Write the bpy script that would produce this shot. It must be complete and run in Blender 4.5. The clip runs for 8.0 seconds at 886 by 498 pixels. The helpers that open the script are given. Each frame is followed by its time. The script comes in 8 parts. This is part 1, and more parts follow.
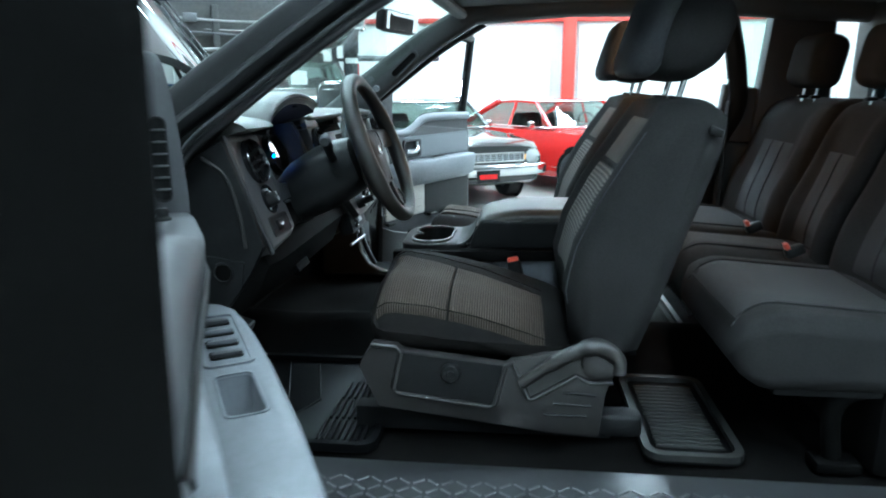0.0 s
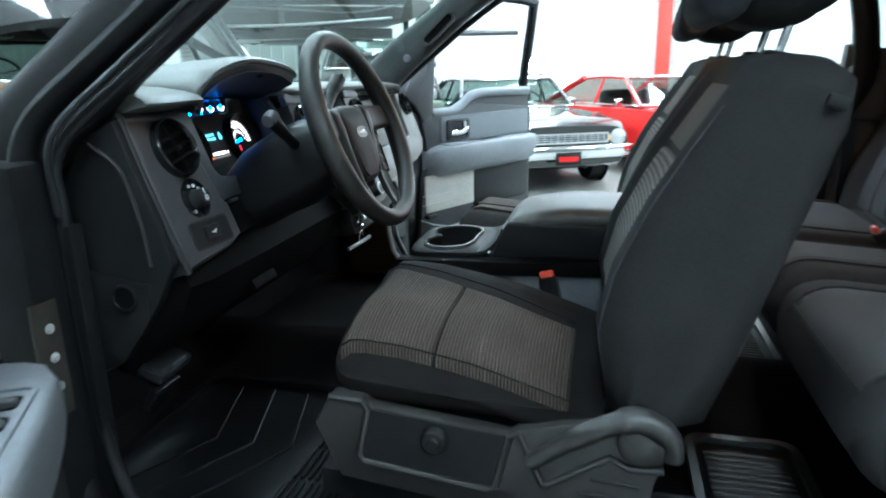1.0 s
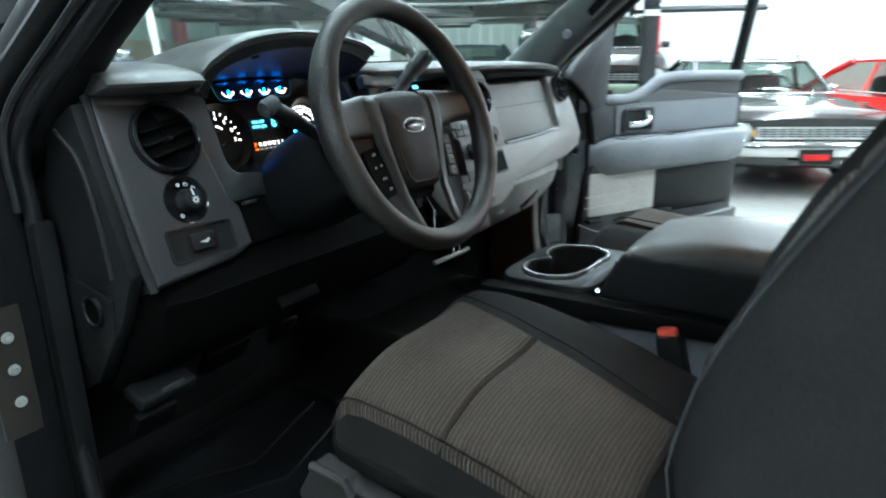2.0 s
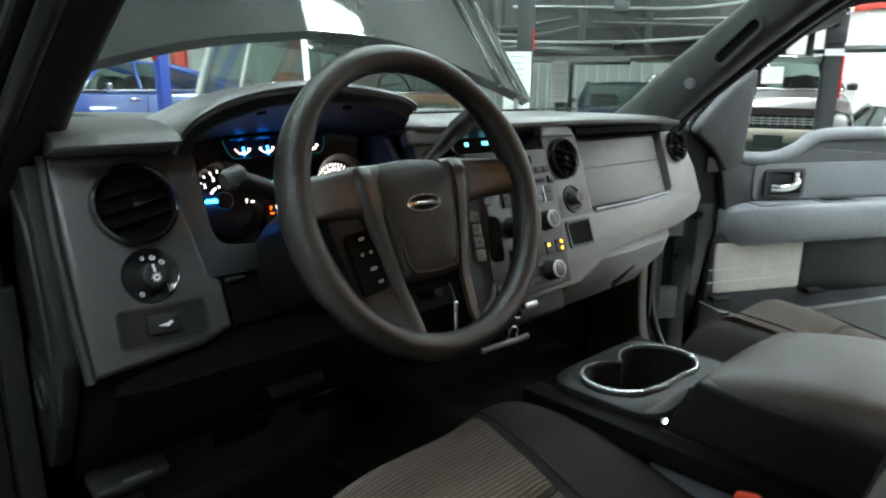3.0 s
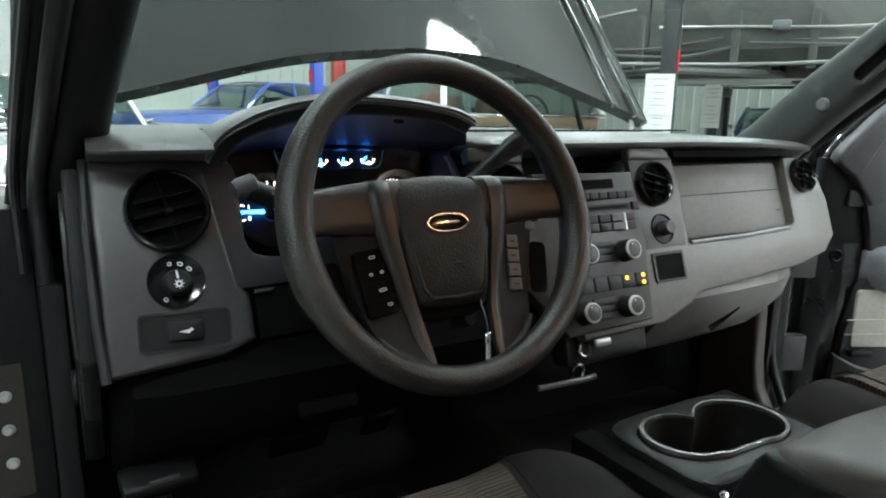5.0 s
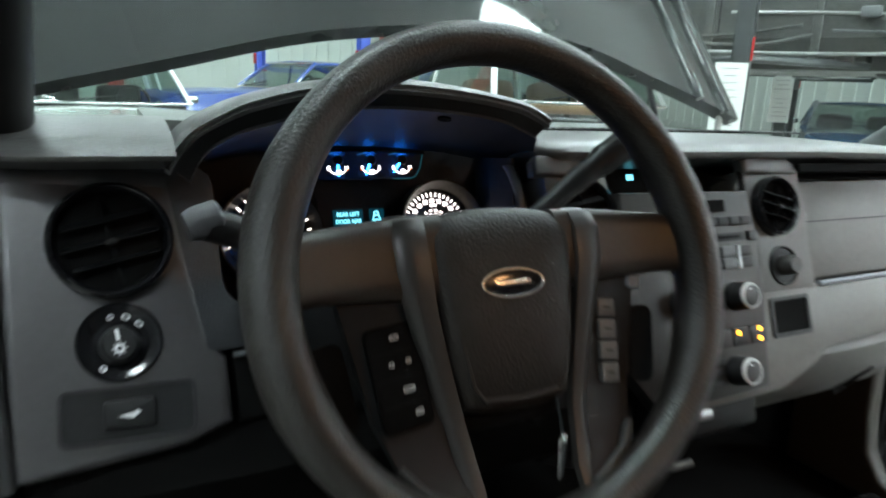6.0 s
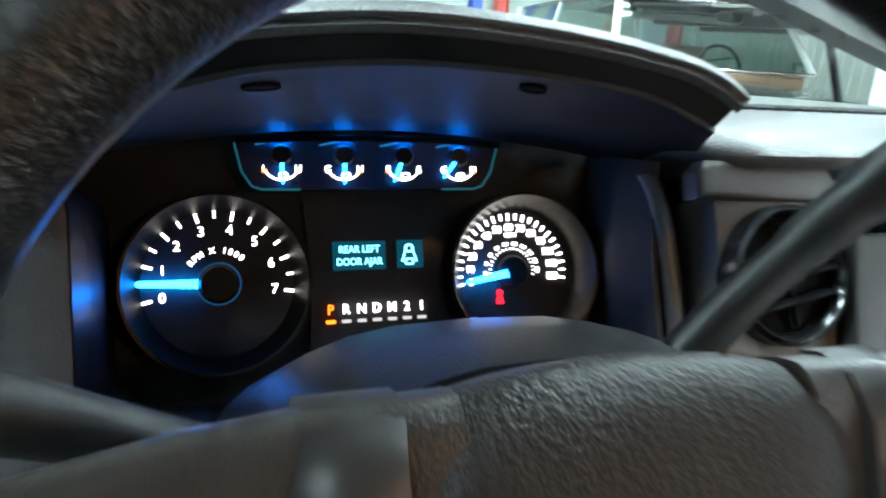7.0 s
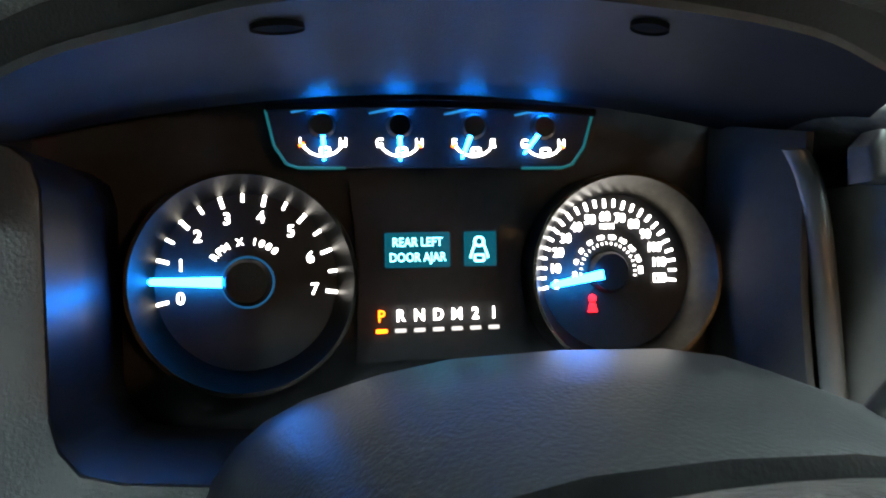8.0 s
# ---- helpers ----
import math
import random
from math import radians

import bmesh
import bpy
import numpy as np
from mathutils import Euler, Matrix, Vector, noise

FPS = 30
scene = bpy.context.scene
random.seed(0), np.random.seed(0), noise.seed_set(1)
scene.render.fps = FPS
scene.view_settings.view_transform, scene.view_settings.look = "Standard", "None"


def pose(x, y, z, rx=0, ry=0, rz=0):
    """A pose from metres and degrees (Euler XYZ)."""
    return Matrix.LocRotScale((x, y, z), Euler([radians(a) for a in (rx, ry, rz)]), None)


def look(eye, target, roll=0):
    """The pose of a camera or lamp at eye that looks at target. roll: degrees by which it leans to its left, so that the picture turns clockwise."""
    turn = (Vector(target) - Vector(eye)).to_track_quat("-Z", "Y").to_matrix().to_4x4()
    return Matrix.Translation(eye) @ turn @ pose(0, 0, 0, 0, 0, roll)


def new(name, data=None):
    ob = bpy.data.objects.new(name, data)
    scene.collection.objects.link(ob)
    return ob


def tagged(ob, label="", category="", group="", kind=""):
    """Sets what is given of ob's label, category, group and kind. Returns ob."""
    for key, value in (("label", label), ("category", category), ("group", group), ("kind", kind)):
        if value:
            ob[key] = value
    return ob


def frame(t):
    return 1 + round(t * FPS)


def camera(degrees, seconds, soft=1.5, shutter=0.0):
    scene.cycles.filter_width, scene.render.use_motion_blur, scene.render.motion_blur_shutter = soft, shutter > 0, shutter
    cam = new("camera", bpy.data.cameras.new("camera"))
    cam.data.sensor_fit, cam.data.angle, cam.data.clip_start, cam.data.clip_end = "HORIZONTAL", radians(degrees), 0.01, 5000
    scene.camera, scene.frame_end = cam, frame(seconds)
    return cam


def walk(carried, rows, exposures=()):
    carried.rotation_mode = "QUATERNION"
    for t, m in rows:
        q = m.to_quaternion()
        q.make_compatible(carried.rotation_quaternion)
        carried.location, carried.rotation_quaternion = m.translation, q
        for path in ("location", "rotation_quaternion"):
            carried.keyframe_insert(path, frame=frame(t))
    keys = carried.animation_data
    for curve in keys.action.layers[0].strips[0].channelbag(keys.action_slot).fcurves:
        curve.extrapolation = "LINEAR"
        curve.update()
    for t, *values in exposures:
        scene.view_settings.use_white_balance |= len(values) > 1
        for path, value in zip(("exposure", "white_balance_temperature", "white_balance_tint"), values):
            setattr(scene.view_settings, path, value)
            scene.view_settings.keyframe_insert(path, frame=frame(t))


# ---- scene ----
# ---- the camera and its walk ----
cam = camera(67.6, 8.0, soft=1.9, shutter=0.5)
PATH = [
    (0, (0.188, -2.07, 1.56), (-0.011, -0.138, 1.084), -0.2),
    (0.5, (0.271, -1.868, 1.537), (-0.059, 0.045, 1.054), -0.6),
    (1, (0.314, -1.615, 1.522), (-0.147, 0.258, 0.992), -1.1),
    (1.5, (0.384, -1.404, 1.509), (-0.346, 0.374, 0.957), -1.4),
    (1.7, (0.42, -1.318, 1.507), (-0.455, 0.389, 0.941), -1.3),
    (2.8, (0.467, -0.969, 1.536), (-0.909, 0.391, 1.028), 0.4),
    (3, (0.459, -0.917, 1.544), (-0.962, 0.407, 1.065), 0.4),
    (3.5, (0.474, -0.837, 1.55), (-1.055, 0.365, 1.085), 1.0),
    (4, (0.509, -0.799, 1.549), (-1.083, 0.324, 1.095), 0.8),
    (5.5, (0.452, -0.725, 1.526), (-1.268, 0.206, 1.104), 1.8),
    (6, (0.25, -0.644, 1.54), (-1.488, 0.23, 1.074), 2.5),
    (6.5, (0.074, -0.54, 1.551), (-1.679, 0.234, 0.98), 2.5),
    (7, (-0.049, -0.482, 1.53), (-1.871, 0.099, 0.943), 3.6),
    (7.5, (-0.112, -0.461, 1.513), (-1.961, -0.022, 0.89), 2.2),
    (8, (-0.131, -0.455, 1.51), (-1.991, -0.112, 0.861), 2.2),
]
walk(cam, [(t, look(eye, target, roll)) for t, eye, target, roll in PATH],
     exposures=[(0.0, 0.72, 6000, 3), (0.5, 0.82, 6100, 4), (1.6, 0.86, 6200, 5), (3.0, 0.54, 7200, 10), (4.2, 0.56, 7250, 11), (5.5, 0.60, 7300, 12), (6.3, 0.60, 6900, 11), (7.0, 1.40, 6650, 7), (7.6, 1.88, 6900, 3), (8.0, 1.94, 7000, 3)])

# ---- world, lamps and exposure ----
world = bpy.data.worlds.new("hall_surroundings")
scene.world = world
world.use_nodes = True
wn = world.node_tree.nodes
sky = wn.new("ShaderNodeTexSky")
sky.sky_type = "NISHITA"
sky.sun_disc = False
sky.sun_elevation = radians(35)
sky.sun_rotation = radians(20)
world.node_tree.links.new(sky.outputs[0], wn["Background"].inputs[0])
wn["Background"].inputs[1].default_value = 0.1

# ---- materials ----


def material(name, colour, rough=0.5, metal=0.0, vary=0.15, scale=40.0, bump=0.0, bump_scale=400.0, wear=0.0, wear_colour=None,
             coat=0.0, spec=0.5, wave=None, sheen=0.0, rand=0.0, relief=0.001):
    """A procedural surface: colour with variation at two scales, fine relief, optional worn patches and ribs."""
    m = bpy.data.materials.new(name)
    m.use_nodes = True
    nt = m.node_tree
    n, link = nt.nodes, nt.links.new
    b = n["Principled BSDF"]
    b.inputs["Roughness"].default_value = rough
    b.inputs["Metallic"].default_value = metal
    b.inputs["Coat Weight"].default_value = coat
    b.inputs["Coat Roughness"].default_value = 0.04
    b.inputs["Specular IOR Level"].default_value = spec
    b.inputs["Sheen Weight"].default_value = sheen
    tc = n.new("ShaderNodeTexCoord")
    big = n.new("ShaderNodeTexNoise")
    big.inputs["Scale"].default_value = scale * 0.12
    big.inputs["Detail"].default_value = 4
    fine = n.new("ShaderNodeTexNoise")
    fine.inputs["Scale"].default_value = scale * 4
    fine.inputs["Detail"].default_value = 3
    link(tc.outputs["Object"], big.inputs["Vector"])
    link(tc.outputs["Object"], fine.inputs["Vector"])
    add = n.new("ShaderNodeMath")
    add.operation = "ADD"
    link(big.outputs["Fac"], add.inputs[0])
    link(fine.outputs["Fac"], add.inputs[1])
    mr = n.new("ShaderNodeMapRange")
    mr.inputs["From Min"].default_value, mr.inputs["From Max"].default_value = 0.6, 1.4
    mr.inputs["To Min"].default_value, mr.inputs["To Max"].default_value = 1 - vary, 1 + vary
    link(add.outputs[0], mr.inputs["Value"])
    mul = n.new("ShaderNodeMix")
    mul.data_type, mul.blend_type = "RGBA", "MULTIPLY"
    mul.inputs["Factor"].default_value = 1
    mul.inputs[6].default_value = (*colour, 1)
    link(mr.outputs[0], mul.inputs[7])
    out = mul.outputs[2]
    if rand:
        oi = n.new("ShaderNodeObjectInfo")
        r2 = n.new("ShaderNodeMapRange")
        r2.inputs["To Min"].default_value, r2.inputs["To Max"].default_value = 1 - rand, 1 + rand
        link(oi.outputs["Random"], r2.inputs["Value"])
        m2 = n.new("ShaderNodeMix")
        m2.data_type, m2.blend_type = "RGBA", "MULTIPLY"
        m2.inputs["Factor"].default_value = 1
        link(out, m2.inputs[6])
        link(r2.outputs[0], m2.inputs[7])
        out = m2.outputs[2]
    if wear:
        wn_ = n.new("ShaderNodeTexNoise")
        wn_.inputs["Scale"].default_value = scale * 0.35
        wn_.inputs["Detail"].default_value = 8
        wn_.inputs["Roughness"].default_value = 0.7
        link(tc.outputs["Object"], wn_.inputs["Vector"])
        ramp = n.new("ShaderNodeMapRange")
        ramp.inputs["From Min"].default_value, ramp.inputs["From Max"].default_value = 0.52, 0.72
        ramp.inputs["To Max"].default_value = wear
        link(wn_.outputs["Fac"], ramp.inputs["Value"])
        m3 = n.new("ShaderNodeMix")
        m3.data_type = "RGBA"
        link(ramp.outputs[0], m3.inputs["Factor"])
        link(out, m3.inputs[6])
        m3.inputs[7].default_value = (*(wear_colour or [c * 1.6 + 0.02 for c in colour]), 1)
        out = m3.outputs[2]
        rr = n.new("ShaderNodeMapRange")
        rr.inputs["To Min"].default_value, rr.inputs["To Max"].default_value = max(rough - 0.08, 0.02), min(rough + 0.12, 1)
        link(wn_.outputs["Fac"], rr.inputs["Value"])
        link(rr.outputs[0], b.inputs["Roughness"])
    height = None
    if wave:
        axis, per_metre, dark, depth = wave
        wv = n.new("ShaderNodeTexWave")
        wv.wave_type, wv.bands_direction = "BANDS", axis
        wv.inputs["Scale"].default_value = per_metre / 6.2832 * 6.2832 / 20 * 6.2832
        wv.inputs["Distortion"].default_value = 0.6
        wv.inputs["Detail"].default_value = 2
        wv.inputs["Detail Scale"].default_value = 3
        link(tc.outputs["Object"], wv.inputs["Vector"])
        m4 = n.new("ShaderNodeMix")
        m4.data_type, m4.blend_type = "RGBA", "MULTIPLY"
        mw = n.new("ShaderNodeMapRange")
        mw.inputs["To Min"].default_value, mw.inputs["To Max"].default_value = dark, 1.2
        link(wv.outputs["Fac"], mw.inputs["Value"])
        m4.inputs["Factor"].default_value = 1
        link(out, m4.inputs[6])
        link(mw.outputs[0], m4.inputs[7])
        out = m4.outputs[2]
        bw = n.new("ShaderNodeBump")
        bw.inputs["Strength"].default_value = depth
        bw.inputs["Distance"].default_value = 0.002
        link(wv.outputs["Fac"], bw.inputs["Height"])
        height = bw
    link(out, b.inputs["Base Color"])
    if bump:
        bn = n.new("ShaderNodeTexNoise")
        bn.inputs["Scale"].default_value = bump_scale
        bn.inputs["Detail"].default_value = 3
        link(tc.outputs["Object"], bn.inputs["Vector"])
        bp = n.new("ShaderNodeBump")
        bp.inputs["Strength"].default_value = bump
        bp.inputs["Distance"].default_value = relief
        link(bn.outputs["Fac"], bp.inputs["Height"])
        if height:
            link(height.outputs[0], bp.inputs["Normal"])
        height = bp
    if height:
        link(height.outputs[0], b.inputs["Normal"])
    return m


def glow(name, colour, strength, base=(0.02, 0.02, 0.02)):
    m = bpy.data.materials.new(name)
    m.use_nodes = True
    b = m.node_tree.nodes["Principled BSDF"]
    b.inputs["Base Color"].default_value = (*base, 1)
    b.inputs["Emission Color"].default_value = (*colour, 1)
    b.inputs["Emission Strength"].default_value = strength
    b.inputs["Roughness"].default_value = 0.4
    b.inputs["Specular IOR Level"].default_value = 0.08
    return m


def clear_glass(name, tint=(0.95, 1.0, 0.97), rough=0.0, gloss=1.0):
    m = bpy.data.materials.new(name)
    m.use_nodes = True
    n, link = m.node_tree.nodes, m.node_tree.links.new
    n.remove(n["Principled BSDF"])
    tr = n.new("ShaderNodeBsdfTransparent")
    tr.inputs[0].default_value = (*tint, 1)
    gl = n.new("ShaderNodeBsdfGlossy")
    gl.inputs["Roughness"].default_value = rough
    lw = n.new("ShaderNodeLayerWeight")
    pw = n.new("ShaderNodeMath")
    pw.operation = "POWER"
    pw.inputs[1].default_value = 4.0
    link(lw.outputs["Facing"], pw.inputs[0])
    fr = n.new("ShaderNodeMath")
    fr.operation = "MULTIPLY_ADD"
    fr.inputs[1].default_value, fr.inputs[2].default_value = 0.6 * gloss, 0.02 * gloss
    link(pw.outputs[0], fr.inputs[0])
    mx = n.new("ShaderNodeMixShader")
    link(fr.outputs[0], mx.inputs[0])
    link(tr.outputs[0], mx.inputs[1])
    link(gl.outputs[0], mx.inputs[2])
    link(mx.outputs[0], n["Material Output"].inputs[0])
    return m


M = {
    "dash": material("charcoal_grained_plastic", (0.016, 0.0157, 0.016), 0.46, spec=0.3, bump=0.35, bump_scale=900, wear=0.25, scale=30),
    "dash_pad": material("leather_grain_dash_pad", (0.098, 0.098, 0.095), 0.36, spec=0.58, bump=1.0, bump_scale=330, vary=0.1),
    "liner": material("fine_grained_dark_liner", (0.037, 0.037, 0.038), 0.55, spec=0.14, bump=0.3, bump_scale=1100),
    # Matt black, darkened further to stand in for shade under and inside the dash.
    "matt_black": material("darkened_matt_black", (0.0036, 0.0034, 0.0033), 0.65, spec=0.03, bump=0.3, bump_scale=900),
    # Charcoal plastic darkened to stand in for shade from the open door.
    "dash_end": material("darkened_charcoal_plastic", (0.009, 0.009, 0.0095), 0.5, spec=0.14, bump=0.35, bump_scale=900, wear=0.2, scale=30),
    # The backrests' black cloth, darkened to stand in for shade on the cushions.
    "cloth_sleeve": material("darkened_cushion_cloth", (0.0082, 0.0070, 0.0066), 0.85, spec=0.1, bump=0.7, bump_scale=1300, vary=0.3, scale=60),
    "kick_grey": material("warm_grey_kick_plastic", (0.040, 0.034, 0.028), 0.5, spec=0.25, bump=0.3, bump_scale=900),
    "flank": material("blue_grey_satin_bezel", (0.027, 0.0285, 0.0315), 0.42, bump=0.5, bump_scale=600),
    "dash_grey": material("warm_grey_dash_plastic", (0.108, 0.101, 0.093), 0.46, spec=0.4, bump=0.3, bump_scale=900, wear=0.15, scale=25),
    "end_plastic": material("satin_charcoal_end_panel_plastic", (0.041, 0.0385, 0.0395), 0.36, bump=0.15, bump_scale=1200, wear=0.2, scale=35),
    # Tread a step lighter than the sill, so that its pattern stands out.
    "tread": material("lighter_sill_tread", (0.070, 0.070, 0.072), 0.38, vary=0.3),
    "navy_paint": material("dark_blue_car_paint", (0.012, 0.040, 0.085), 0.25, coat=1.0, vary=0.08, scale=4),
    "panel": material("satin_grey_stack_plastic", (0.024, 0.0224, 0.0210), 0.38, spec=0.28, bump=0.12, bump_scale=1200, wear=0.2, scale=35),
    "vent_panel": material("mid_grey_satin_plastic", (0.075, 0.071, 0.066), 0.42, bump=0.2, bump_scale=1000, wear=0.12, scale=30),
    "column_black": material("satin_black_column_plastic", (0.0055, 0.0055, 0.006), 0.40, spec=0.17, bump=0.25, bump_scale=700),
    "satin_lever": material("satin_black_lever_plastic", (0.0034, 0.0032, 0.0031), 0.42, spec=0.10, vary=0.1),
    "knob_silver": material("satin_silver_paint", (0.46, 0.46, 0.45), 0.4, vary=0.08),
    "black": material("black_plastic", (0.0088, 0.0086, 0.0090), 0.48, spec=0.2, bump=0.25, bump_scale=900, wear=0.2, scale=40),
    "black_gloss": material("gloss_black_plastic", (0.008, 0.008, 0.009), 0.14, vary=0.1),
    # Near-black that stands in for shade inside holes, wells and gaps.
    "void": material("unlit_black", (0.006, 0.006, 0.006), 0.95, vary=0.3, spec=0.1),
    "leather": material("worn_black_leather", (0.0140, 0.0118, 0.0100), 0.36, spec=0.44, bump=0.95, bump_scale=420, wear=0.4, wear_colour=(0.036, 0.031, 0.026), scale=40),
    "hub": material("soft_black_vinyl", (0.0145, 0.0113, 0.0094), 0.46, spec=0.24, bump=0.9, bump_scale=430, wear=0.3, scale=30, relief=0.0009),
    "spoke_vinyl": material("smooth_black_vinyl", (0.025, 0.0202, 0.0170), 0.36, spec=0.40, bump=0.35, bump_scale=700, wear=0.3, scale=30),
    "cloth": material("black_seat_cloth", (0.0220, 0.0208, 0.0208), 0.9, spec=0.1, bump=0.7, bump_scale=1300, vary=0.3, scale=60),
    "cloth_brown": material("brown_grey_seat_cloth", (0.050, 0.042, 0.035), 0.85, spec=0.15, bump=0.7, bump_scale=1300, vary=0.25, sheen=0.04, scale=60),
    "cloth_grey": material("grey_seat_cloth", (0.039, 0.039, 0.042), 0.85, spec=0.15, bump=0.7, bump_scale=1300, vary=0.25, sheen=0.02, scale=60),
    "rib_x": material("ribbed_brown_grey_cloth", (0.056, 0.0425, 0.034), 0.85, spec=0.15, bump=0.8, bump_scale=700, vary=0.3, sheen=0.01, wave=("X", 170, 0.5, 0.9), scale=60),
    "rib_z": material("ribbed_grey_seatback_cloth", (0.090, 0.080, 0.068), 0.85, spec=0.15, bump=0.8, bump_scale=700, vary=0.3, sheen=0.05, wave=("Z", 110, 0.25, 0.9), scale=60),
    "rib_y": material("ribbed_grey_rear_cloth", (0.036, 0.034, 0.034), 0.85, spec=0.15, bump=0.8, bump_scale=700, vary=0.25, sheen=0.05, wave=("Y", 110, 0.45, 0.8), scale=60),
    "lid_grey": material("pale_console_side_plastic", (0.10, 0.105, 0.115), 0.45, bump=0.2, bump_scale=900, wear=0.15, scale=22),
    "seat_plastic": material("scuffed_dark_seat_plastic", (0.026, 0.0235, 0.0225), 0.38, bump=0.4, bump_scale=800, wear=0.35, scale=28),
    "door_grey": material("blue_grey_door_plastic", (0.20, 0.21, 0.23), 0.45, bump=0.3, bump_scale=900, wear=0.2, scale=22),
    # The passenger door's plastic, darkened to stand in for dimmer light on this side.
    "arm_grey": material("darkened_door_plastic", (0.135, 0.142, 0.155), 0.45, bump=0.3, bump_scale=900, wear=0.2, scale=22),
    "satin_trim": material("satin_charcoal_trim", (0.027, 0.0240, 0.0222), 0.38, spec=0.4, vary=0.1),
    "satin_black": material("satin_black_plastic", (0.005, 0.005, 0.0055), 0.40, spec=0.24, bump=0.08, bump_scale=900),
    "strip_grey": material("satin_grey_strip", (0.10, 0.103, 0.107), 0.42, metal=0.3, vary=0.08),
    "door_dark": material("dark_grey_door_plastic", (0.036, 0.036, 0.039), 0.5, bump=0.4, bump_scale=800, wear=0.2, scale=25),
    # Sill grey lowered to stand in for less light on the driver door.
    "sill_grey": material("darkened_sill_plastic", (0.044, 0.044, 0.047), 0.5, bump=0.4, bump_scale=800, wear=0.2, scale=25),
    "door_cloth": material("grey_door_cloth", (0.16, 0.17, 0.185), 0.8, bump=0.5, bump_scale=1200, sheen=0.2),
    "door_beige": material("pale_grey_map_pocket", (0.42, 0.40, 0.36), 0.55, bump=0.2, bump_scale=700, wear=0.2, scale=20),
    "lid": material("grey_vinyl_armrest", (0.052, 0.0475, 0.042), 0.42, spec=0.35, bump=0.5, bump_scale=500, wear=0.25, scale=18),
    "headliner": material("grey_headliner_fabric", (0.17, 0.17, 0.17), 0.95, bump=0.4, bump_scale=1500),
    "trim": material("grey_pillar_trim", (0.050, 0.052, 0.053), 0.55, bump=0.4, bump_scale=800, wear=0.15, scale=22),
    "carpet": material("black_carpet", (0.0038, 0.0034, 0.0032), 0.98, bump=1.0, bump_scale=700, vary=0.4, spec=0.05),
    # Rubber darkened to stand in for the dim footwell; rear mats get a lighter copy.
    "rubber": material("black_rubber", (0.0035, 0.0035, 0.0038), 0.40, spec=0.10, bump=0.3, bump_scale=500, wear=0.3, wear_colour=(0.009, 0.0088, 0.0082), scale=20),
    # The same mat rubber, lightened where more light reaches the rear floor.
    "mat_rubber": material("lightened_mat_rubber", (0.026, 0.0255, 0.0245), 0.40, spec=0.24, bump=0.3, bump_scale=500, wear=0.4, wear_colour=(0.034, 0.033, 0.031), scale=20),
    "seal": material("black_rubber_seal", (0.0050, 0.0050, 0.0053), 0.6, spec=0.04, bump=0.1),
    "strip_rubber": material("satin_rubber_strip", (0.014, 0.014, 0.015), 0.36, spec=0.4, bump=0.1),
    "plate": material("black_diamond_plate", (0.035, 0.035, 0.037), 0.33, metal=0.3, wear=0.4, scale=25),
    "badge_chrome": material("dulled_chrome", (0.50, 0.50, 0.50), 0.22, metal=0.95, vary=0.05),
    "chrome": material("chrome", (0.72, 0.72, 0.72), 0.08, metal=1.0, vary=0.05),
    "tray": material("satin_graphite_tray", (0.009, 0.0091, 0.009), 0.42, spec=0.14, vary=0.1, scale=25),
    "silver": material("satin_silver_plastic", (0.42, 0.43, 0.44), 0.3, metal=0.6, vary=0.08),
    "steel": material("dull_steel", (0.35, 0.35, 0.34), 0.4, metal=0.9, wear=0.3, scale=20),
    "paint_black": material("black_truck_paint", (0.006, 0.0065, 0.007), 0.5, spec=0.1, coat=1.0, vary=0.2, scale=4),
    "red_button": material("red_buckle_button", (0.75, 0.09, 0.05), 0.4, vary=0.08),
    "print": material("white_print", (0.75, 0.75, 0.75), 0.5, vary=0.03),
    "glass": clear_glass("clear_glass"),
    "tint": clear_glass("green_tinted_glass", (0.80, 0.9, 0.86)),
    "privacy": clear_glass("dark_privacy_glass", (0.10, 0.14, 0.14)),
    "lens": clear_glass("clear_plastic_lens", (1, 1, 1), 0.05, 0.01),
    # instrument lights
    "lit_white": glow("lit_white_print", (1.0, 0.95, 0.97), 3.2),
    "lit_needle": glow("lit_blue_needle", (0.004, 0.19, 1.0), 24.0),
    "lit_under": glow("needle_underglow", (0.0, 0.34, 1.0), 26.0),
    "lit_cyan": glow("lit_cyan_print", (0.15, 0.75, 1.0), 2.2),
    "lit_screen": glow("lit_teal_screen", (0.0, 0.12, 0.20), 0.20, (0.003, 0.003, 0.003)),
    "lit_blue": glow("blue_instrument_lamp", (0.0, 0.17, 1.0), 42.0),
    "lit_red": glow("lit_red_symbol", (1.0, 0.006, 0.012), 2.2),
    "lit_orange": glow("lit_orange_letter", (1.0, 0.13, 0.008), 2.6),
    "lit_amber": glow("lit_amber_lamp", (1.0, 0.45, 0.03), 5.0),
    "dial": material("black_dial_face", (0.024, 0.024, 0.026), 0.55, vary=0.2, spec=0.08),
    "dial_ring": material("brushed_dial_ring", (0.022, 0.0205, 0.017), 0.34, metal=1.0, vary=0.3, scale=60),
    # hall
    "wall": material("white_steel_wall_panel", (0.66, 0.67, 0.64), 0.55, vary=0.07, scale=4, wear=0.12, wear_colour=(0.5, 0.5, 0.46)),
    "wall_green": material("pale_green_grey_wall", (0.37, 0.40, 0.37), 0.6, vary=0.08, scale=4, wear=0.15, wear_colour=(0.36, 0.39, 0.35)),
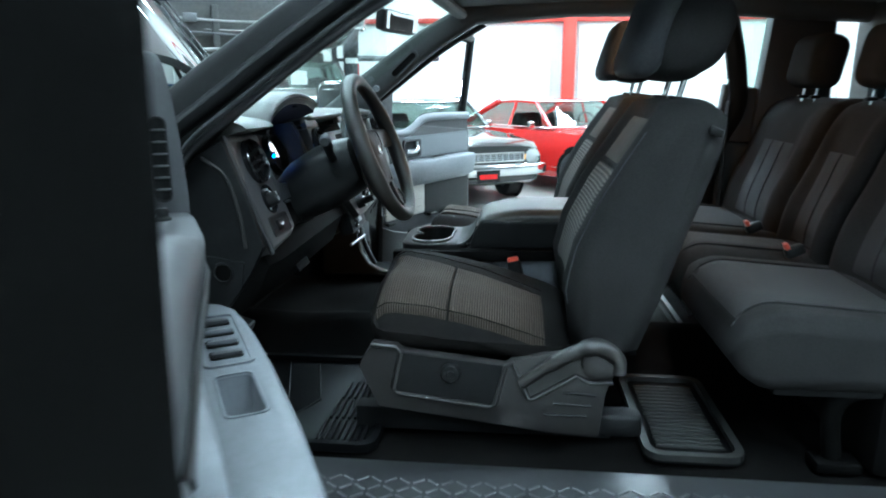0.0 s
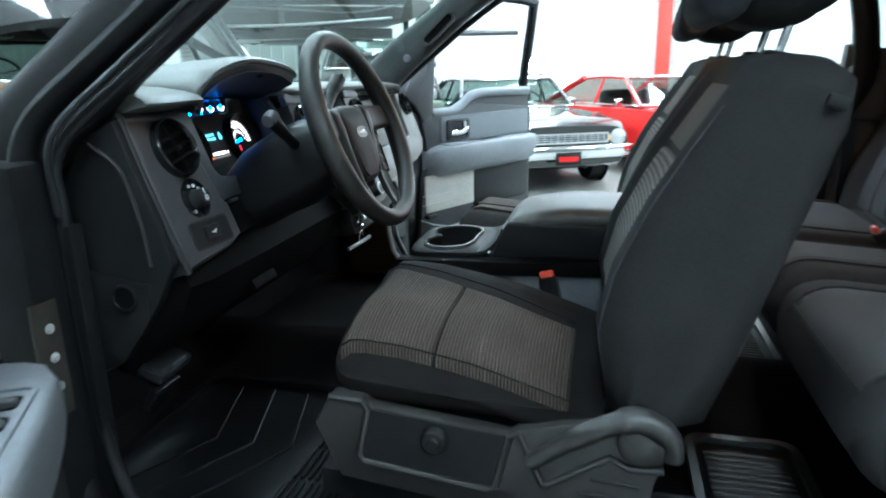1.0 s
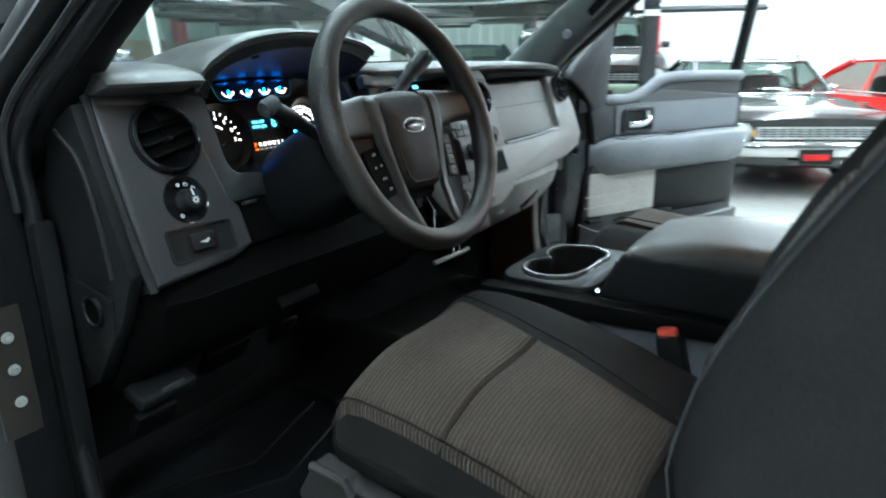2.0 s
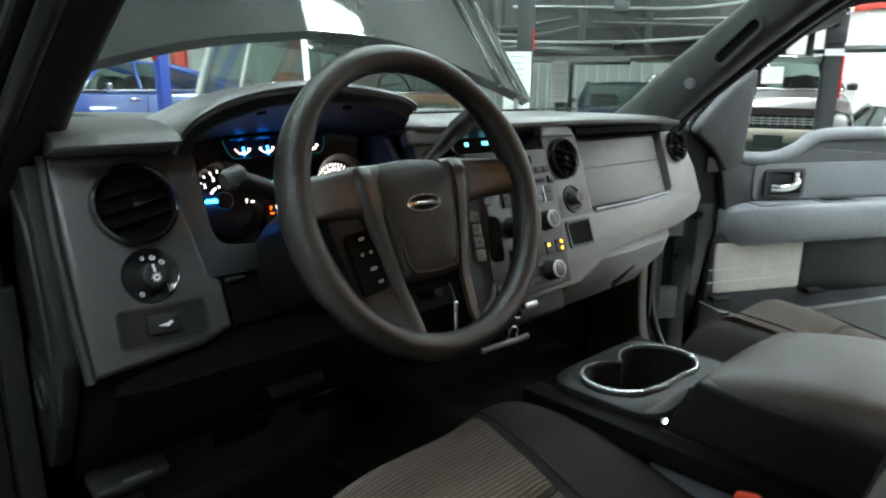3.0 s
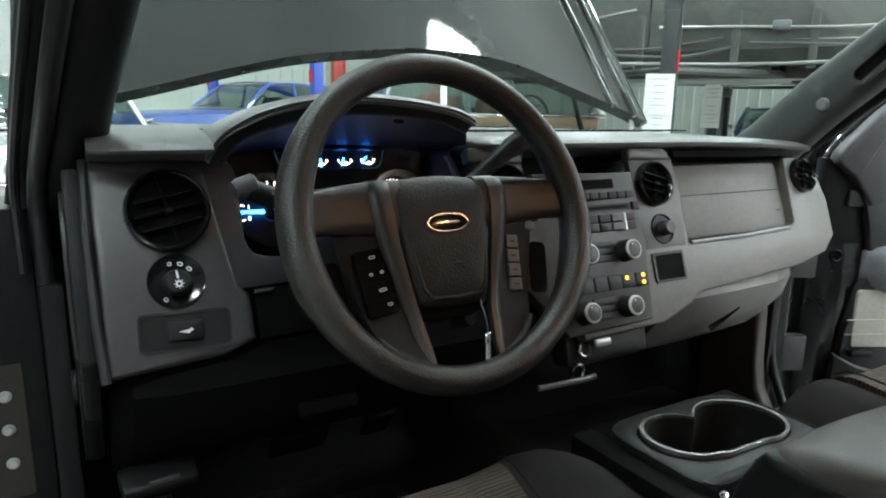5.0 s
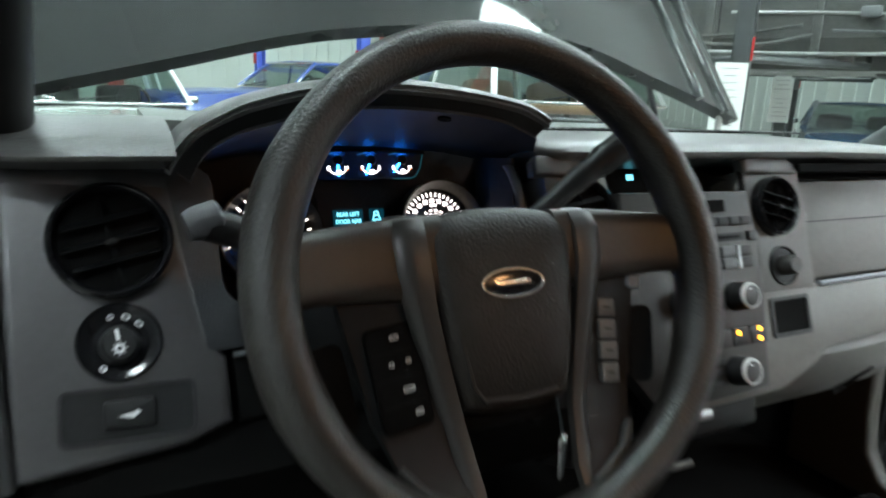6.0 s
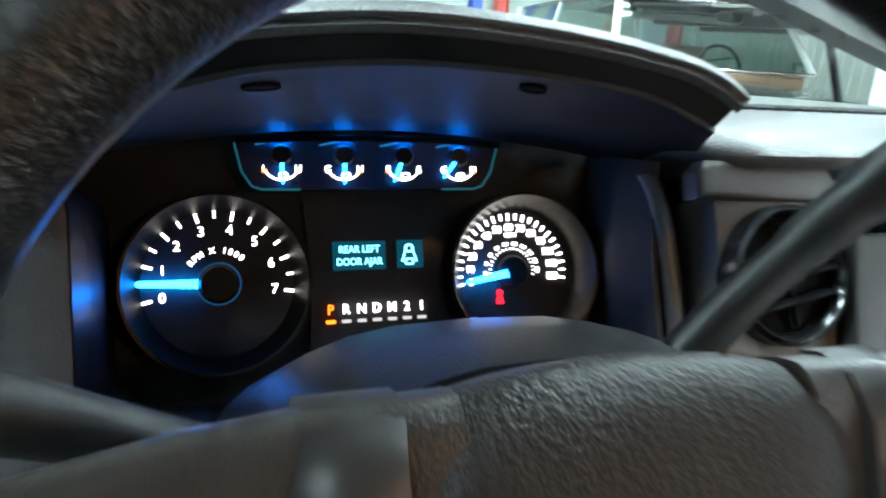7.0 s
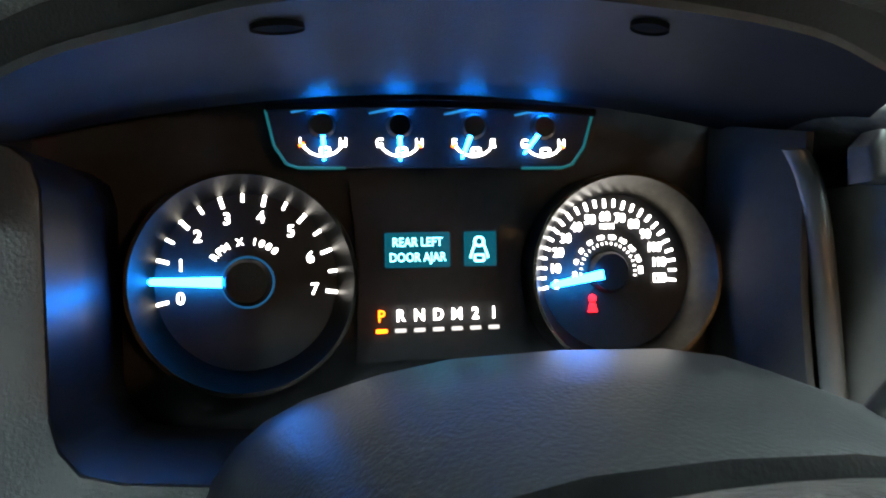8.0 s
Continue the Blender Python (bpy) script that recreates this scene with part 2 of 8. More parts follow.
    "concrete": material("sealed_concrete", (0.34, 0.325, 0.30), 0.35, vary=0.2, scale=6, bump=0.2, bump_scale=60, wear=0.35, wear_colour=(0.2, 0.19, 0.175)),
    # For walls out of view, darkened to weaken the fill light they throw back.
    "wall_dim": material("darkened_wall_panel", (0.27, 0.28, 0.28), 0.6, vary=0.1, scale=4, wear=0.15),
    "roof": material("white_roof_insulation", (0.40, 0.40, 0.39), 0.8, vary=0.1, scale=3),
    "red_steel": material("red_oxide_column", (0.50, 0.045, 0.030), 0.5, vary=0.15, scale=8, wear=0.15),
    "blue_steel": material("blue_lift_paint", (0.02, 0.06, 0.38), 0.4, vary=0.15, wear=0.2, scale=8),
    "black_steel": material("black_lift_paint", (0.02, 0.022, 0.024), 0.45, vary=0.2, wear=0.3, scale=8),
    "paper": material("white_paper", (0.82, 0.82, 0.80), 0.7, vary=0.03),
    "ink": material("grey_ink", (0.15, 0.15, 0.16), 0.7, vary=0.05),
    "red_paint": material("red_car_paint", (0.62, 0.020, 0.018), 0.25, coat=1.0, vary=0.06, scale=4),
    "blue_paint": material("blue_car_paint", (0.002, 0.040, 0.24), 0.28, coat=0.6, vary=0.06, scale=4),
    "white_paint": material("white_car_paint", (0.72, 0.74, 0.72), 0.25, coat=1.0, vary=0.04, scale=4),
    "brown_paint": material("bronze_car_paint", (0.10, 0.075, 0.055), 0.3, coat=1.0, vary=0.06, scale=4),
    "dark_paint": material("black_car_paint", (0.012, 0.012, 0.013), 0.2, coat=1.0, vary=0.1, scale=4),
    "maroon_paint": material("dark_maroon_car_paint", (0.020, 0.0135, 0.012), 0.32, coat=0.5, vary=0.1, scale=4),
    "cream": material("dull_cream_paint", (0.24, 0.22, 0.175), 0.45, vary=0.12, scale=8),
    "tan": material("tan_vinyl", (0.22, 0.13, 0.07), 0.55, vary=0.12),
    "tyre": material("tyre_rubber", (0.02, 0.02, 0.021), 0.75, bump=0.4, bump_scale=300),
    "under": material("undersealed_chassis", (0.034, 0.033, 0.031), 0.6, vary=0.5, wear=0.5, wear_colour=(0.085, 0.075, 0.06), scale=8),
    "car_glass": clear_glass("car_window_glass", (0.72, 0.78, 0.76)),
    "amber_lens": material("amber_lens", (0.75, 0.30, 0.04), 0.2, vary=0.05),
    "red_lens": material("red_lens", (0.5, 0.01, 0.01), 0.2, vary=0.05),
    "lamp_glass": material("headlamp_glass", (0.42, 0.43, 0.42), 0.16, metal=0.4, vary=0.1),
    "tube": glow("fluorescent_tube", (0.80, 1.0, 1.13), 102.0),
    "dome": glow("warm_dome_lamp", (1.0, 0.55, 0.25), 48.0),
    "flood": glow("flood_lamp_face", (0.86, 0.97, 1.0), 140.0),
}

# ---- mesh helpers ----
BASE = {}


def thing(name, label, category, group="", kind="", at=(0, 0, 0)):
    ob = new(name)
    ob.location = at
    ob.empty_display_size = 0.1
    BASE[ob] = Matrix.Translation(at)
    return tagged(ob, label, category, group, kind)


def part(name, bm, mat, parent, label="", m=None, sharp=38, smooth=True):
    """Links a bmesh, given in world metres (after m), as one mesh object under a thing or a part."""
    if m is not None:
        bm.transform(m)
    base = BASE.get(parent, Matrix()) if parent else Matrix()
    bm.transform(base.inverted())
    bmesh.ops.recalc_face_normals(bm, faces=bm.faces)
    me = bpy.data.meshes.new(name)
    bm.to_mesh(me)
    bm.free()
    if smooth:
        me.polygons.foreach_set("use_smooth", [True] * len(me.polygons))
        me.set_sharp_from_angle(angle=radians(sharp))
    me.materials.append(M[mat] if isinstance(mat, str) else mat)
    ob = new(name, me)
    if parent:
        ob.parent = parent
    BASE[ob] = base
    return tagged(ob, label)


def single(name, bm, mat, label, category, group="", kind="", m=None, sharp=38):
    ob = part(name, bm, mat, None, label, m, sharp)
    return tagged(ob, label, category, group, kind)


def box(x0, x1, y0, y1, z0, z1, bevel=0.0, seg=2):
    bm = bmesh.new()
    bmesh.ops.create_cube(bm, size=1.0)
    bm.transform(Matrix.LocRotScale(((x0 + x1) / 2, (y0 + y1) / 2, (z0 + z1) / 2), None, (abs(x1 - x0), abs(y1 - y0), abs(z1 - z0))))
    if bevel:
        bmesh.ops.bevel(bm, geom=bm.edges[:], offset=bevel, segments=seg, affect="EDGES", profile=0.6)
    return bm


def rbox(size, r, n=6, bulge=0.0, shape=None):
    """A rounded block about the origin; bulge lifts its top; shape moves every point."""
    hx, hy, hz = [s / 2 for s in size]
    bm = bmesh.new()
    bmesh.ops.create_cube(bm, size=2.0)
    bmesh.ops.subdivide_edges(bm, edges=bm.edges[:], cuts=n, use_grid_fill=True)
    for v in bm.verts:
        c = v.co.copy()
        # crowd the grid towards the edges
        c = Vector([math.copysign(abs(a) ** 0.75, a) for a in c])
        p = Vector((c.x * hx, c.y * hy, c.z * hz))
        q = Vector([max(-(h - r), min(h - r, a)) for a, h in zip(p, (hx, hy, hz))])
        d = p - q
        p = q + (d.normalized() * r if d.length > 1e-9 else d)
        if bulge:
            p.z += bulge * (1 - c.x * c.x) * (1 - c.y * c.y) * (1 if c.z > 0 else -0.3)
        v.co = shape(p, c) if shape else p
    return bm


def prism(pts, axis, a, b, bevel=0.0, seg=2):
    """A polygon of (p, q) pairs drawn along an axis from a to b: x takes (y, z), y takes (x, z), z takes (x, y)."""
    def at(p, q, s):
        return {"x": (s, p, q), "y": (p, s, q), "z": (p, q, s)}[axis]
    bm = bmesh.new()
    lo = [bm.verts.new(at(p, q, a)) for p, q in pts]
    hi = [bm.verts.new(at(p, q, b)) for p, q in pts]
    bm.faces.new(lo)
    bm.faces.new(hi[::-1])
    for i in range(len(pts)):
        j = (i + 1) % len(pts)
        bm.faces.new((lo[i], hi[i], hi[j], lo[j]))
    bmesh.ops.recalc_face_normals(bm, faces=bm.faces)
    if bevel:
        bmesh.ops.bevel(bm, geom=bm.edges[:], offset=bevel, segments=seg, affect="EDGES", profile=0.6)
    return bm


def loft(rings, closed=True, caps=True):
    bm = bmesh.new()
    vs = [[bm.verts.new(p) for p in r] for r in rings]
    k = len(vs[0])
    for r0, r1 in zip(vs, vs[1:]):
        for i in range(k if closed else k - 1):
            j = (i + 1) % k
            bm.faces.new((r0[i], r0[j], r1[j], r1[i]))
    if caps and closed:
        bm.faces.new(vs[0][::-1])
        bm.faces.new(vs[-1])
    return bm


def lathe(profile, n=32, m=None, closed=False):
    """Turns (radius, height) pairs about z."""
    bm = bmesh.new()
    rings = []
    for r, z in profile:
        if r < 1e-6:
            rings.append([bm.verts.new((0, 0, z))])
        else:
            rings.append([bm.verts.new((r * math.cos(2 * math.pi * i / n), r * math.sin(2 * math.pi * i / n), z)) for i in range(n)])
    pairs = list(zip(rings, rings[1:])) + ([(rings[-1], rings[0])] if closed else [])
    for a, b in pairs:
        for i in range(n):
            j = (i + 1) % n
            f = [a[i % len(a)], a[j % len(a)], b[j % len(b)], b[i % len(b)]]
            f = list(dict.fromkeys(f))
            if len(f) > 2:
                bm.faces.new(f)
    if m is not None:
        bm.transform(m)
    return bm


def spline(pts, n=6):
    """Catmull-Rom through the points."""
    p = [Vector(q) for q in pts]
    p = [p[0] * 2 - p[1]] + p + [p[-1] * 2 - p[-2]]
    out = []
    for i in range(1, len(p) - 2):
        for k in range(n):
            t = k / n
            a, b, c, d = p[i - 1:i + 3]
            out.append(0.5 * ((2 * b) + (c - a) * t + (2 * a - 5 * b + 4 * c - d) * t * t + (3 * b - a - 3 * c + d) * t ** 3))
    out.append(p[-2])
    return out


def tube(pts, r, n=10, closed=False, flat=1.0):
    """A round bar along points; r is one radius or one for each point."""
    pts = [Vector(p) for p in pts]
    rs = r if isinstance(r, (list, tuple)) else [r] * len(pts)
    rings, side = [], None
    for i, p in enumerate(pts):
        a, b = pts[i - 1] if i or closed else p, pts[(i + 1) % len(pts)] if i + 1 < len(pts) or closed else p
        d = (b - a).normalized()
        if side is None:
            side = d.cross(Vector((0.3, 0.2, 1))).normalized()
        side = (side - d * side.dot(d)).normalized()
        up = d.cross(side)
        rings.append([p + rs[i] * (math.cos(2 * math.pi * k / n) * side + flat * math.sin(2 * math.pi * k / n) * up) for k in range(n)])
    if closed:
        rings.append(rings[0])
        bm = loft(rings, True, False)
        bmesh.ops.remove_doubles(bm, verts=bm.verts, dist=1e-6)
        return bm
    return loft(rings)


def join(*bms):
    out = bmesh.new()
    for b in bms:
        me = bpy.data.meshes.new("joining")
        b.to_mesh(me)
        b.free()
        out.from_mesh(me)
        bpy.data.meshes.remove(me)
    return out


def sheet(fn, nu, nv, thick):
    """A curved panel with thickness: fn(u, v) gives the face, thick a vector from it to the back."""
    t = Vector(thick)
    bm = bmesh.new()
    f = [[bm.verts.new(Vector(fn(i / nu, j / nv))) for j in range(nv + 1)] for i in range(nu + 1)]
    g = [[bm.verts.new(v.co + t) for v in row] for row in f]
    for i in range(nu):
        for j in range(nv):
            bm.faces.new((f[i][j], f[i + 1][j], f[i + 1][j + 1], f[i][j + 1]))
            bm.faces.new((g[i][j], g[i][j + 1], g[i + 1][j + 1], g[i + 1][j]))
    for i in range(nu):
        bm.faces.new((f[i][0], g[i][0], g[i + 1][0], f[i + 1][0]))
        bm.faces.new((f[i][nv], f[i + 1][nv], g[i + 1][nv], g[i][nv]))
    for j in range(nv):
        bm.faces.new((f[0][j], f[0][j + 1], g[0][j + 1], g[0][j]))
        bm.faces.new((f[nu][j], g[nu][j], g[nu][j + 1], f[nu][j + 1]))
    return bm


def rrect(x0, x1, y0, y1, r, n=4):
    """A rounded rectangle as a list of points."""
    out = []
    for cx, cy, a in ((x1 - r, y1 - r, 0), (x0 + r, y1 - r, 90), (x0 + r, y0 + r, 180), (x1 - r, y0 + r, 270)):
        for k in range(n + 1):
            t = radians(a + 90 * k / n)
            out.append((cx + r * math.cos(t), cy + r * math.sin(t)))
    return out


def slab(pts, depth, bevel=0.0, m=None, seg=2):
    """An outline in the local xy plane, from z = 0 up to depth."""
    bm = prism(pts, "z", 0.0, depth)
    if bevel:
        top = [e for e in bm.edges if all(abs(v.co.z - depth) < 1e-7 for v in e.verts)]
        bmesh.ops.bevel(bm, geom=top, offset=bevel, segments=seg, affect="EDGES", profile=0.5)
    if m is not None:
        bm.transform(m)
    return bm


def framed(outer, inner, z0, z1, m=None):
    """A ring between two outlines of the same count, from z0 to z1."""
    rings = [[(x, y, z1) for x, y in outer], [(x, y, z1) for x, y in inner], [(x, y, z0) for x, y in inner], [(x, y, z0) for x, y in outer]]
    bm = loft(rings + [rings[0]], True, False)
    bmesh.ops.remove_doubles(bm, verts=bm.verts, dist=1e-7)
    if m is not None:
        bm.transform(m)
    return bm


def lettering(body, size, m=None, depth=0.0004, align="CENTER", squash=1.0):
    cu = bpy.data.curves.new("lettering", "FONT")
    cu.body, cu.size, cu.extrude = body, size, depth
    cu.align_x, cu.align_y = align, "CENTER"
    cu.resolution_u = 3
    cu.offset = size * 0.008
    ob = bpy.data.objects.new("lettering", cu)
    scene.collection.objects.link(ob)
    dg = bpy.context.evaluated_depsgraph_get()
    me = bpy.data.meshes.new_from_object(ob.evaluated_get(dg))
    bm = bmesh.new()
    bm.from_mesh(me)
    bpy.data.objects.remove(ob)
    bpy.data.curves.remove(cu)
    bpy.data.meshes.remove(me)
    bm.transform(Matrix.Diagonal((squash, 1, 1, 1)))
    if m is not None:
        bm.transform(m)
    return bm


def basis(o, right, up):
    """A matrix that lays local x along right, y along up and z along their cross product, at o."""
    r, u = Vector(right).normalized(), Vector(up).normalized()
    w = r.cross(u)
    return Matrix(((r.x, u.x, w.x, o[0]), (r.y, u.y, w.y, o[1]), (r.z, u.z, w.z, o[2]), (0, 0, 0, 1)))


# ---- the hall ----
X0, X1, Y0, Y1, H = -16.0, 14.0, -9.0, 13.0, 6.2
ground = single("ground", sheet(lambda u, v: (-60 + 120 * u, -60 + 120 * v, 0.0), 4, 4, (0, 0, -0.2)), "concrete", "sealed grey concrete floor with stains", "floor", kind="structure")
single("ceiling", box(X0 - 0.2, X1 + 0.2, Y0 - 0.2, Y1 + 0.2, H, H + 0.2), "roof", "white insulated hall ceiling", "ceiling", kind="structure")


def panel_wall(name, horizontal, at, a0, a1, mat, inward, label):
    """A sheet-metal wall with standing ribs every 0.3 m, as one wall with joined ribs."""
    t = 0.15
    if horizontal:
        core = box(a0, a1, at, at - inward * t, 0, H)
        ribs = [box(a0 + 0.3 * k - 0.02, a0 + 0.3 * k + 0.02, at, at + inward * 0.025, 0, H, 0) for k in range(int((a1 - a0) / 0.3) + 1)]
    else:
        core = box(at, at - inward * t, a0, a1, 0, H)
        ribs = [box(at, at + inward * 0.025, a0 + 0.3 * k - 0.02, a0 + 0.3 * k + 0.02, 0, H, 0) for k in range(int((a1 - a0) / 0.3) + 1)]
    w = single(name, core, mat, label, "wall", kind="structure")
    tagged(part("wall_rib", join(*ribs), mat, w), kind="stuff")
    return w


panel_wall("wall_north", True, Y1, -5.6, X1, "wall", -1, "white ribbed sheet-metal hall wall")
panel_wall("wall_north_west", True, Y1, X0, -5.6, "wall_green", -1, "pale green-grey ribbed hall wall")
# South and east walls are unseen; their dark grey is chosen to limit fill.
panel_wall("wall_south", True, Y0, X0, X1, "wall_dim", 1, "unseen grey ribbed hall wall, darkened to cut fill light")
panel_wall("wall_west", False, X0, Y0, Y1, "wall_green", 1, "pale green-grey ribbed hall wall")
panel_wall("wall_east", False, X1, Y0, Y1, "wall_dim", -1, "unseen grey ribbed hall wall, darkened to cut fill light")


def steel_column(x, y, mat="red_steel"):
    c = thing("steel_column", "red painted steel hall column", "column", "steel columns", at=(x, y, 0))
    part("web", box(x - 0.008, x + 0.008, y - 0.14, y + 0.14, 0, H), mat, c)
    for s in (-1, 1):
        part("flange", box(x - 0.13, x + 0.13, y + s * 0.14 - 0.01, y + s * 0.14 + 0.01, 0, H, 0.003), mat, c)
    part("base_plate", box(x - 0.2, x + 0.2, y - 0.2, y + 0.2, 0, 0.025), mat, c)
    return c


for x in (1.36, 6.4, 11.5):
    steel_column(x, Y1 - 0.25)
for y in (-6.0, -0.5, 5.6, 10.5):
    steel_column(X0 + 0.25, y)
for z in (2.95, 4.6):
    gr = single("girt", box(-5.6, X1, Y1 - 0.10, Y1 - 0.03, z - 0.05, z + 0.05, 0.004), "red_steel", "red painted steel wall girt", "girt", "wall girts")

# ceiling light fittings, out of view, set where walls and cab needed light
# The one at -1.5, -1.0 is added to brighten the left dash pad.
LIGHTS = [(x, y) for x in (-14.3, -10.8, -7.3, -3.8, -0.3, 3.2, 6.7, 10.2) for y in (3.0, 6.5, 9.3, 11.6)] + [(-11.7, -1.5), (-8.2, -1.5), (4.05, -5.5), (-8.2, -6.0), (0.55, -3.6), (-1.5, -1.0), (0.55, -7.0), (4.05, -2.0)]
# Fittings left out to dim the west end of the hall.
DARK = {(-14.3, 3.0), (-14.3, 6.5), (-14.3, 9.3), (-14.3, 11.6), (-10.8, 6.5), (-10.8, 9.3), (-10.8, 11.6), (-7.3, 9.3), (-7.3, 11.6)}
LIGHTS = [q for q in LIGHTS if q not in DARK]
# One is shifted to take its reflection off the bonnet's corner.
LIGHTS = [(1.4, y) if (x, y) == (-0.3, 6.5) else (x, y) for x, y in LIGHTS]
for x, y in LIGHTS:
    c = thing("ceiling_light", "unseen white six-tube high-bay ceiling light, lit", "ceiling light", "ceiling lights", at=(x, y, H - 0.4))
    part("housing", prism([(x - 0.38, H - 0.41), (x - 0.26, H - 0.31), (x + 0.26, H - 0.31), (x + 0.38, H - 0.41), (x + 0.38, H - 0.40), (x + 0.27, H - 0.295), (x - 0.27, H - 0.295), (x - 0.38, H - 0.40)], "y", y - 0.58, y + 0.58), "white_paint", c)
    for k in range(6):
        s = -0.275 + 0.11 * k
        part("tube", tube([(x + s, y - 0.55, H - 0.40), (x + s, y + 0.55, H - 0.40)], 0.019, 10), "tube", c)
    for s in (-1, 1):
        part("hanger", tube([(x, y + s * 0.25, H - 0.30), (x, y + s * 0.25, H)], 0.004, 6), "steel", c)

fx, fy = -0.9, 11.2
flood = thing("flood_lamp", "bright white flood lamp on a stand", "flood lamp", at=(fx, fy, 0))
part("stand_pole", tube([(fx, fy, 0.0), (fx, fy, 1.40)], 0.02, 8), "black_steel", flood)
part("stand_base", box(fx - 0.25, fx + 0.25, fy - 0.25, fy + 0.25, 0, 0.03, 0.005), "black_steel", flood)
part("lamp_body", box(fx - 0.22, fx + 0.22, fy - 0.02, fy + 0.06, 1.38, 1.68, 0.015), "black_steel", flood)
part("lamp_face", box(fx - 0.20, fx + 0.20, fy - 0.028, fy - 0.022, 1.40, 1.66, 0.002), "flood", flood, "glaring white lamp face")

# ---- the pickup's cab (front is -x, passenger side +y, ground z = 0) ----
cab = thing("pickup_truck", "black pickup truck with dark carpeted cab and open doors", "pickup truck")
FLOOR = 0.72

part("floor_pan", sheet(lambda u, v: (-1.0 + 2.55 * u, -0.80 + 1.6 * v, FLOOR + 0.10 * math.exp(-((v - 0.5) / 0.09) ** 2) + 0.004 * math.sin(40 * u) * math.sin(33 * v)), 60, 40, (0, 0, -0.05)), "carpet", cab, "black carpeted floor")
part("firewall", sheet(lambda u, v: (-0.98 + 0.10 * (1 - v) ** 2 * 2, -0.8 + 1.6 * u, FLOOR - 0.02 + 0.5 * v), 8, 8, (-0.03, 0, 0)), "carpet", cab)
for s in (-1, 1):
    part("side_panel", box(-0.98, -0.47, s * 0.80, s * 0.77, FLOOR - 0.03, 1.30, 0.008), "black", cab)
    part("hinge_post", box(-0.62, -0.49, s * 0.87, s * 0.80, FLOOR - 0.10, 1.40, 0.012), "dash_end", cab)
    part("rocker", box(-0.75, 1.5, s * 0.93, s * 0.80, 0.45, FLOOR + 0.015, 0.02), "paint_black", cab)
    # sill with a raised tread pattern
    sill = part("door_sill", box(-0.50, 1.35, s * 0.928, s * 0.77, FLOOR + 0.016, FLOOR + 0.034, 0.006), "plate", cab, "black plastic sill with raised tread")
    if s < 0:
        bits = []
        for i in range(60):
            for j in range(3):
                b = box(-0.014, 0.014, -0.0035, 0.0035, 0, 0.004, 0.0015, 1)
                b.transform(pose(-0.44 + i * 0.03, -0.848 - j * 0.030, FLOOR + 0.0335, 0, 0, 38 if (i + j) % 2 else -38))
                bits.append(b)
        tread = part("tread", join(*bits), "tread", sill)
        tagged(tread, kind="stuff")


def pillar(pts, widths, name, mat, label="", parent=cab):
    """A flattened post: centre points with (across, through) half sizes and the direction across."""
    rings = []
    for i, p in enumerate(pts):
        p = Vector(p)
        d = (Vector(pts[min(i + 1, len(pts) - 1)]) - Vector(pts[max(i - 1, 0)])).normalized()
        t = Vector((0, 1, 0))
        a = t.cross(d).normalized()
        w, h = widths[i]
        rings.append([p + a * (w * math.copysign(abs(math.cos(k)) ** 0.6, math.cos(k))) + t * (h * math.copysign(abs(math.sin(k)) ** 0.6, math.sin(k)))
                      for k in [2 * math.pi * j / 20 for j in range(20)]])
    return part(name, loft(rings), mat, parent, label)


# windscreen posts, passenger side grey trimmed, driver side dark
apost = [(-0.78, 0.775, 1.27), (-0.53, 0.755, 1.45), (-0.40, 0.735, 1.56), (-0.16, 0.695, 1.735), (0.02, 0.66, 1.835)]
post_p = pillar(apost, [(0.07, 0.035), (0.068, 0.036), (0.062, 0.034), (0.052, 0.032), (0.045, 0.03)], "windscreen_post", "trim", "grey moulded windscreen post trim")
FACING = ((0.75, -0.12, 0.66), (-0.66, 0, 0.75))
part("bolt_cover", lathe([(0.0, 0.006), (0.012, 0.005), (0.0135, 0.0), (0.0135, -0.01)], 20, basis((-0.371, 0.694, 1.554), *FACING)), "door_grey", post_p, "pale round bolt cover")
HOLD = basis((-0.2515, 0.671, 1.6475), *FACING)
part("grab_handle", framed(rrect(-0.073, 0.073, -0.020, 0.020, 0.0198, 8), rrect(-0.064, 0.064, -0.0125, 0.0125, 0.0122, 8), -0.012, 0.004, HOLD), "trim", post_p, "grey moulded grab handle")
# Dark sheet near the surface stands in for the recess's shade.
part("handle_recess", slab(rrect(-0.066, 0.066, -0.0135, 0.0135, 0.013, 8), 0.003, 0, HOLD @ pose(0, 0, -0.004)), "void", post_p, "dark oval sheet for the shaded hand recess")
apost_d = [(x, -y, z) for x, y, z in apost]
pillar(apost_d, [(0.07, 0.04), (0.068, 0.04), (0.062, 0.038), (0.052, 0.035), (0.045, 0.03)], "windscreen_post", "black", "black painted windscreen post with rubber seal")
for s in (-1, 1):
    # door frame round the front edge of the opening
    jamb = [(x + 0.015, s * (y + 0.040), z - 0.012) for x, y, z in apost[:0:-1]] + [(-0.53, s * 0.815, 1.30), (-0.53, s * 0.815, 1.15), (-0.52, s * 0.82, 0.92), (-0.47, s * 0.83, 0.77)]
    part("door_jamb", tube(spline(jamb, 5), 0.026, 12, flat=0.7), "dash_end", cab)
    strip = [(x + 0.055, s * (y + 0.034), z - 0.035) for x, y, z in apost[:0:-1]] + [(-0.486, s * 0.79, 1.30), (-0.488, s * 0.79, 1.15), (-0.475, s * 0.79, 0.92), (-0.42, s * 0.80, 0.775)]
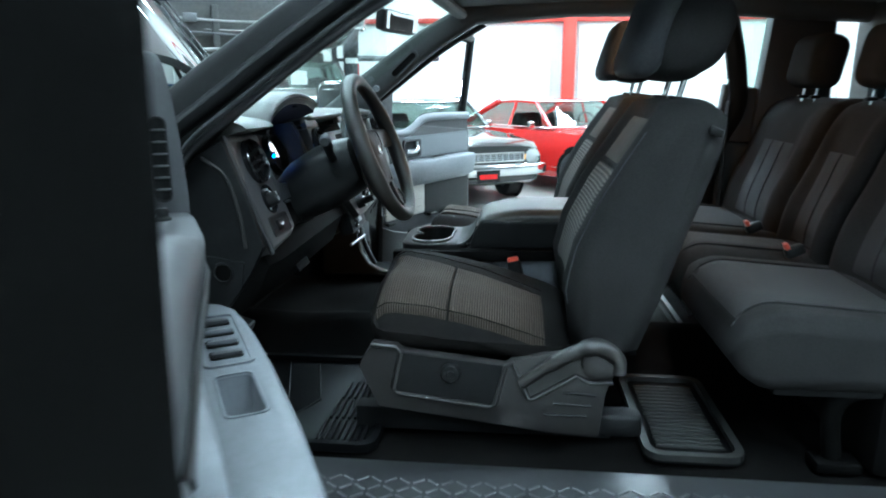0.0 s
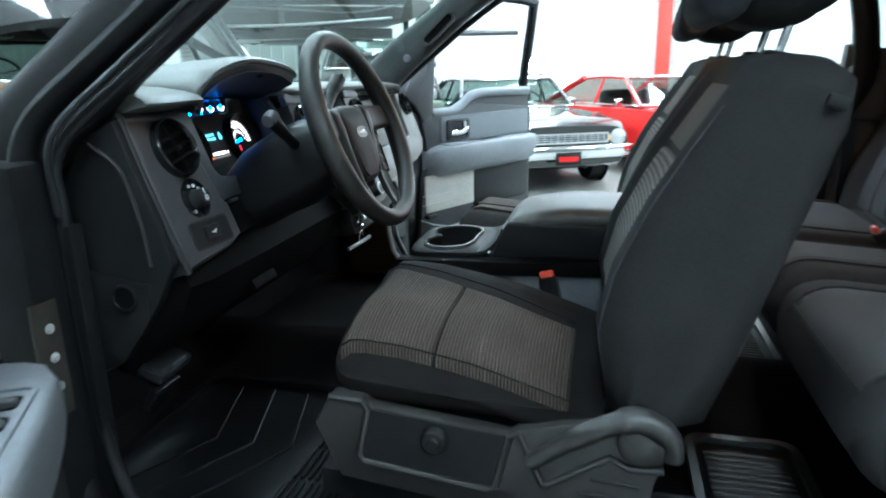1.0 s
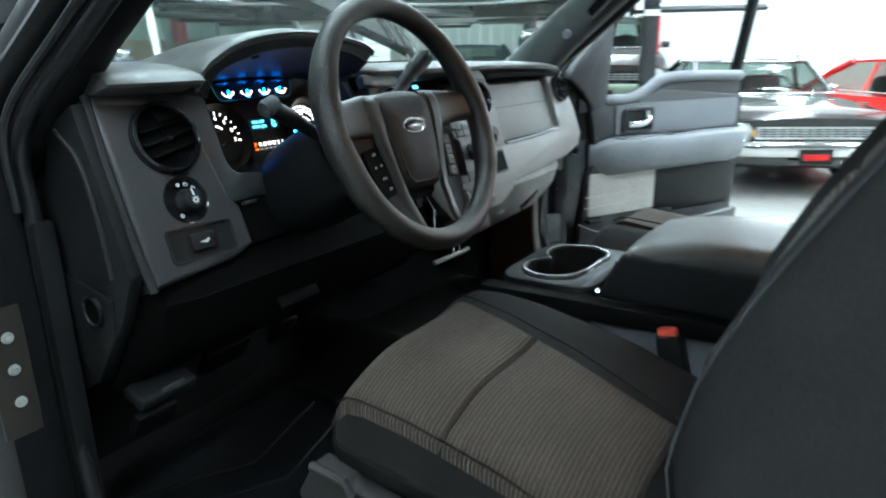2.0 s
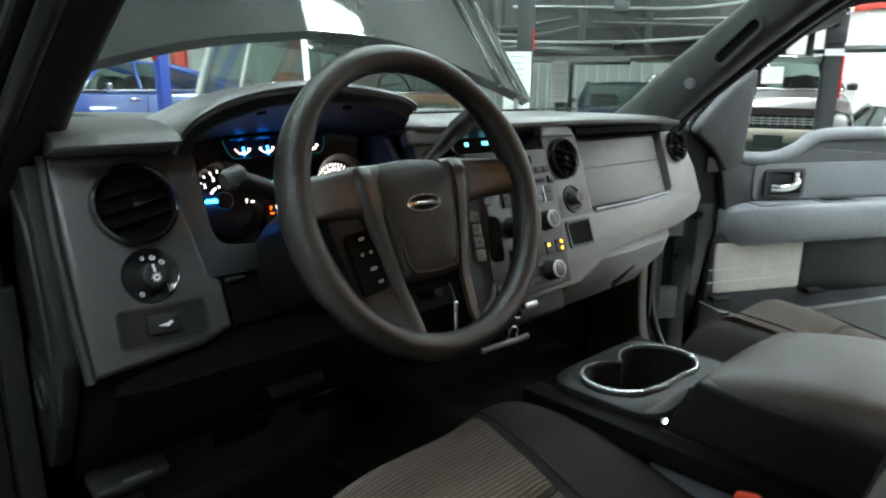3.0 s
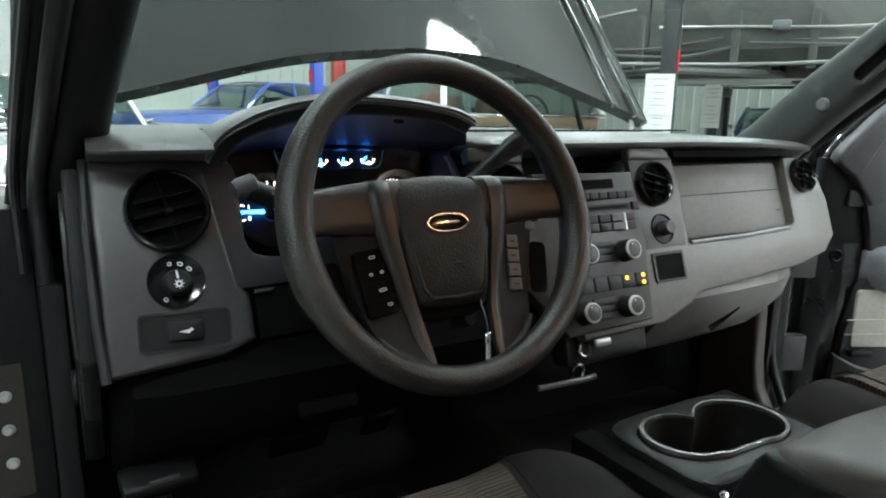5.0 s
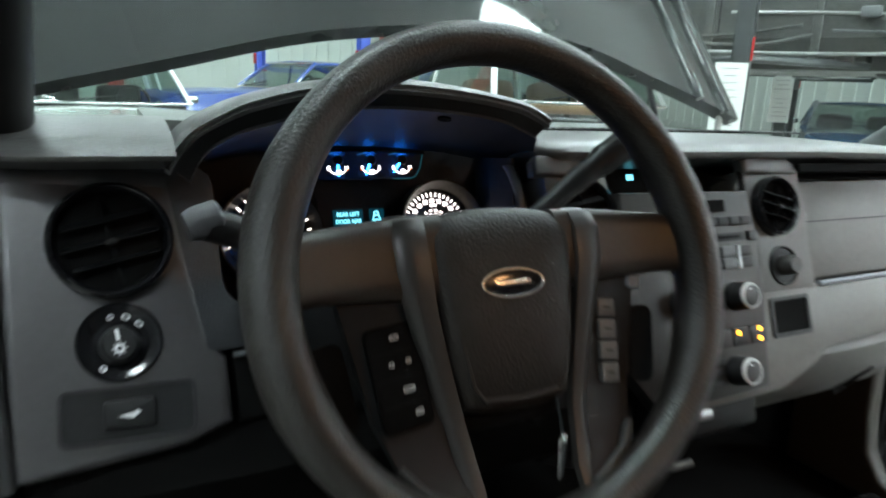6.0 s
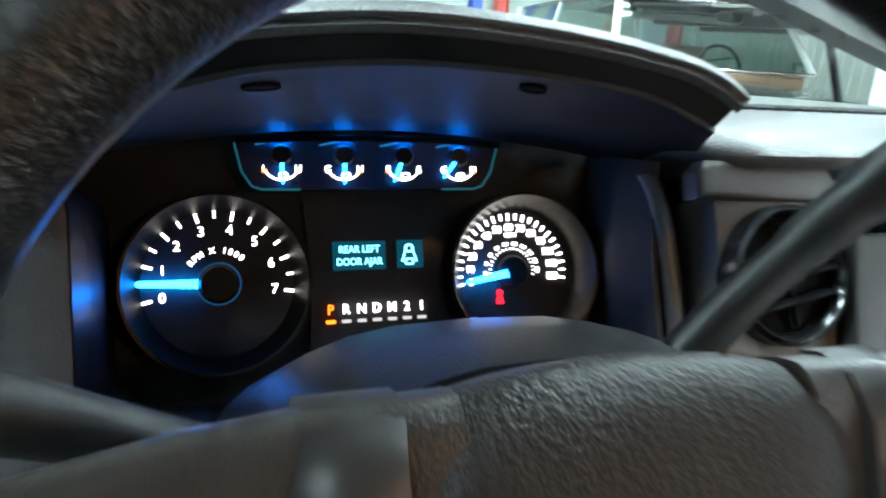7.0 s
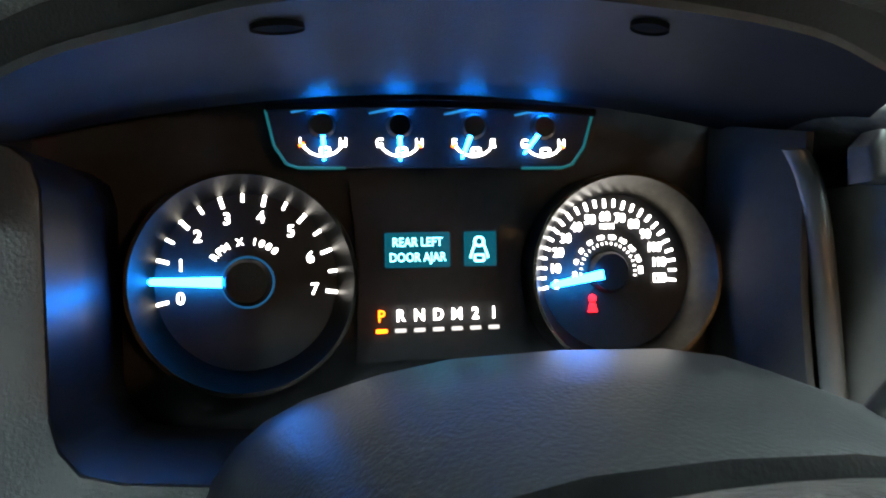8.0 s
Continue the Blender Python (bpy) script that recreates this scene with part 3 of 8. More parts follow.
    part("weatherstrip", tube(spline(strip, 6), 0.011, 10), "strip_rubber", cab, "black rubber door seal")
    part("weatherstrip", tube(spline([(x + 0.012, y + s * 0.022, z + 0.018) for x, y, z in strip[:5]], 6), 0.006, 8), "strip_rubber", cab)
    part("roof_rail", tube([(-0.02, s * 0.665, 1.835), (0.4, s * 0.675, 1.865), (1.0, s * 0.675, 1.86), (1.5, s * 0.67, 1.83)], 0.045, 12), "trim" if s > 0 else "black", cab)
    part("weatherstrip", tube([(-0.02, s * 0.70, 1.815), (0.4, s * 0.71, 1.838), (1.0, s * 0.71, 1.832)], 0.011, 8), "seal", cab)
part("hinge_plate", rbox((0.008, 0.050, 0.190), 0.003, 3), "kick_grey", cab, "grey hinge plate on the door post", m=pose(-0.4925, -0.852, 1.100))
for z in (1.057, 1.105, 1.152):
    part("jamb_bolt", lathe([(0, 0.005), (0.0045, 0.0048), (0.006, 0.002), (0.008, 0.0012), (0.008, -0.002)], 12, basis((-0.488, -0.850, z), (0, 1, 0), (0, 0, 1))), "knob_silver", cab, "bright bolt head")
headliner = part("headliner", sheet(lambda u, v: (-0.06 + 1.60 * u, -0.69 + 1.38 * v, 1.845 + 0.035 * math.sin(math.pi * v) ** 0.5 + 0.02 * math.sin(math.pi * u)), 16, 16, (0, 0, 0.03)), "headliner", cab, "grey fabric headliner")
part("roof_panel", sheet(lambda u, v: (-0.10 + 1.68 * u, -0.72 + 1.44 * v, 1.89 + 0.035 * math.sin(math.pi * v) ** 0.5 + 0.02 * math.sin(math.pi * u)), 16, 16, (0, 0, 0.012)), "paint_black", cab)
part("header_trim", tube([(-0.02, -0.66, 1.835), (-0.075, -0.3, 1.86), (-0.09, 0, 1.863), (-0.075, 0.3, 1.86), (-0.02, 0.66, 1.835)], 0.035, 10, flat=0.6), "headliner", cab)
dome = thing("dome_lamp", "lit warm dome lamp on the grey headliner", "dome lamp", at=(0.62, 0.05, 1.87))
part("lamp_base", rbox((0.26, 0.20, 0.04), 0.015, 4), "headliner", dome, m=pose(0.62, 0.05, 1.865))
part("lamp_lens", rbox((0.07, 0.12, 0.02), 0.008, 4), "dome", dome, "warm glowing lens", m=pose(0.62, 0.05, 1.842))
# the cab's back: wall, rear window, corner posts
part("back_panel", box(1.50, 1.56, -0.76, 0.76, FLOOR - 0.05, 1.36, 0.02), "trim", cab)
part("back_window_frame", framed(rrect(-0.74, 0.74, 1.33, 1.85, 0.08), rrect(-0.60, 0.60, 1.41, 1.78, 0.06), 1.50, 1.56, Matrix(((0, 0, 1, 0), (1, 0, 0, 0), (0, 1, 0, 0), (0, 0, 0, 1)))), "trim", cab)
glass_back = part("back_window", box(1.53, 1.535, -0.61, 0.61, 1.40, 1.79), "privacy", cab, "dark tinted back window")
glass_back.visible_shadow = False

# passenger side rear half door, closed, with its belt pillar and small window
half = thing("rear_half_door", "closed dark rear half door with narrow window and seat belt", "door", at=(1.2, 0.8, 0.75))
part("door_panel", box(0.99, 1.50, 0.74, 0.84, 0.76, 1.36, 0.015), "door_dark", half)
part("belt_post", tube(spline([(1.00, 0.74, 0.80), (0.985, 0.735, 1.15), (1.02, 0.725, 1.35), (1.07, 0.715, 1.47), (1.055, 0.70, 1.62), (1.00, 0.68, 1.82)], 5), [0.03] * 11 + [0.032] * 15, 12, flat=1.3), "black", half, "black plastic belt post")
part("corner_post", prism([(1.13, 1.36), (1.42, 1.36), (1.40, 1.85), (1.17, 1.85)], "y", 0.69, 0.77, 0.012), "door_dark", half)
part("quarter_panel", prism([(1.00, 1.34), (1.15, 1.34), (1.155, 1.55), (1.02, 1.57)], "y", 0.715, 0.765, 0.010), "door_dark", half)
pane = part("window_pane", prism([(1.03, 1.54), (1.14, 1.54), (1.17, 1.82), (1.03, 1.82)], "y", 0.735, 0.739), "tint", half)
pane.visible_shadow = False
part("seat_belt", box(1.025, 1.03, 0.66, 0.705, 0.98, 1.50, 0.001), "black", half, "black seat belt webbing")
# driver side rear corner, dark, behind the open rear door
part("corner_panel", box(1.30, 1.50, -0.80, -0.74, FLOOR, 1.86, 0.02), "door_dark", cab)

# windscreen glass
def screen(u, v):
    y = -0.74 + 1.48 * u
    bow = 1 - (2 * u - 1) ** 2
    base = Vector((-0.75 - 0.22 * bow, y * 1.03, 1.28))
    top = Vector((-0.03 - 0.08 * bow, y * 0.88, 1.845 + 0.02 * bow))
    return base.lerp(top, v)


windscreen = part("windscreen", sheet(screen, 14, 8, (-0.004, 0, 0.003)), "glass", cab, "clear windscreen glass")
windscreen.visible_shadow = False
mirror = thing("interior_mirror", "small black rear-view mirror on the windscreen", "mirror", at=(-0.16, 0.0, 1.78))
part("mirror_stem", tube([(-0.23, 0.0, 1.80), (-0.19, 0.0, 1.775), (-0.16, 0.0, 1.755)], 0.008, 8), "black", mirror)
part("mirror_housing", rbox((0.035, 0.25, 0.065), 0.015, 4), "black", mirror, m=pose(-0.165, 0.02, 1.75, 0, 6, -14))
part("mirror_glass", rbox((0.004, 0.235, 0.052), 0.0018, 3), "chrome", mirror, "silvered mirror glass", m=pose(-0.148, 0.0245, 1.7515, 0, 6, -14))

# cowl, wipers, raised bonnet
cowl = thing("cowl", "black cowl panel with wiper arms below the windscreen", "cowl", at=(-0.95, 0, 1.25))
part("cowl_panel", sheet(lambda u, v: (-0.80 - 0.30 * v - 0.18 * (1 - (2 * u - 1) ** 2), -0.86 + 1.72 * u, 1.275 + 0.02 * v), 16, 4, (0, 0, -0.03)), "black", cowl)
for y0, y1 in ((-0.55, 0.05), (0.12, 0.68)):
    w = part("wiper_arm", tube(spline([(-1.02, y0, 1.31), (-0.99, (y0 + y1) / 2, 1.345), (-0.93, y1, 1.36)], 6), 0.006, 8), "black", cowl)
    part("wiper_blade", tube(spline([(-0.985, y0 + 0.05, 1.33), (-0.965, (y0 + y1) / 2, 1.35), (-0.90, y1 + 0.02, 1.36)], 6), 0.004, 6, flat=2.2), "seal", w)


def bonnet(u, v):
    """u across, v from the hinged edge up to the front edge."""
    y = -0.83 + 1.66 * u
    arch = (1 - abs(2 * u - 1) ** 2.4) * (1 - 0.32 * max(0.0, 1 - 2 * u) ** 0.7)
    up, fwd = math.sin(radians(55)), math.cos(radians(55))
    bulge = 0.05 * math.exp(-((2 * u - 1) / 0.55) ** 4)
    L = 1.25 * v
    x = -1.0 - 0.05 * arch - L * fwd + bulge * up
    z = 1.50 + 0.145 * arch + L * up * (1 - 0.1 * arch) + bulge * fwd
    return (x, y * (1 - 0.08 * v), z)


hood = thing("raised_bonnet", "raised glossy black truck bonnet reflecting ceiling lights", "bonnet", at=(-1.0, 0, 1.45))
part("bonnet_skin", sheet(bonnet, 40, 24, (-0.03, 0, -0.02)), "paint_black", hood, sharp=60)
part("bonnet_edge", tube([Vector(bonnet(1, k / 12)) + Vector((-0.012, 0.004, -0.006)) for k in range(13)], 0.014, 8), "paint_black", hood)
for u in (0.925, 0.975):
    part("bonnet_crease", tube([Vector(bonnet(u, k / 16)) + Vector((0.002, 0, 0.0)) for k in range(17)], 0.011, 10), "paint_black", hood, "raised glossy crease", sharp=80)
part("gas_strut", tube([(-1.05, 0.72, 1.22), (-1.32, 0.70, 1.84)], 0.009, 8), "black", hood)
part("hinge_arm", tube([(-0.98, 0.78, 1.26), (-1.02, 0.79, 1.42), (-1.03, 0.80, 1.52)], 0.014, 8, flat=0.5), "steel", hood)
part("hinge_arm", tube([(-0.98, -0.78, 1.26), (-1.02, -0.79, 1.42), (-1.03, -0.80, 1.52)], 0.014, 8, flat=0.5), "steel", hood)
bay = thing("engine_bay", "open engine bay with black wings, hoses and battery", "engine bay", at=(-1.5, 0, 0.6))
for s in (-1, 1):
    part("wing", sheet(lambda u, v: (-1.0 - 1.25 * u, s * (0.98 - 0.20 * v ** 2), 0.55 + 0.68 * v ** 0.6 - 0.04 * u), 10, 10, (0, -s * 0.02, 0)), "paint_black", bay, sharp=60)
part("front_panel", box(-2.30, -2.22, -0.9, 0.9, 0.55, 1.12, 0.03), "paint_black", bay)
part("engine_cover", rbox((0.6, 0.7, 0.25), 0.06, 5), "black", bay, m=pose(-1.6, 0, 1.0))
part("battery", rbox((0.2, 0.26, 0.2), 0.012, 3), "black", bay, m=pose(-1.35, 0.6, 1.05))
part("coolant_tank", rbox((0.2, 0.25, 0.16), 0.04, 4), "silver", bay, m=pose(-1.25, -0.62, 1.12))
for k in range(7):
    rr = random.Random(k)
    p0 = Vector((-1.15 - rr.random() * 0.9, -0.75 + rr.random() * 0.6, 1.1 + rr.random() * 0.1))
    part("hose", tube(spline([p0, p0 + Vector((-0.1, 0.12, 0.09)), p0 + Vector((-0.15, 0.3, 0.05)), p0 + Vector((-0.3, 0.4, -0.05))], 5), 0.014, 8), "black" if k % 2 else "steel", bay)

# ---- dashboard ----
DN, DU = Vector((0.94, 0, 0.34)), Vector((-0.34, 0, 0.94))
FACE = basis((-0.38, 0, 1.40), (0, 1, 0), DU)


def onface(y, b, off=0.0, turn=0.0):
    return FACE @ pose(y, b, off, 0, 0, turn)


dash = thing("dashboard", "charcoal and grey grained plastic dashboard of a pickup truck", "dashboard", at=(-0.6, 0, 1.0))


def section(y, right, niche=False):
    """The dash body's outline at y in the x-z plane, set back behind its face panels."""
    end = max(0.0, (abs(y) - 0.62) / 0.125)
    pull = 0.05 * end ** 2
    top = 1.468 if right else 1.488
    drop = 0.018 * max(0, (y - 0.25) / 0.5) ** 2 if right else 0
    fx = -0.72 - 0.20 * (1 - (y / 0.75) ** 2)
    pts = [(-0.405 - pull, top - 0.035 - drop), (-0.425 - pull, 1.43), (-0.40 - pull, 1.36), (-0.372 - pull, 1.27), (-0.37 - pull, 1.22),
           (-0.42 - pull, 1.14), (-0.50 - pull, 1.07), (-0.62, 1.03), (fx, 1.03), (fx, top - 0.04), (-0.6, top - 0.02 - drop)]
    if niche:
        pts[0], pts[1] = (-0.480, top - 0.030), (-0.476, 1.395)
    return [(x, y, z) for x, z in pts]


part("dash_body", loft([section(y, True, -0.0915 < y < 0.1345) for y in (-0.155, -0.093, -0.091, 0, 0.134, 0.136, 0.2, 0.4, 0.58, 0.64, 0.69, 0.72, 0.745)]), "dash", dash)
part("dash_body_end", loft([section(y, False) for y in (-0.745, -0.73, -0.70, -0.64, -0.60)]), "dash", dash)
# top pad of the passenger side with a rolled rear lip
def pad(y):
    drop = 0.020 * max(0, (y - 0.25) / 0.5) ** 2
    end = max(0.0, (y - 0.60) / 0.15)
    r = -0.386 - 0.03 * end ** 2 - 0.06 * max(0.0, (-0.165 - y) / 0.04) ** 2
    fx = -0.70 - 0.24 * (1 - (y / 0.76) ** 2)
    z = 1.483 - drop
    return [(r - 0.012, y, z - 0.018), (r - 0.002, y, z - 0.014), (r, y, z - 0.007), (r - 0.006, y, z - 0.002), (r - 0.03, y, z + 0.003),
            (r - 0.15, y, z + 0.004), (fx, y, z + 0.002), (fx, y, z - 0.03), (r - 0.06, y, z - 0.036)]


part("dash_top_pad", loft([pad(y) for y in (-0.206, -0.198, -0.188, -0.176, -0.16, -0.1, 0, 0.15, 0.3, 0.45, 0.55, 0.62, 0.68, 0.72, 0.745)]), "dash_pad", dash, "leather-grained charcoal dash pad", sharp=60)
def pad_left(y):
    e = max(0.0, (-0.70 - y) / 0.05)
    r = -0.350 - 0.02 * e * e
    return [(r - 0.012, y, 1.471), (r, y, 1.473), (r + 0.002, y, 1.477), (r - 0.006, y, 1.484), (r - 0.03, y, 1.491), (r - 0.08, y, 1.498), (r - 0.15, y, 1.502), (-0.70, y, 1.492), (-0.70, y, 1.46), (r - 0.06, y, 1.458)]


part("dash_side_pad", loft([pad_left(y) for y in (-0.734, -0.725, -0.70, -0.66, -0.63, -0.612, -0.597)]), "dash_pad", dash, "leather-grained charcoal dash pad", sharp=60)
part("dash_mid_top", sheet(lambda u, v: (-0.54 - (0.18 + 0.16 * math.sin(math.pi * (0.2 + 0.6 * v))) * u, -0.61 + 0.45 * v, 1.497 - 0.02 * v), 8, 10, (0, 0, -0.012)), "dash_pad", dash)
part("defroster_grille", join(*[box(-0.66, -0.61, -0.40 + 0.02 * i, -0.388 + 0.02 * i, 1.4865, 1.4895) for i in range(48)]), "black", dash)

# instrument hood: an arched shell from its lip forward
HOODPTS = [(-0.606, 1.468), (-0.596, 1.484), (-0.581, 1.500), (-0.555, 1.515), (-0.530, 1.526), (-0.477, 1.539), (-0.404, 1.546), (-0.325, 1.542), (-0.257, 1.532), (-0.228, 1.523), (-0.212, 1.514)]
HOODIN = [(-0.585, 1.455), (-0.575, 1.475), (-0.562, 1.488), (-0.54, 1.499), (-0.51, 1.508), (-0.47, 1.518), (-0.404, 1.524), (-0.33, 1.521), (-0.275, 1.514), (-0.245, 1.504), (-0.226, 1.496)]


HOODPTS = [(q.x, q.y) for q in spline([(y, z, 0) for y, z in HOODPTS], 4)]
HOODIN = [(q.x, q.y) for q in spline([(y, z, 0) for y, z in HOODIN], 4)]


def hood_ring(x, lift, sink):
    out = [(x, y, z + lift) for y, z in HOODPTS]
    inn = [(x, y * 0.8 + yi * 0.2, z * 0.75 + zi * 0.25 + lift - sink) for (y, z), (yi, zi) in zip(HOODPTS, HOODIN)]
    return out + inn[::-1]


hood_bm = loft([hood_ring(-0.362, -0.006, 0.0), hood_ring(-0.357, -0.002, 0.0), hood_ring(-0.362, 0.002, 0.0), hood_ring(-0.385, 0.004, 0.0),
                hood_ring(-0.42, 0.002, -0.004), hood_ring(-0.47, -0.004, -0.008), hood_ring(-0.52, -0.012, -0.010),
                hood_ring(-0.62, -0.032, -0.010), hood_ring(-0.72, -0.055, -0.010)])
ihood = part("instrument_hood", hood_bm, "dash_pad", dash, "arched grained hood over the instruments", sharp=60)
part("lip_band", sheet(lambda u, v: Vector((-0.3605, *(Vector(HOODPTS[round(u * (len(HOODPTS) - 1))]) * 0.75 + Vector(HOODIN[round(u * (len(HOODPTS) - 1))]) * 0.25))).lerp(Vector((-0.366, *HOODIN[round(u * (len(HOODPTS) - 1))])) - Vector((0, 0, 0.002)), v), len(HOODPTS) - 1, 3, (-0.004, 0, 0.001)), "black", ihood, "black band under the hood lip", sharp=60)
# the hood's underside, from its lip down to the gauge window


def liner(u, v):
    n = u * (len(HOODIN) - 1)
    k = min(int(n), len(HOODIN) - 2)
    a_, b_ = Vector(HOODIN[k]), Vector(HOODIN[k + 1])
    y, z = a_.lerp(b_, n - k)
    lip = Vector((-0.364, y, z - 0.004))
    x = -0.212 + 0.452 * u
    foot = Vector((-0.452, -0.395, 1.382)) + Vector((0, x, 0)) + DU * (0.0985 - 0.62 * x * x) - DN * 0.006
    p = lip.lerp(foot, v)
    p.z += 0.006 * math.sin(math.pi * v)
    return p


part("hood_liner", sheet(liner, 40, 14, (0.0, 0, 0.003)), "liner", ihood, "dark underside of the instrument hood", sharp=60)
for hole in (Vector((-0.384, -0.470, 1.5044)), Vector((-0.382, -0.330, 1.5045))):
    su, hv = min(((i / 200, j / 100) for i in range(200) for j in range(5, 40)), key=lambda q: (liner(*q) - hole).length)
    sp = liner(su, hv)
    part("screw_hole", lathe([(0.0, 0.0), (0.0075, 0.0), (0.0083, 0.001), (0.0083, -0.002), (0.0, -0.002)], 24, basis(sp + Vector((0, 0, -0.0015)), liner(su, hv + 0.12) - sp, liner(su + 0.03, hv) - sp)), "void", ihood, "dark disc for the shaded screw recess")

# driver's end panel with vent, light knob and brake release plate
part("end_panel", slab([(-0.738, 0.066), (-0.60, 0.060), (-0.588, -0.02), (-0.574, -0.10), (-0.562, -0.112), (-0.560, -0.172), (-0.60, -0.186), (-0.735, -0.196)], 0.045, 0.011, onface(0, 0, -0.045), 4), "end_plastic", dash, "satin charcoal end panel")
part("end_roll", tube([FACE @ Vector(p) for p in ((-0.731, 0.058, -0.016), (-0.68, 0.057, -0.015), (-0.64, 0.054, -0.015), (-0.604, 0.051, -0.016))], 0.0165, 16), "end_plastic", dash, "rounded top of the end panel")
# The end panel's plastic carries on here, blackened to stand in for shade.
part("column_surround", slab([(-0.558, -0.105), (-0.30, -0.108), (-0.20, -0.10), (-0.19, -0.16), (-0.30, -0.165), (-0.556, -0.175)], 0.035, 0.008, onface(0, 0, -0.045)), "matt_black", dash, "column surround blackened for shade")
part("end_rim", tube([FACE @ Vector(p) for p in ((-0.738, 0.068, -0.004), (-0.742, -0.02, -0.004), (-0.741, -0.12, -0.004), (-0.737, -0.198, -0.004))], 0.006, 8), "dash", dash)


def air_vent(y, b, r, off, name="air_vent", tilt=0.0):
    vent = part(name, lathe([(r + 0.001, -0.004), (r, 0.012), (r - 0.003, 0.015), (r - 0.006, 0.012), (r - 0.008, 0.0015), (0, 0.0015)], 40, onface(y, b, off)), "black_gloss", dash, "round black air vent")
    # Black disc over the panel stands in for the shaded depth of the vent.
    part("vent_throat", lathe([(0, 0.0), (r - 0.008, 0.0), (r - 0.008, 0.0005), (0, 0.0006)], 32, onface(y, b, off + 0.0018)), "matt_black", vent)
    inner = r - 0.010
    for k in (-1, 0, 1):
        h = k * inner * 0.46
        half_w = math.sqrt(max(inner ** 2 - h * h, 1e-6)) * 0.98
        part("vent_slat", rbox((2 * half_w, 0.0020, 0.010), 0.0009, 2), "seal", vent, m=onface(y, b, off + 0.0085, tilt) @ pose(0, h, 0, 30 + 8 * k, 0, 0))
    part("vent_bar", rbox((0.003, 2 * inner * 0.97, 0.005), 0.0012, 2), "seal", vent, m=onface(y, b, off + 0.006, tilt))
    part("vent_tab", rbox((0.010, 0.006, 0.012), 0.002, 2), "black", vent, m=onface(y, b, off + 0.010, tilt) @ pose(0, -0.002, 0))
    return vent


air_vent(-0.651, 0.0, 0.050, 0.0, tilt=12)
knob_dial = part("light_switch", lathe([(0.0, 0.001), (0.031, 0.001), (0.034, 0.003), (0.0335, -0.006)], 40, onface(-0.650, -0.088)), "black_gloss", dash, "round black headlamp switch")
part("knob", lathe([(0.0, 0.022), (0.012, 0.022), (0.0145, 0.020), (0.016, 0.004), (0.017, 0.001)], 32, onface(-0.650, -0.090)), "black", knob_dial)
part("pointer", box(-0.0012, 0.0012, 0.004, 0.0135, 0.0222, 0.0228), "print", knob_dial, m=onface(-0.650, -0.090, 0, 8))
part("lamp_symbol", join(framed(rrect(-0.004, 0.004, -0.004, 0.004, 0.0039), rrect(-0.002, 0.002, -0.002, 0.002, 0.0019), 0, 0.0006), *[slab([(-0.0004, 0.0044), (0.0004, 0.0044), (0.0004, 0.006), (-0.0004, 0.006)], 0.0006, 0, pose(0, 0, 0, 0, 0, 45 * k)) for k in range(8)]), "print", knob_dial, m=onface(-0.650, -0.093, 0.0222))
for k, (dx, dy, w) in enumerate(((-0.006, 0.022, 0.005), (0.006, 0.021, 0.007), (0.016, 0.014, 0.007), (-0.014, -0.021, 0.006))):
    o = rrect(-w / 2, w / 2, -0.0025, 0.0025, 0.0024)
    part("switch_symbol", framed(o, [(x * 0.55, y * 0.5) for x, y in o], 0, 0.0006, onface(-0.650 + dx, -0.088 + dy, 0.0015, -20 * k)), "print", knob_dial)
plate = part("release_plate", framed(rrect(-0.054, 0.054, -0.024, 0.024, 0.008), rrect(-0.051, 0.051, -0.021, 0.021, 0.006), -0.002, 0.0025, onface(-0.646, -0.149, 0, -2)), "dash", dash)
part("plate_face", slab(rrect(-0.051, 0.051, -0.021, 0.021, 0.006), 0.0012, 0, onface(-0.646, -0.149, -0.0005, -2)), "black", plate)
button = part("release_button", slab(rrect(-0.020, 0.020, -0.012, 0.012, 0.003), 0.006, 0.0015, onface(-0.646, -0.149, 0, -2)), "black", dash)
part("button_symbol", slab([(-0.009, -0.001), (0.003, -0.004), (0.006, -0.001), (0.009, 0.0), (0.006, 0.003), (0.003, 0.001)], 0.0005, 0, onface(-0.646, -0.149, 0.006, -2)), "print", button)
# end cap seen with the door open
# Cap and kick panel take the charcoal with the door's shade put in.
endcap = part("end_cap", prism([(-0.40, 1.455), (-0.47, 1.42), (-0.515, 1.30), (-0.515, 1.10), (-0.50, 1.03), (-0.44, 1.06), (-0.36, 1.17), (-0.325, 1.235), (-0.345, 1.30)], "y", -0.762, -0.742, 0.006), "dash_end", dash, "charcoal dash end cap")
# Lighter bead paints in the highlight along the cap's groove.
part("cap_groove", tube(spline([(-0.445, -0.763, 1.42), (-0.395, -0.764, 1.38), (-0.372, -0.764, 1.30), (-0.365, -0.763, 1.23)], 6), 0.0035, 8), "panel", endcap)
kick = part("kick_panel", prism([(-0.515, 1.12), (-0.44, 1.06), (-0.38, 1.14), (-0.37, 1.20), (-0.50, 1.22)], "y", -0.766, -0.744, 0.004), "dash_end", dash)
part("recess_rim", lathe([(0.0175, 0.001), (0.0195, 0.0045), (0.022, 0.004), (0.023, -0.001)], 28, basis((-0.417, -0.768, 1.177), (1, 0, 0), (0, 0, 1))), "dash_end", kick)
# Flat black disc stands in for the shade inside the hole.
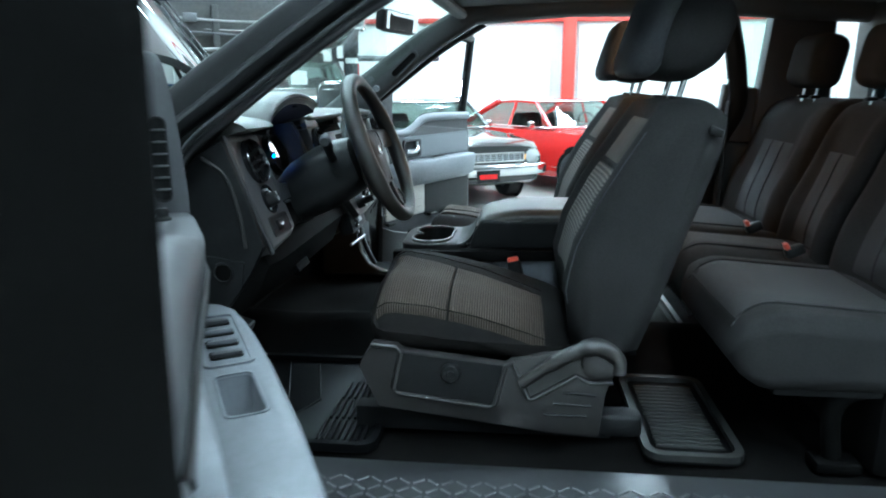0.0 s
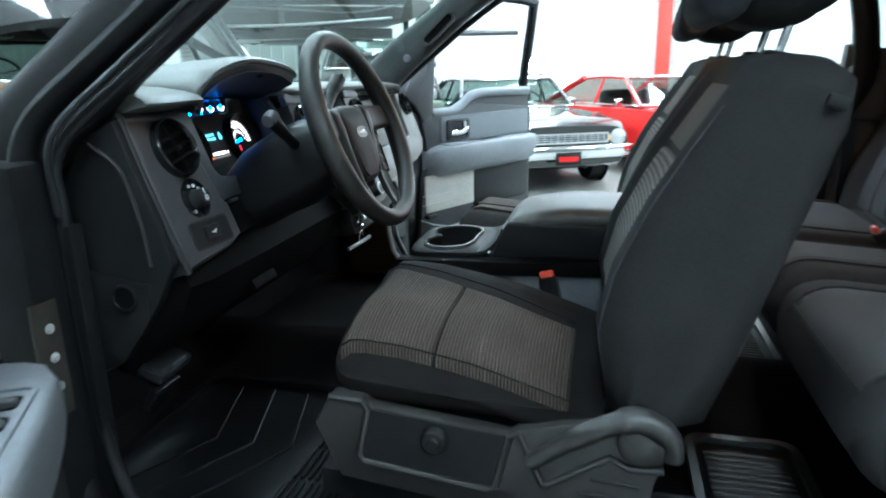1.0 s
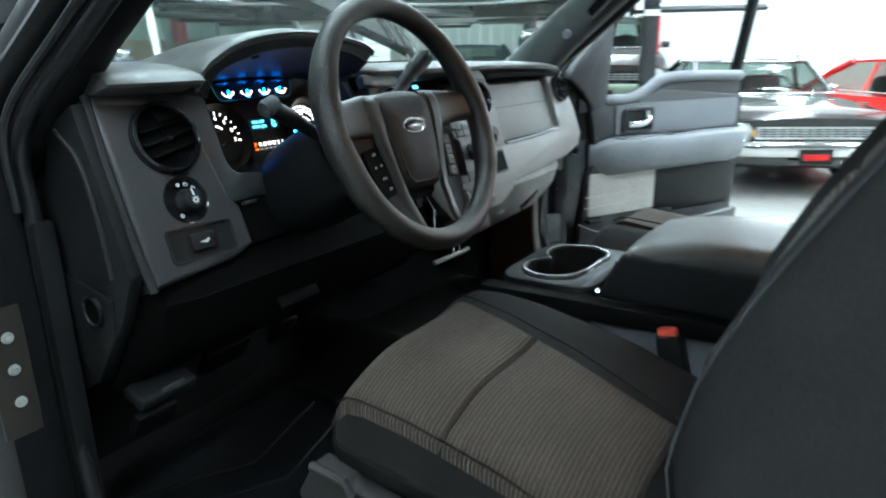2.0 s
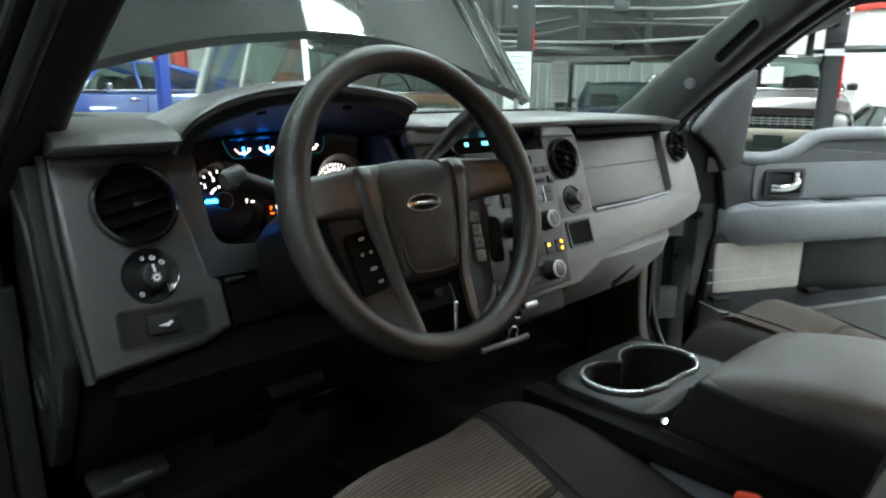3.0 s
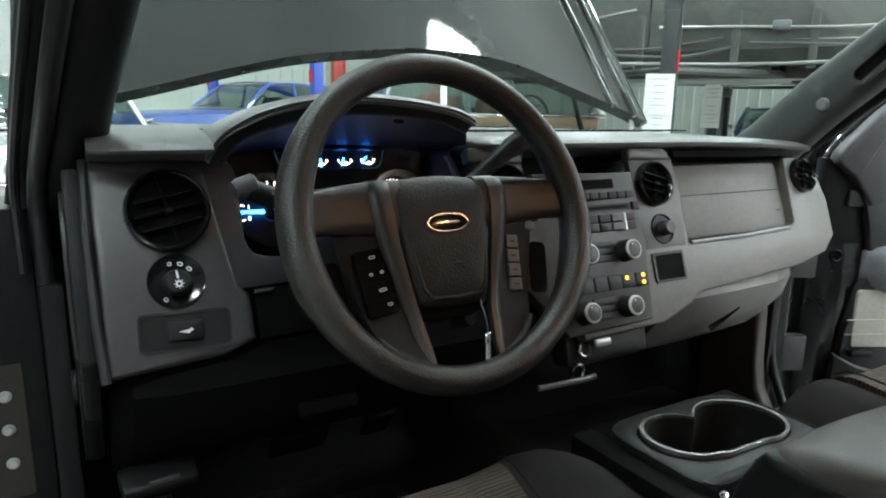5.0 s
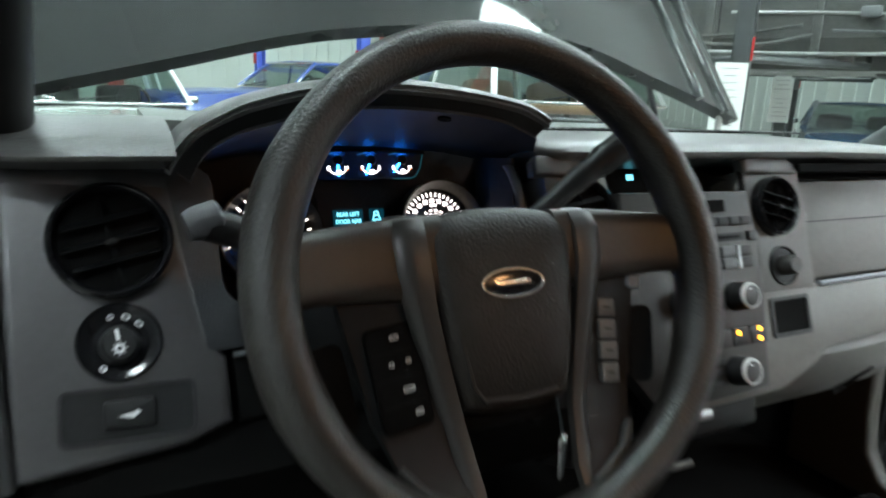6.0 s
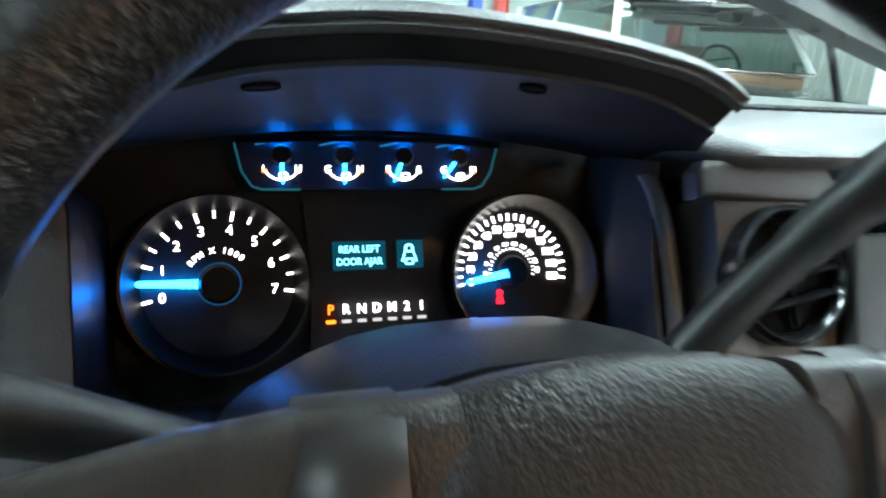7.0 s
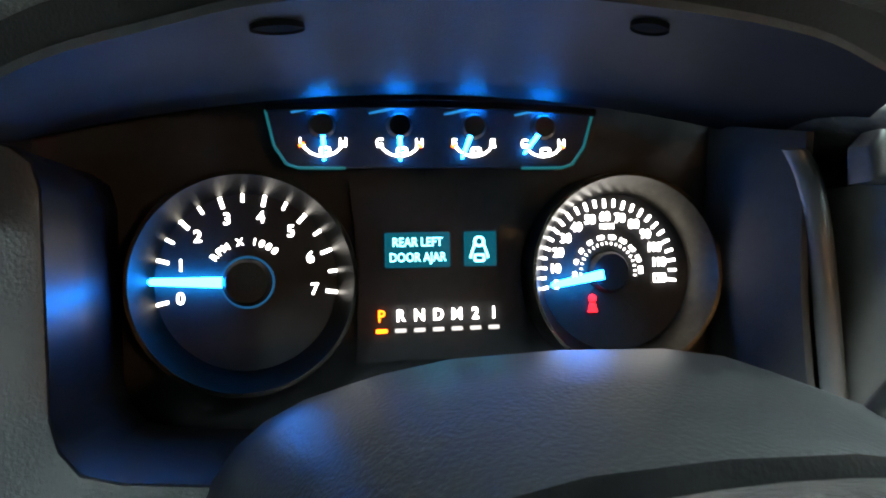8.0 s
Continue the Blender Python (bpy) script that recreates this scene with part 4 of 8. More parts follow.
part("round_recess", lathe([(0.0, 0.0015), (0.0178, 0.0015), (0.0178, 0.0)], 28, basis((-0.417, -0.768, 1.177), (1, 0, 0), (0, 0, 1))), "matt_black", kick, "dark disc for the shaded round recess")
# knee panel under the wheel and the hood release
# Near-black colour holds the shade that the knee panel lies in.
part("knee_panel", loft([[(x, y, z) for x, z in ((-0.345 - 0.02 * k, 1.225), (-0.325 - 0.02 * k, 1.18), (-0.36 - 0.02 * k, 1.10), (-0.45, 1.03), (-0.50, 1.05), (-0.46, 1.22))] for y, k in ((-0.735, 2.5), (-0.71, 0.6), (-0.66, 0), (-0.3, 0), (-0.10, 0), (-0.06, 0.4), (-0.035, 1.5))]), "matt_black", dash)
part("hood_release", rbox((0.05, 0.10, 0.022), 0.008, 4), "black", dash, m=pose(-0.43, -0.68, 1.02, 0, 20, 4))
part("release_label", rbox((0.004, 0.040, 0.008), 0.0015, 2), "strip_grey", dash, "pale release label", m=pose(-0.404, -0.675, 1.027, 0, 20, 4))
part("diagnostic_cover", rbox((0.01, 0.09, 0.022), 0.004, 3), "matt_black", dash, m=pose(-0.345, -0.46, 1.115, 0, -30, 0))

# passenger side: panels proud of the body round the upper glovebox
part("stack_surround", slab([(-0.190, 0.050), (-0.096, 0.050), (-0.092, 0.024), (0.133, 0.022), (0.137, 0.050), (0.262, 0.046), (0.268, -0.118), (0.30, -0.121), (0.58, -0.115), (0.606, -0.10), (0.612, 0.040), (0.66, 0.040), (0.715, 0.02), (0.742, -0.06), (0.742, -0.14), (0.70, -0.175), (0.60, -0.195), (0.27, -0.215), (0.245, -0.232), (0.168, -0.257), (-0.025, -0.260), (-0.03, -0.245), (-0.165, -0.13), (-0.19, -0.10)], 0.05, 0.007, onface(0, 0, -0.05)), "dash_grey", dash, "warm grey passenger dash panel")
glove = part("upper_glovebox", slab(rrect(0.272, 0.602, -0.112, 0.036, 0.016), 0.02, 0.004, onface(0, 0, -0.036)), "dash_grey", dash, "warm grey upper glovebox door")
part("door_seam", box(0.275, 0.598, -0.0265, -0.0250, -0.0165, -0.0152), "black", glove, m=FACE)
part("glovebox_mark", box(0.575, 0.588, -0.072, -0.070, -0.016, -0.0155), "black", glove, m=FACE)
# Black strip painted in where the slot under the pad is only shaded.
part("slot_shadow_strip", slab([(0.264, 0.048), (0.61, 0.044), (0.61, 0.057), (0.264, 0.060)], 0.015, 0, onface(0, 0, -0.0125)), "matt_black", dash, "dark strip for the shaded slot under the dash pad")
part("lower_edge_strip", tube([FACE @ Vector(p) for p in ((0.272, -0.119, 0.0), (0.44, -0.118, 0.0), (0.585, -0.112, 0.0))], 0.004, 8), "door_grey", dash)
lower = part("lower_glovebox", loft([[(x + k, y, z) for x, z in ((-0.338, 1.215), (-0.320, 1.18), (-0.335, 1.13), (-0.385, 1.07), (-0.44, 1.035), (-0.50, 1.03), (-0.50, 1.20))] for y, k in ((0.19, -0.06), (0.205, -0.015), (0.25, -0.004), (0.40, -0.004), (0.55, -0.012), (0.64, -0.04), (0.69, -0.075), (0.715, -0.12))]), "dash_grey", dash, "warm grey lower glovebox")
part("latch_recess", slab([(-0.006, -0.030), (0.036, 0.024), (0.040, 0.028), (0.010, -0.012), (-0.024, -0.012)], 0.003, 0, basis((-0.325, 0.36, 1.125), (0, 1, 0), (0.45, 0, 0.89))), "void", lower, "dark sheet for the shaded latch recess")
part("passenger_trim", prism([(-0.64, 1.06), (-0.480, 1.06), (-0.474, 0.92), (-0.462, 0.845), (-0.430, 0.795), (-0.375, 0.768), (-0.25, 0.758), (-0.25, 0.742), (-0.64, 0.742)], "y", 0.722, 0.766, 0.012, 3), "kick_grey", dash, "warm grey footwell side panel", sharp=50)

# centre stack
stack = part("radio_console", slab([(-0.092, 0.024), (0.133, 0.021), (0.138, -0.10), (0.122, -0.245), (-0.070, -0.250), (-0.160, -0.135), (-0.185, -0.10), (-0.184, -0.058), (-0.097, -0.054)], 0.022, 0.006, onface(0, 0, -0.006)), "panel", dash, "satin grey radio and heater stack")
SZ = 0.016
part("vent_column", slab([(0.146, 0.052), (0.258, 0.050), (0.264, -0.020), (0.256, -0.122), (0.148, -0.122)], 0.0035, 0.001, onface(0, 0, -0.0025)), "vent_panel", dash, "mid grey panel round the vent and dial")
part("stack_gap", slab([(0.135, 0.050), (0.144, 0.050), (0.147, -0.10), (0.133, -0.245), (0.124, -0.245), (0.139, -0.10)], 0.0035, 0, onface(0, 0, -0.002)), "void", dash, "dark gap beside the stack")
# Near-black panel at the back stands in for shade in the recess.
part("clock_hood", slab([(-0.090, 0.027), (0.130, 0.025), (0.137, 0.062), (0.133, 0.068), (-0.08, 0.072), (-0.094, 0.066)], 0.004, 0.001, onface(0, 0, -0.064)), "matt_black", dash, "dark back panel for the shaded recess above the stack")
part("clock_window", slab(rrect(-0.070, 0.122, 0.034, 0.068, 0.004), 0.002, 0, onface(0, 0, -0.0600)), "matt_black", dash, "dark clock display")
part("clock_digits", join(*[slab(rrect(x, x + 0.0042, 0.053, 0.061, 0.0012, 2), 0.0008) for x in (-0.012, -0.006, 0.036, 0.043, 0.049)]), "lit_cyan", dash, "lit cyan clock digits", m=onface(0, 0, -0.0578))
air_vent(0.194, -0.002, 0.042, 0.002, tilt=-15)
air_vent(0.660, -0.002, 0.038, 0.0, tilt=-15)
air_vent(-0.142, -0.002, 0.046, 0.0, tilt=10)
part("vent_brow", slab([(-0.206, 0.049), (-0.100, 0.046), (-0.094, 0.060), (-0.104, 0.072), (-0.198, 0.074), (-0.206, 0.066)], 0.016, 0.005, onface(0, 0, -0.010), 3), "vent_panel", dash, "satin grey rounded brow over the vent")
part("vent_brow", slab([(0.142, 0.046), (0.250, 0.044), (0.246, 0.058), (0.232, 0.068), (0.150, 0.071), (0.140, 0.064)], 0.018, 0.006, onface(0, 0, -0.010), 3), "vent_panel", dash, "satin grey rounded brow over the vent")
part("radio_window", slab(rrect(0.004, 0.080, -0.007, 0.009, 0.002), 0.002, 0, onface(0, 0, SZ)), "matt_black", stack)
for k in range(6):
    part("radio_button", slab(rrect(0.0 + 0.021 * k, 0.0195 + 0.021 * k, -0.026, -0.014, 0.002), 0.004, 0.001, onface(0, 0, SZ)), "black", stack)
part("disc_slot", slab(rrect(-0.002, 0.108, -0.047, -0.036, 0.002), 0.003, 0, onface(0, 0, SZ - 0.001)), "black", stack)
part("disc_mouth", slab(rrect(0.006, 0.100, -0.0435, -0.0395, 0.001), 0.001, 0, onface(0, 0, SZ + 0.002)), "void", stack)
part("radio_button", slab(rrect(0.116, 0.132, -0.048, -0.034, 0.002), 0.004, 0.001, onface(0, 0, SZ)), "black", stack)
for k in range(5):
    for r in range(2):
        x = -0.026 + 0.029 * k
        part("radio_button", slab(rrect(x, x + 0.026, -0.083 + 0.0155 * r, -0.069 + 0.0155 * r, 0.002), 0.005, 0.001, onface(0, 0, SZ)), "door_dark" if k == 3 else "black", stack)
part("button_divider", box(0.0895, 0.0925, -0.084, -0.053, SZ, SZ + 0.006), "silver", stack, m=FACE)
for r in range(3):
    part("radio_button", slab(rrect(0.004, 0.056, -0.135 + 0.0125 * r, -0.1245 + 0.0125 * r, 0.002), 0.004, 0.001, onface(0, 0, SZ)), "black", stack)


def control_knob(y, b, r, parent, ring="knob_silver"):
    k = part("control_knob", lathe([(0.0, 0.026), (r * 0.7, 0.026), (r * 0.72, 0.0245), (r * 0.95, 0.024), (r, 0.021), (r * 1.08, 0.004), (r * 1.12, 0.0)], 28, onface(y, b, SZ)), "black", parent, "black rotary knob with silver ring")
    part("knob_face", lathe([(0, 0.0272), (r * 0.5, 0.0268), (r * 0.76, 0.0258), (r * 0.78, 0.0245)], 24, onface(y, b, SZ)), "panel", k)
    part("knob_ring", lathe([(r * 0.78, 0.0245), (r * 0.98, 0.0225), (r * 0.96, 0.0252), (r * 0.80, 0.0265)], 28, onface(y, b, SZ), closed=True), ring, k)
    part("knob_mark", box(-0.0012, 0.0012, 0.001, r * 0.6, 0.0262, 0.0268), "print", k, m=onface(y, b, SZ, 20))


for y in (-0.018, 0.079):
    control_knob(y, -0.120, 0.0175, stack)
    control_knob(y - 0.017, -0.215, 0.0175, stack)
for k in range(5):
    part("heater_button", slab(rrect(-0.036 + 0.032 * k, -0.006 + 0.032 * k, -0.184, -0.160, 0.003), 0.005, 0.001, onface(0, 0, SZ)), "black", stack)
for y, b in ((0.070, -0.167), (0.109, -0.1655), (0.108, -0.178)):
    part("indicator", lathe([(0, 0.0065), (0.003, 0.006), (0.0032, 0.004)], 12, onface(y, b, SZ)), "lit_amber", stack, "lit amber indicator")
for r in range(3):
    part("heater_button", slab(rrect(-0.012, 0.040, -0.231 + 0.0125 * r, -0.2205 + 0.0125 * r, 0.002), 0.004, 0.001, onface(0, 0, SZ)), "black", stack)
fourwd = part("drive_mode_dial", lathe([(0.0, 0.0016), (0.025, 0.0016), (0.026, 0.004), (0.028, 0.0042), (0.029, 0.0)], 32, onface(0.200, -0.087)), "black", dash, "black drive mode dial")
part("knob", lathe([(0.0, 0.022), (0.011, 0.022), (0.013, 0.019), (0.015, -0.006)], 28, onface(0.200, -0.087)), "panel", fourwd)
part("tray_pocket", framed(rrect(0.160, 0.240, -0.186, -0.130, 0.005), rrect(0.165, 0.235, -0.181, -0.135, 0.004), -0.001, 0.003, FACE), "dash", dash)
# Flush black sheet stands in for the shade inside the pocket.
part("pocket_mouth", slab(rrect(0.165, 0.235, -0.181, -0.135, 0.004), 0.0012, 0, onface(0, 0, 0.0)), "matt_black", dash, "dark sheet for the shaded storage pocket")
# lower stack with sockets, release ring and key
low = part("socket_panel", rbox((0.05, 0.19, 0.075), 0.012, 4), "black", dash, m=pose(-0.335, 0.045, 1.135, 0, -15, 0))
part("power_socket", lathe([(0.010, -0.012), (0.010, 0.004), (0.0125, 0.005), (0.014, 0.003), (0.014, -0.002)], 24, basis((-0.305, -0.018, 1.135), (0, 1, 0), (-0.26, 0, 0.97))), "chrome", low)
part("socket_cap", rbox((0.008, 0.036, 0.014), 0.004, 3), "silver", low, "silver socket cap", m=pose(-0.302, 0.022, 1.142, 0, -15, 0))
part("brake_lever", tube([(-0.30, -0.115, 1.085), (-0.285, -0.03, 1.090), (-0.28, -0.01, 1.094)], 0.005, 8), "steel", dash)
part("pull_ring", tube([(-0.292, -0.041 + 0.014 * math.cos(k * 0.5236), 1.102 + 0.014 * math.sin(k * 0.5236)) for k in range(12)], 0.003, 8, closed=True), "chrome", dash)

# ---- instrument cluster ----
CL = basis((-0.452, -0.395, 1.382), (0, 1, 0), DU)


def on(x, y, z=0.0, turn=0.0):
    return CL @ pose(x, y, z, 0, 0, turn)


cluster = thing("instrument_cluster", "lit instrument cluster with two large dials, four gauges and message screen", "instrument cluster", at=(-0.46, -0.395, 1.30))
part("back_plate", slab(rrect(-0.215, 0.25, -0.12, 0.105, 0.02), 0.01, 0, on(0, 0, -0.026)), "dial", cluster)
# mask with two round openings: built as a ring about each dial joined to a surrounding plate
edge = [(-0.196, 0.060), (-0.178, 0.057), (-0.1705, 0.051), (-0.1675, 0.040), (-0.1655, -0.048), (-0.1625, -0.060), (-0.1550, -0.0695), (-0.140, -0.074), (-0.10, -0.078)]
BROW = 0.0715
part("side_flank", slab([(-0.236, 0.062)] + edge + [(-0.10, -0.112), (-0.190, -0.114), (-0.225, -0.130)], BROW + 0.018, 0.003, on(0, 0, -0.018)), "flank", cluster, "blue-grey satin bezel")
part("bezel_tab", rbox((0.026, 0.006, 0.010), 0.0025, 3), "flank", cluster, m=on(-0.150, -0.119, BROW))
wall_rings = []
for x, y in edge:
    d = Vector((-x, -y, 0)).normalized()
    d.x, d.y = d.x * 0.005, d.y * 0.005
    wall_rings.append([CL @ Vector((x + 0.0003, y + 0.0003, BROW - 0.001)), CL @ Vector((x + d.x * 0.25, y + d.y * 0.25, BROW * 0.60)), CL @ Vector((x + d.x, y + d.y, -0.006)), CL @ Vector((x + d.x - 0.002, y + d.y - 0.001, -0.008)), CL @ Vector((x - 0.0015, y - 0.0015, BROW * 0.5))])
part("side_wall", loft(wall_rings), "satin_black", cluster, "satin black inner wall", sharp=50)
part("right_wall", sheet(lambda u, v: CL @ Vector((0.166 + 0.014 * v ** 2 - 0.006 * math.sin(math.pi * u), 0.088 - 0.18 * u - 0.018 * v * (1 - u), -0.022 + 0.070 * v)), 14, 10, (0, 0.004, 0)), "liner", cluster, sharp=60)
part("right_trim", sheet(lambda u, v: CL @ Vector((0.176 + 0.0135 * v + 0.008 * u - 0.010 * (1 - u) ** 8, 0.060 - 0.125 * u, 0.0500 + 0.004 * math.sin(math.pi * v))), 16, 5, (-0.003, 0, 0)), "strip_grey", cluster, "satin silver trim strip", sharp=60)
part("lower_wall", slab([(-0.20, -0.075), (-0.13, -0.085), (0.22, -0.085), (0.24, -0.13), (-0.20, -0.13)], 0.05, 0.006, on(0, 0, -0.02)), "black", cluster)


def dial_ring(cx, r):
    return part("dial_ring", lathe([(r - 0.0095, -0.014), (r - 0.001, 0.004), (r + 0.001, 0.0045), (r + 0.002, -0.016)], 72, on(cx, 0)), "dial_ring", cluster, "ribbed grey metal dial ring")


def tick(parent, cx, ang, r0, r1, w, mat="lit_white"):
    a = radians(ang)
    rm = (r0 + r1) / 2
    return part("tick", slab([(-w / 2, -(r1 - r0) / 2), (w / 2, -(r1 - r0) / 2), (w / 2, (r1 - r0) / 2), (-w / 2, (r1 - r0) / 2)], 0.0005, 0, on(cx + rm * math.cos(a), rm * math.sin(a), -0.0135, ang - 90)), mat, parent)


def needle(parent, cx, cy, ang, r0, r1, w, z):
    a = part("needle", slab([(r0, -w / 2), (r1, -w * 0.32), (r1 + w * 0.3, 0), (r1, w * 0.32), (r0, w / 2)], 0.0016, 0.0004, on(cx, cy, z, ang)), "lit_needle", parent, "lit blue needle")
    part("needle_underside", slab([(r0, -w * 0.3), (r1, -w * 0.2), (r1, w * 0.2), (r0, w * 0.3)], 0.0004, 0, on(cx, cy, z - 0.0006, ang)), "lit_under", parent)
    return a


tach = part("rev_counter", slab([(0.047 * math.cos(k * 0.1309), 0.047 * math.sin(k * 0.1309)) for k in range(48)], 0.002, 0, on(-0.1015, 0, -0.0155)), "dial", cluster, "round rev counter dial")
dial_ring(-0.1015, 0.0555)
A0, A1 = 193.0, -8.0
for k in range(15):
    ang = A0 + (A1 - A0) * k / 14
    tick(tach, -0.1015, ang, 0.0405 if k % 2 == 0 else 0.0420, 0.0465, 0.0017 if k % 2 == 0 else 0.0014)
for k in range(8):
    ang = radians(A0 + (A1 - A0) * k / 7)
    part("numeral", lettering(str(k), 0.0088, on(-0.1015 + 0.0345 * math.cos(ang), 0.0345 * math.sin(ang), -0.0135)), "lit_white", tach)
for k, c in enumerate("RPM X 1000"):
    ang = 141 - k * 10.2
    if c != " ":
        part("letter", lettering(c, 0.0053, on(-0.1015 + 0.0212 * math.cos(radians(ang)), 0.0212 * math.sin(radians(ang)), -0.0135, ang - 90)), "lit_white", tach)
part("needle_cap", lathe([(0, 0.006), (0.0105, 0.006), (0.0125, 0.003), (0.0125, -0.002)], 32, on(-0.1015, 0, -0.0135)), "black", tach)
part("cap_glow", lathe([(0.0127, 0.0), (0.0138, 0.0), (0.0138, 0.0008), (0.0127, 0.0008)], 32, on(-0.1015, 0, -0.0135), closed=True), glow("dim_blue_ring", (0.02, 0.2, 0.5), 0.12), tach)
needle(tach, -0.1015, 0, 178, 0.0125, 0.047, 0.0055, -0.010)

speed = part("speedometer", slab([(0.047 * math.cos(k * 0.1309), 0.047 * math.sin(k * 0.1309)) for k in range(48)], 0.002, 0, on(0.1035, 0, -0.0165)), "dial", cluster, "round speedometer dial")
dial_ring(0.1035, 0.0545)
SX = 0.0985
B0, B1 = 192.0, -8.0
for k in range(25):
    ang = B0 + (B1 - B0) * k / 24
    tick(speed, SX, ang, 0.0370 if k % 2 == 0 else 0.0375, 0.0420, 0.0014)
for k in range(13):
    ang = radians(B0 + (B1 - B0) * k / 12)
    part("numeral", lettering(str(k * 10), 0.0074, on(SX + 0.0318 * math.cos(ang), 0.0318 * math.sin(ang), -0.0135), squash=0.88 if k < 10 else 0.8), "lit_white", speed)
for k in range(10):
    ang = radians(B0 + (B1 - B0) * (k + 0.5) / 10)
    part("small_numeral", lettering(str(k * 20 + 20), 0.0034, on(SX + 0.0200 * math.cos(ang), 0.0200 * math.sin(ang), -0.0135, math.degrees(ang) - 90), squash=0.85), "lit_white", speed)
for k in range(21):
    ang = B0 + (B1 - B0) * k / 20
    tick(speed, SX, ang, 0.0158, 0.0172, 0.0006)
part("unit_letters", lettering("MPH", 0.0042, on(SX, 0.0262, -0.0135)), "lit_white", speed)
part("needle_cap", lathe([(0, 0.006), (0.0105, 0.006), (0.0120, 0.003), (0.0120, -0.002)], 32, on(SX, 0, -0.0145)), "black", speed)
needle(speed, SX, 0, 190, 0.006, 0.036, 0.0052, -0.007)
belt = part("belt_lamp", join(slab([(0.0028 * math.cos(t), 0.0095 + 0.0028 * math.sin(t)) for t in [k * 0.7854 for k in range(8)]], 0.0006), slab([(-0.0035, 0), (0.0035, 0), (0.0018, 0.0062), (-0.0018, 0.0062)], 0.0006)), "lit_red", cluster, "lit red belt warning symbol", m=on(0.0885, -0.0225, -0.0135) @ Matrix.Scale(0.82, 4))

# four small gauges in their curved window
win = part("gauge_window", slab([(-0.090, 0.088), (-0.086, 0.070), (-0.080, 0.0605), (-0.074, 0.0585), (0.068, 0.0585), (0.074, 0.0605), (0.081, 0.070), (0.086, 0.087), (0.05, 0.093), (-0.003, 0.095), (-0.055, 0.093)], 0.002, 0, on(0, 0, -0.004)), "dial", cluster, "row of four small lit gauges")
# Teal-glowing rims stand in for light caught on the window's edges.
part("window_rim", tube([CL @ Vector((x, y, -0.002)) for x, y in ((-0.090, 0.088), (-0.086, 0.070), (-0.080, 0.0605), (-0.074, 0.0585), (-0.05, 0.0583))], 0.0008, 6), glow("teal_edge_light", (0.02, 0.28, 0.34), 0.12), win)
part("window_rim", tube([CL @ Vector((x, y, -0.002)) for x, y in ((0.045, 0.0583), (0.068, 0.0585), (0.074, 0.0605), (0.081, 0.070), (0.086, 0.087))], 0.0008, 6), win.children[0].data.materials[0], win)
for gx, lo, hi, ang, tip in ((-0.0615, "L", "H", -88, 1), (-0.0215, "C", "H", -90, 0), (0.0185, "E", "F", -112, 2), (0.0575, "C", "H", -128, 3)):
    g = part("small_gauge", lathe([(0, 0.004), (0.0055, 0.004), (0.0070, 0.002), (0.0072, -0.001)], 24, on(gx, 0.0805, -0.002)), "black", win)
    arc = [(gx + 0.0125 * math.cos(radians(a)), 0.0765 + 0.0125 * math.sin(radians(a))) for a in range(-145, -34, 10)]
    ins = [(gx + 0.0114 * math.cos(radians(a)), 0.0765 + 0.0114 * math.sin(radians(a))) for a in range(-145, -34, 10)]
    part("gauge_arc", slab(arc + ins[::-1], 0.0005, 0, on(0, 0, -0.0018)), "lit_white", g)
    for a, mt in ((-150, "lit_orange" if lo in "LE" else "lit_white"), (-30, "lit_orange" if hi == "H" and lo == "C" else "lit_white")):
        rr = radians(a)
        part("tick", slab([(-0.0007, -0.0016), (0.0007, -0.0016), (0.0007, 0.0016), (-0.0007, 0.0016)], 0.0005, 0, on(gx + 0.0122 * math.cos(rr), 0.0765 + 0.0122 * math.sin(rr), -0.0018, a - 90)), mt, g)
    part("letter", lettering(lo, 0.0062, on(gx - 0.0105, 0.0716, -0.0018)), "lit_white", g)
    part("letter", lettering(hi, 0.0062, on(gx + 0.0105, 0.0716, -0.0018)), "lit_white", g)
    part("gauge_symbol", framed(rrect(-0.003, 0.003, -0.002, 0.002, 0.0015, 2), rrect(-0.0018, 0.0018, -0.0009, 0.0009, 0.0006, 2), 0, 0.0004, on(gx + 0.0012, 0.0675, -0.0018)), "lit_white", g)
    needle(g, gx, 0.0805, ang, 0.0055, 0.0182, 0.0024, 0.0)
    # lamp above each gauge that lights the hood's underside
    part("gauge_lamp", rbox((0.012, 0.0022, 0.003), 0.001, 2), "lit_blue", g, "blue gauge lamp", m=on(gx, 0.0915 - 0.0030 * (gx / 0.087) ** 2, 0.0005))
    # Glowing strip stands in for the cyan sheen leaking from the lamp.
    part("gauge_sheen", rbox((0.014, 0.0014, 0.0012), 0.0005, 2), glow("cyan_edge_sheen", (0.02, 0.30, 0.75), 0.22) if tip == 1 else bpy.data.materials["cyan_edge_sheen"], g, m=on(gx - 0.009, 0.0885, -0.002, 12))

# Black bar added only to keep the gauge lamps out of sight.
part("window_brow", tube([CL @ Vector((0.0872 * (2 * k / 16 - 1) - 0.002, 0.0908 - 0.0030 * (2 * k / 16 - 1) ** 2, 0.0045)) for k in range(17)], 0.0030, 8, flat=0.6), "void", win)
# message screen and gear letters
screen_l = part("message_screen", slab(rrect(-0.030, 0.0055, 0.0055, 0.0245, 0.001), 0.001, 0, on(0, 0, -0.010)), "lit_screen", cluster, "lit teal message screen")
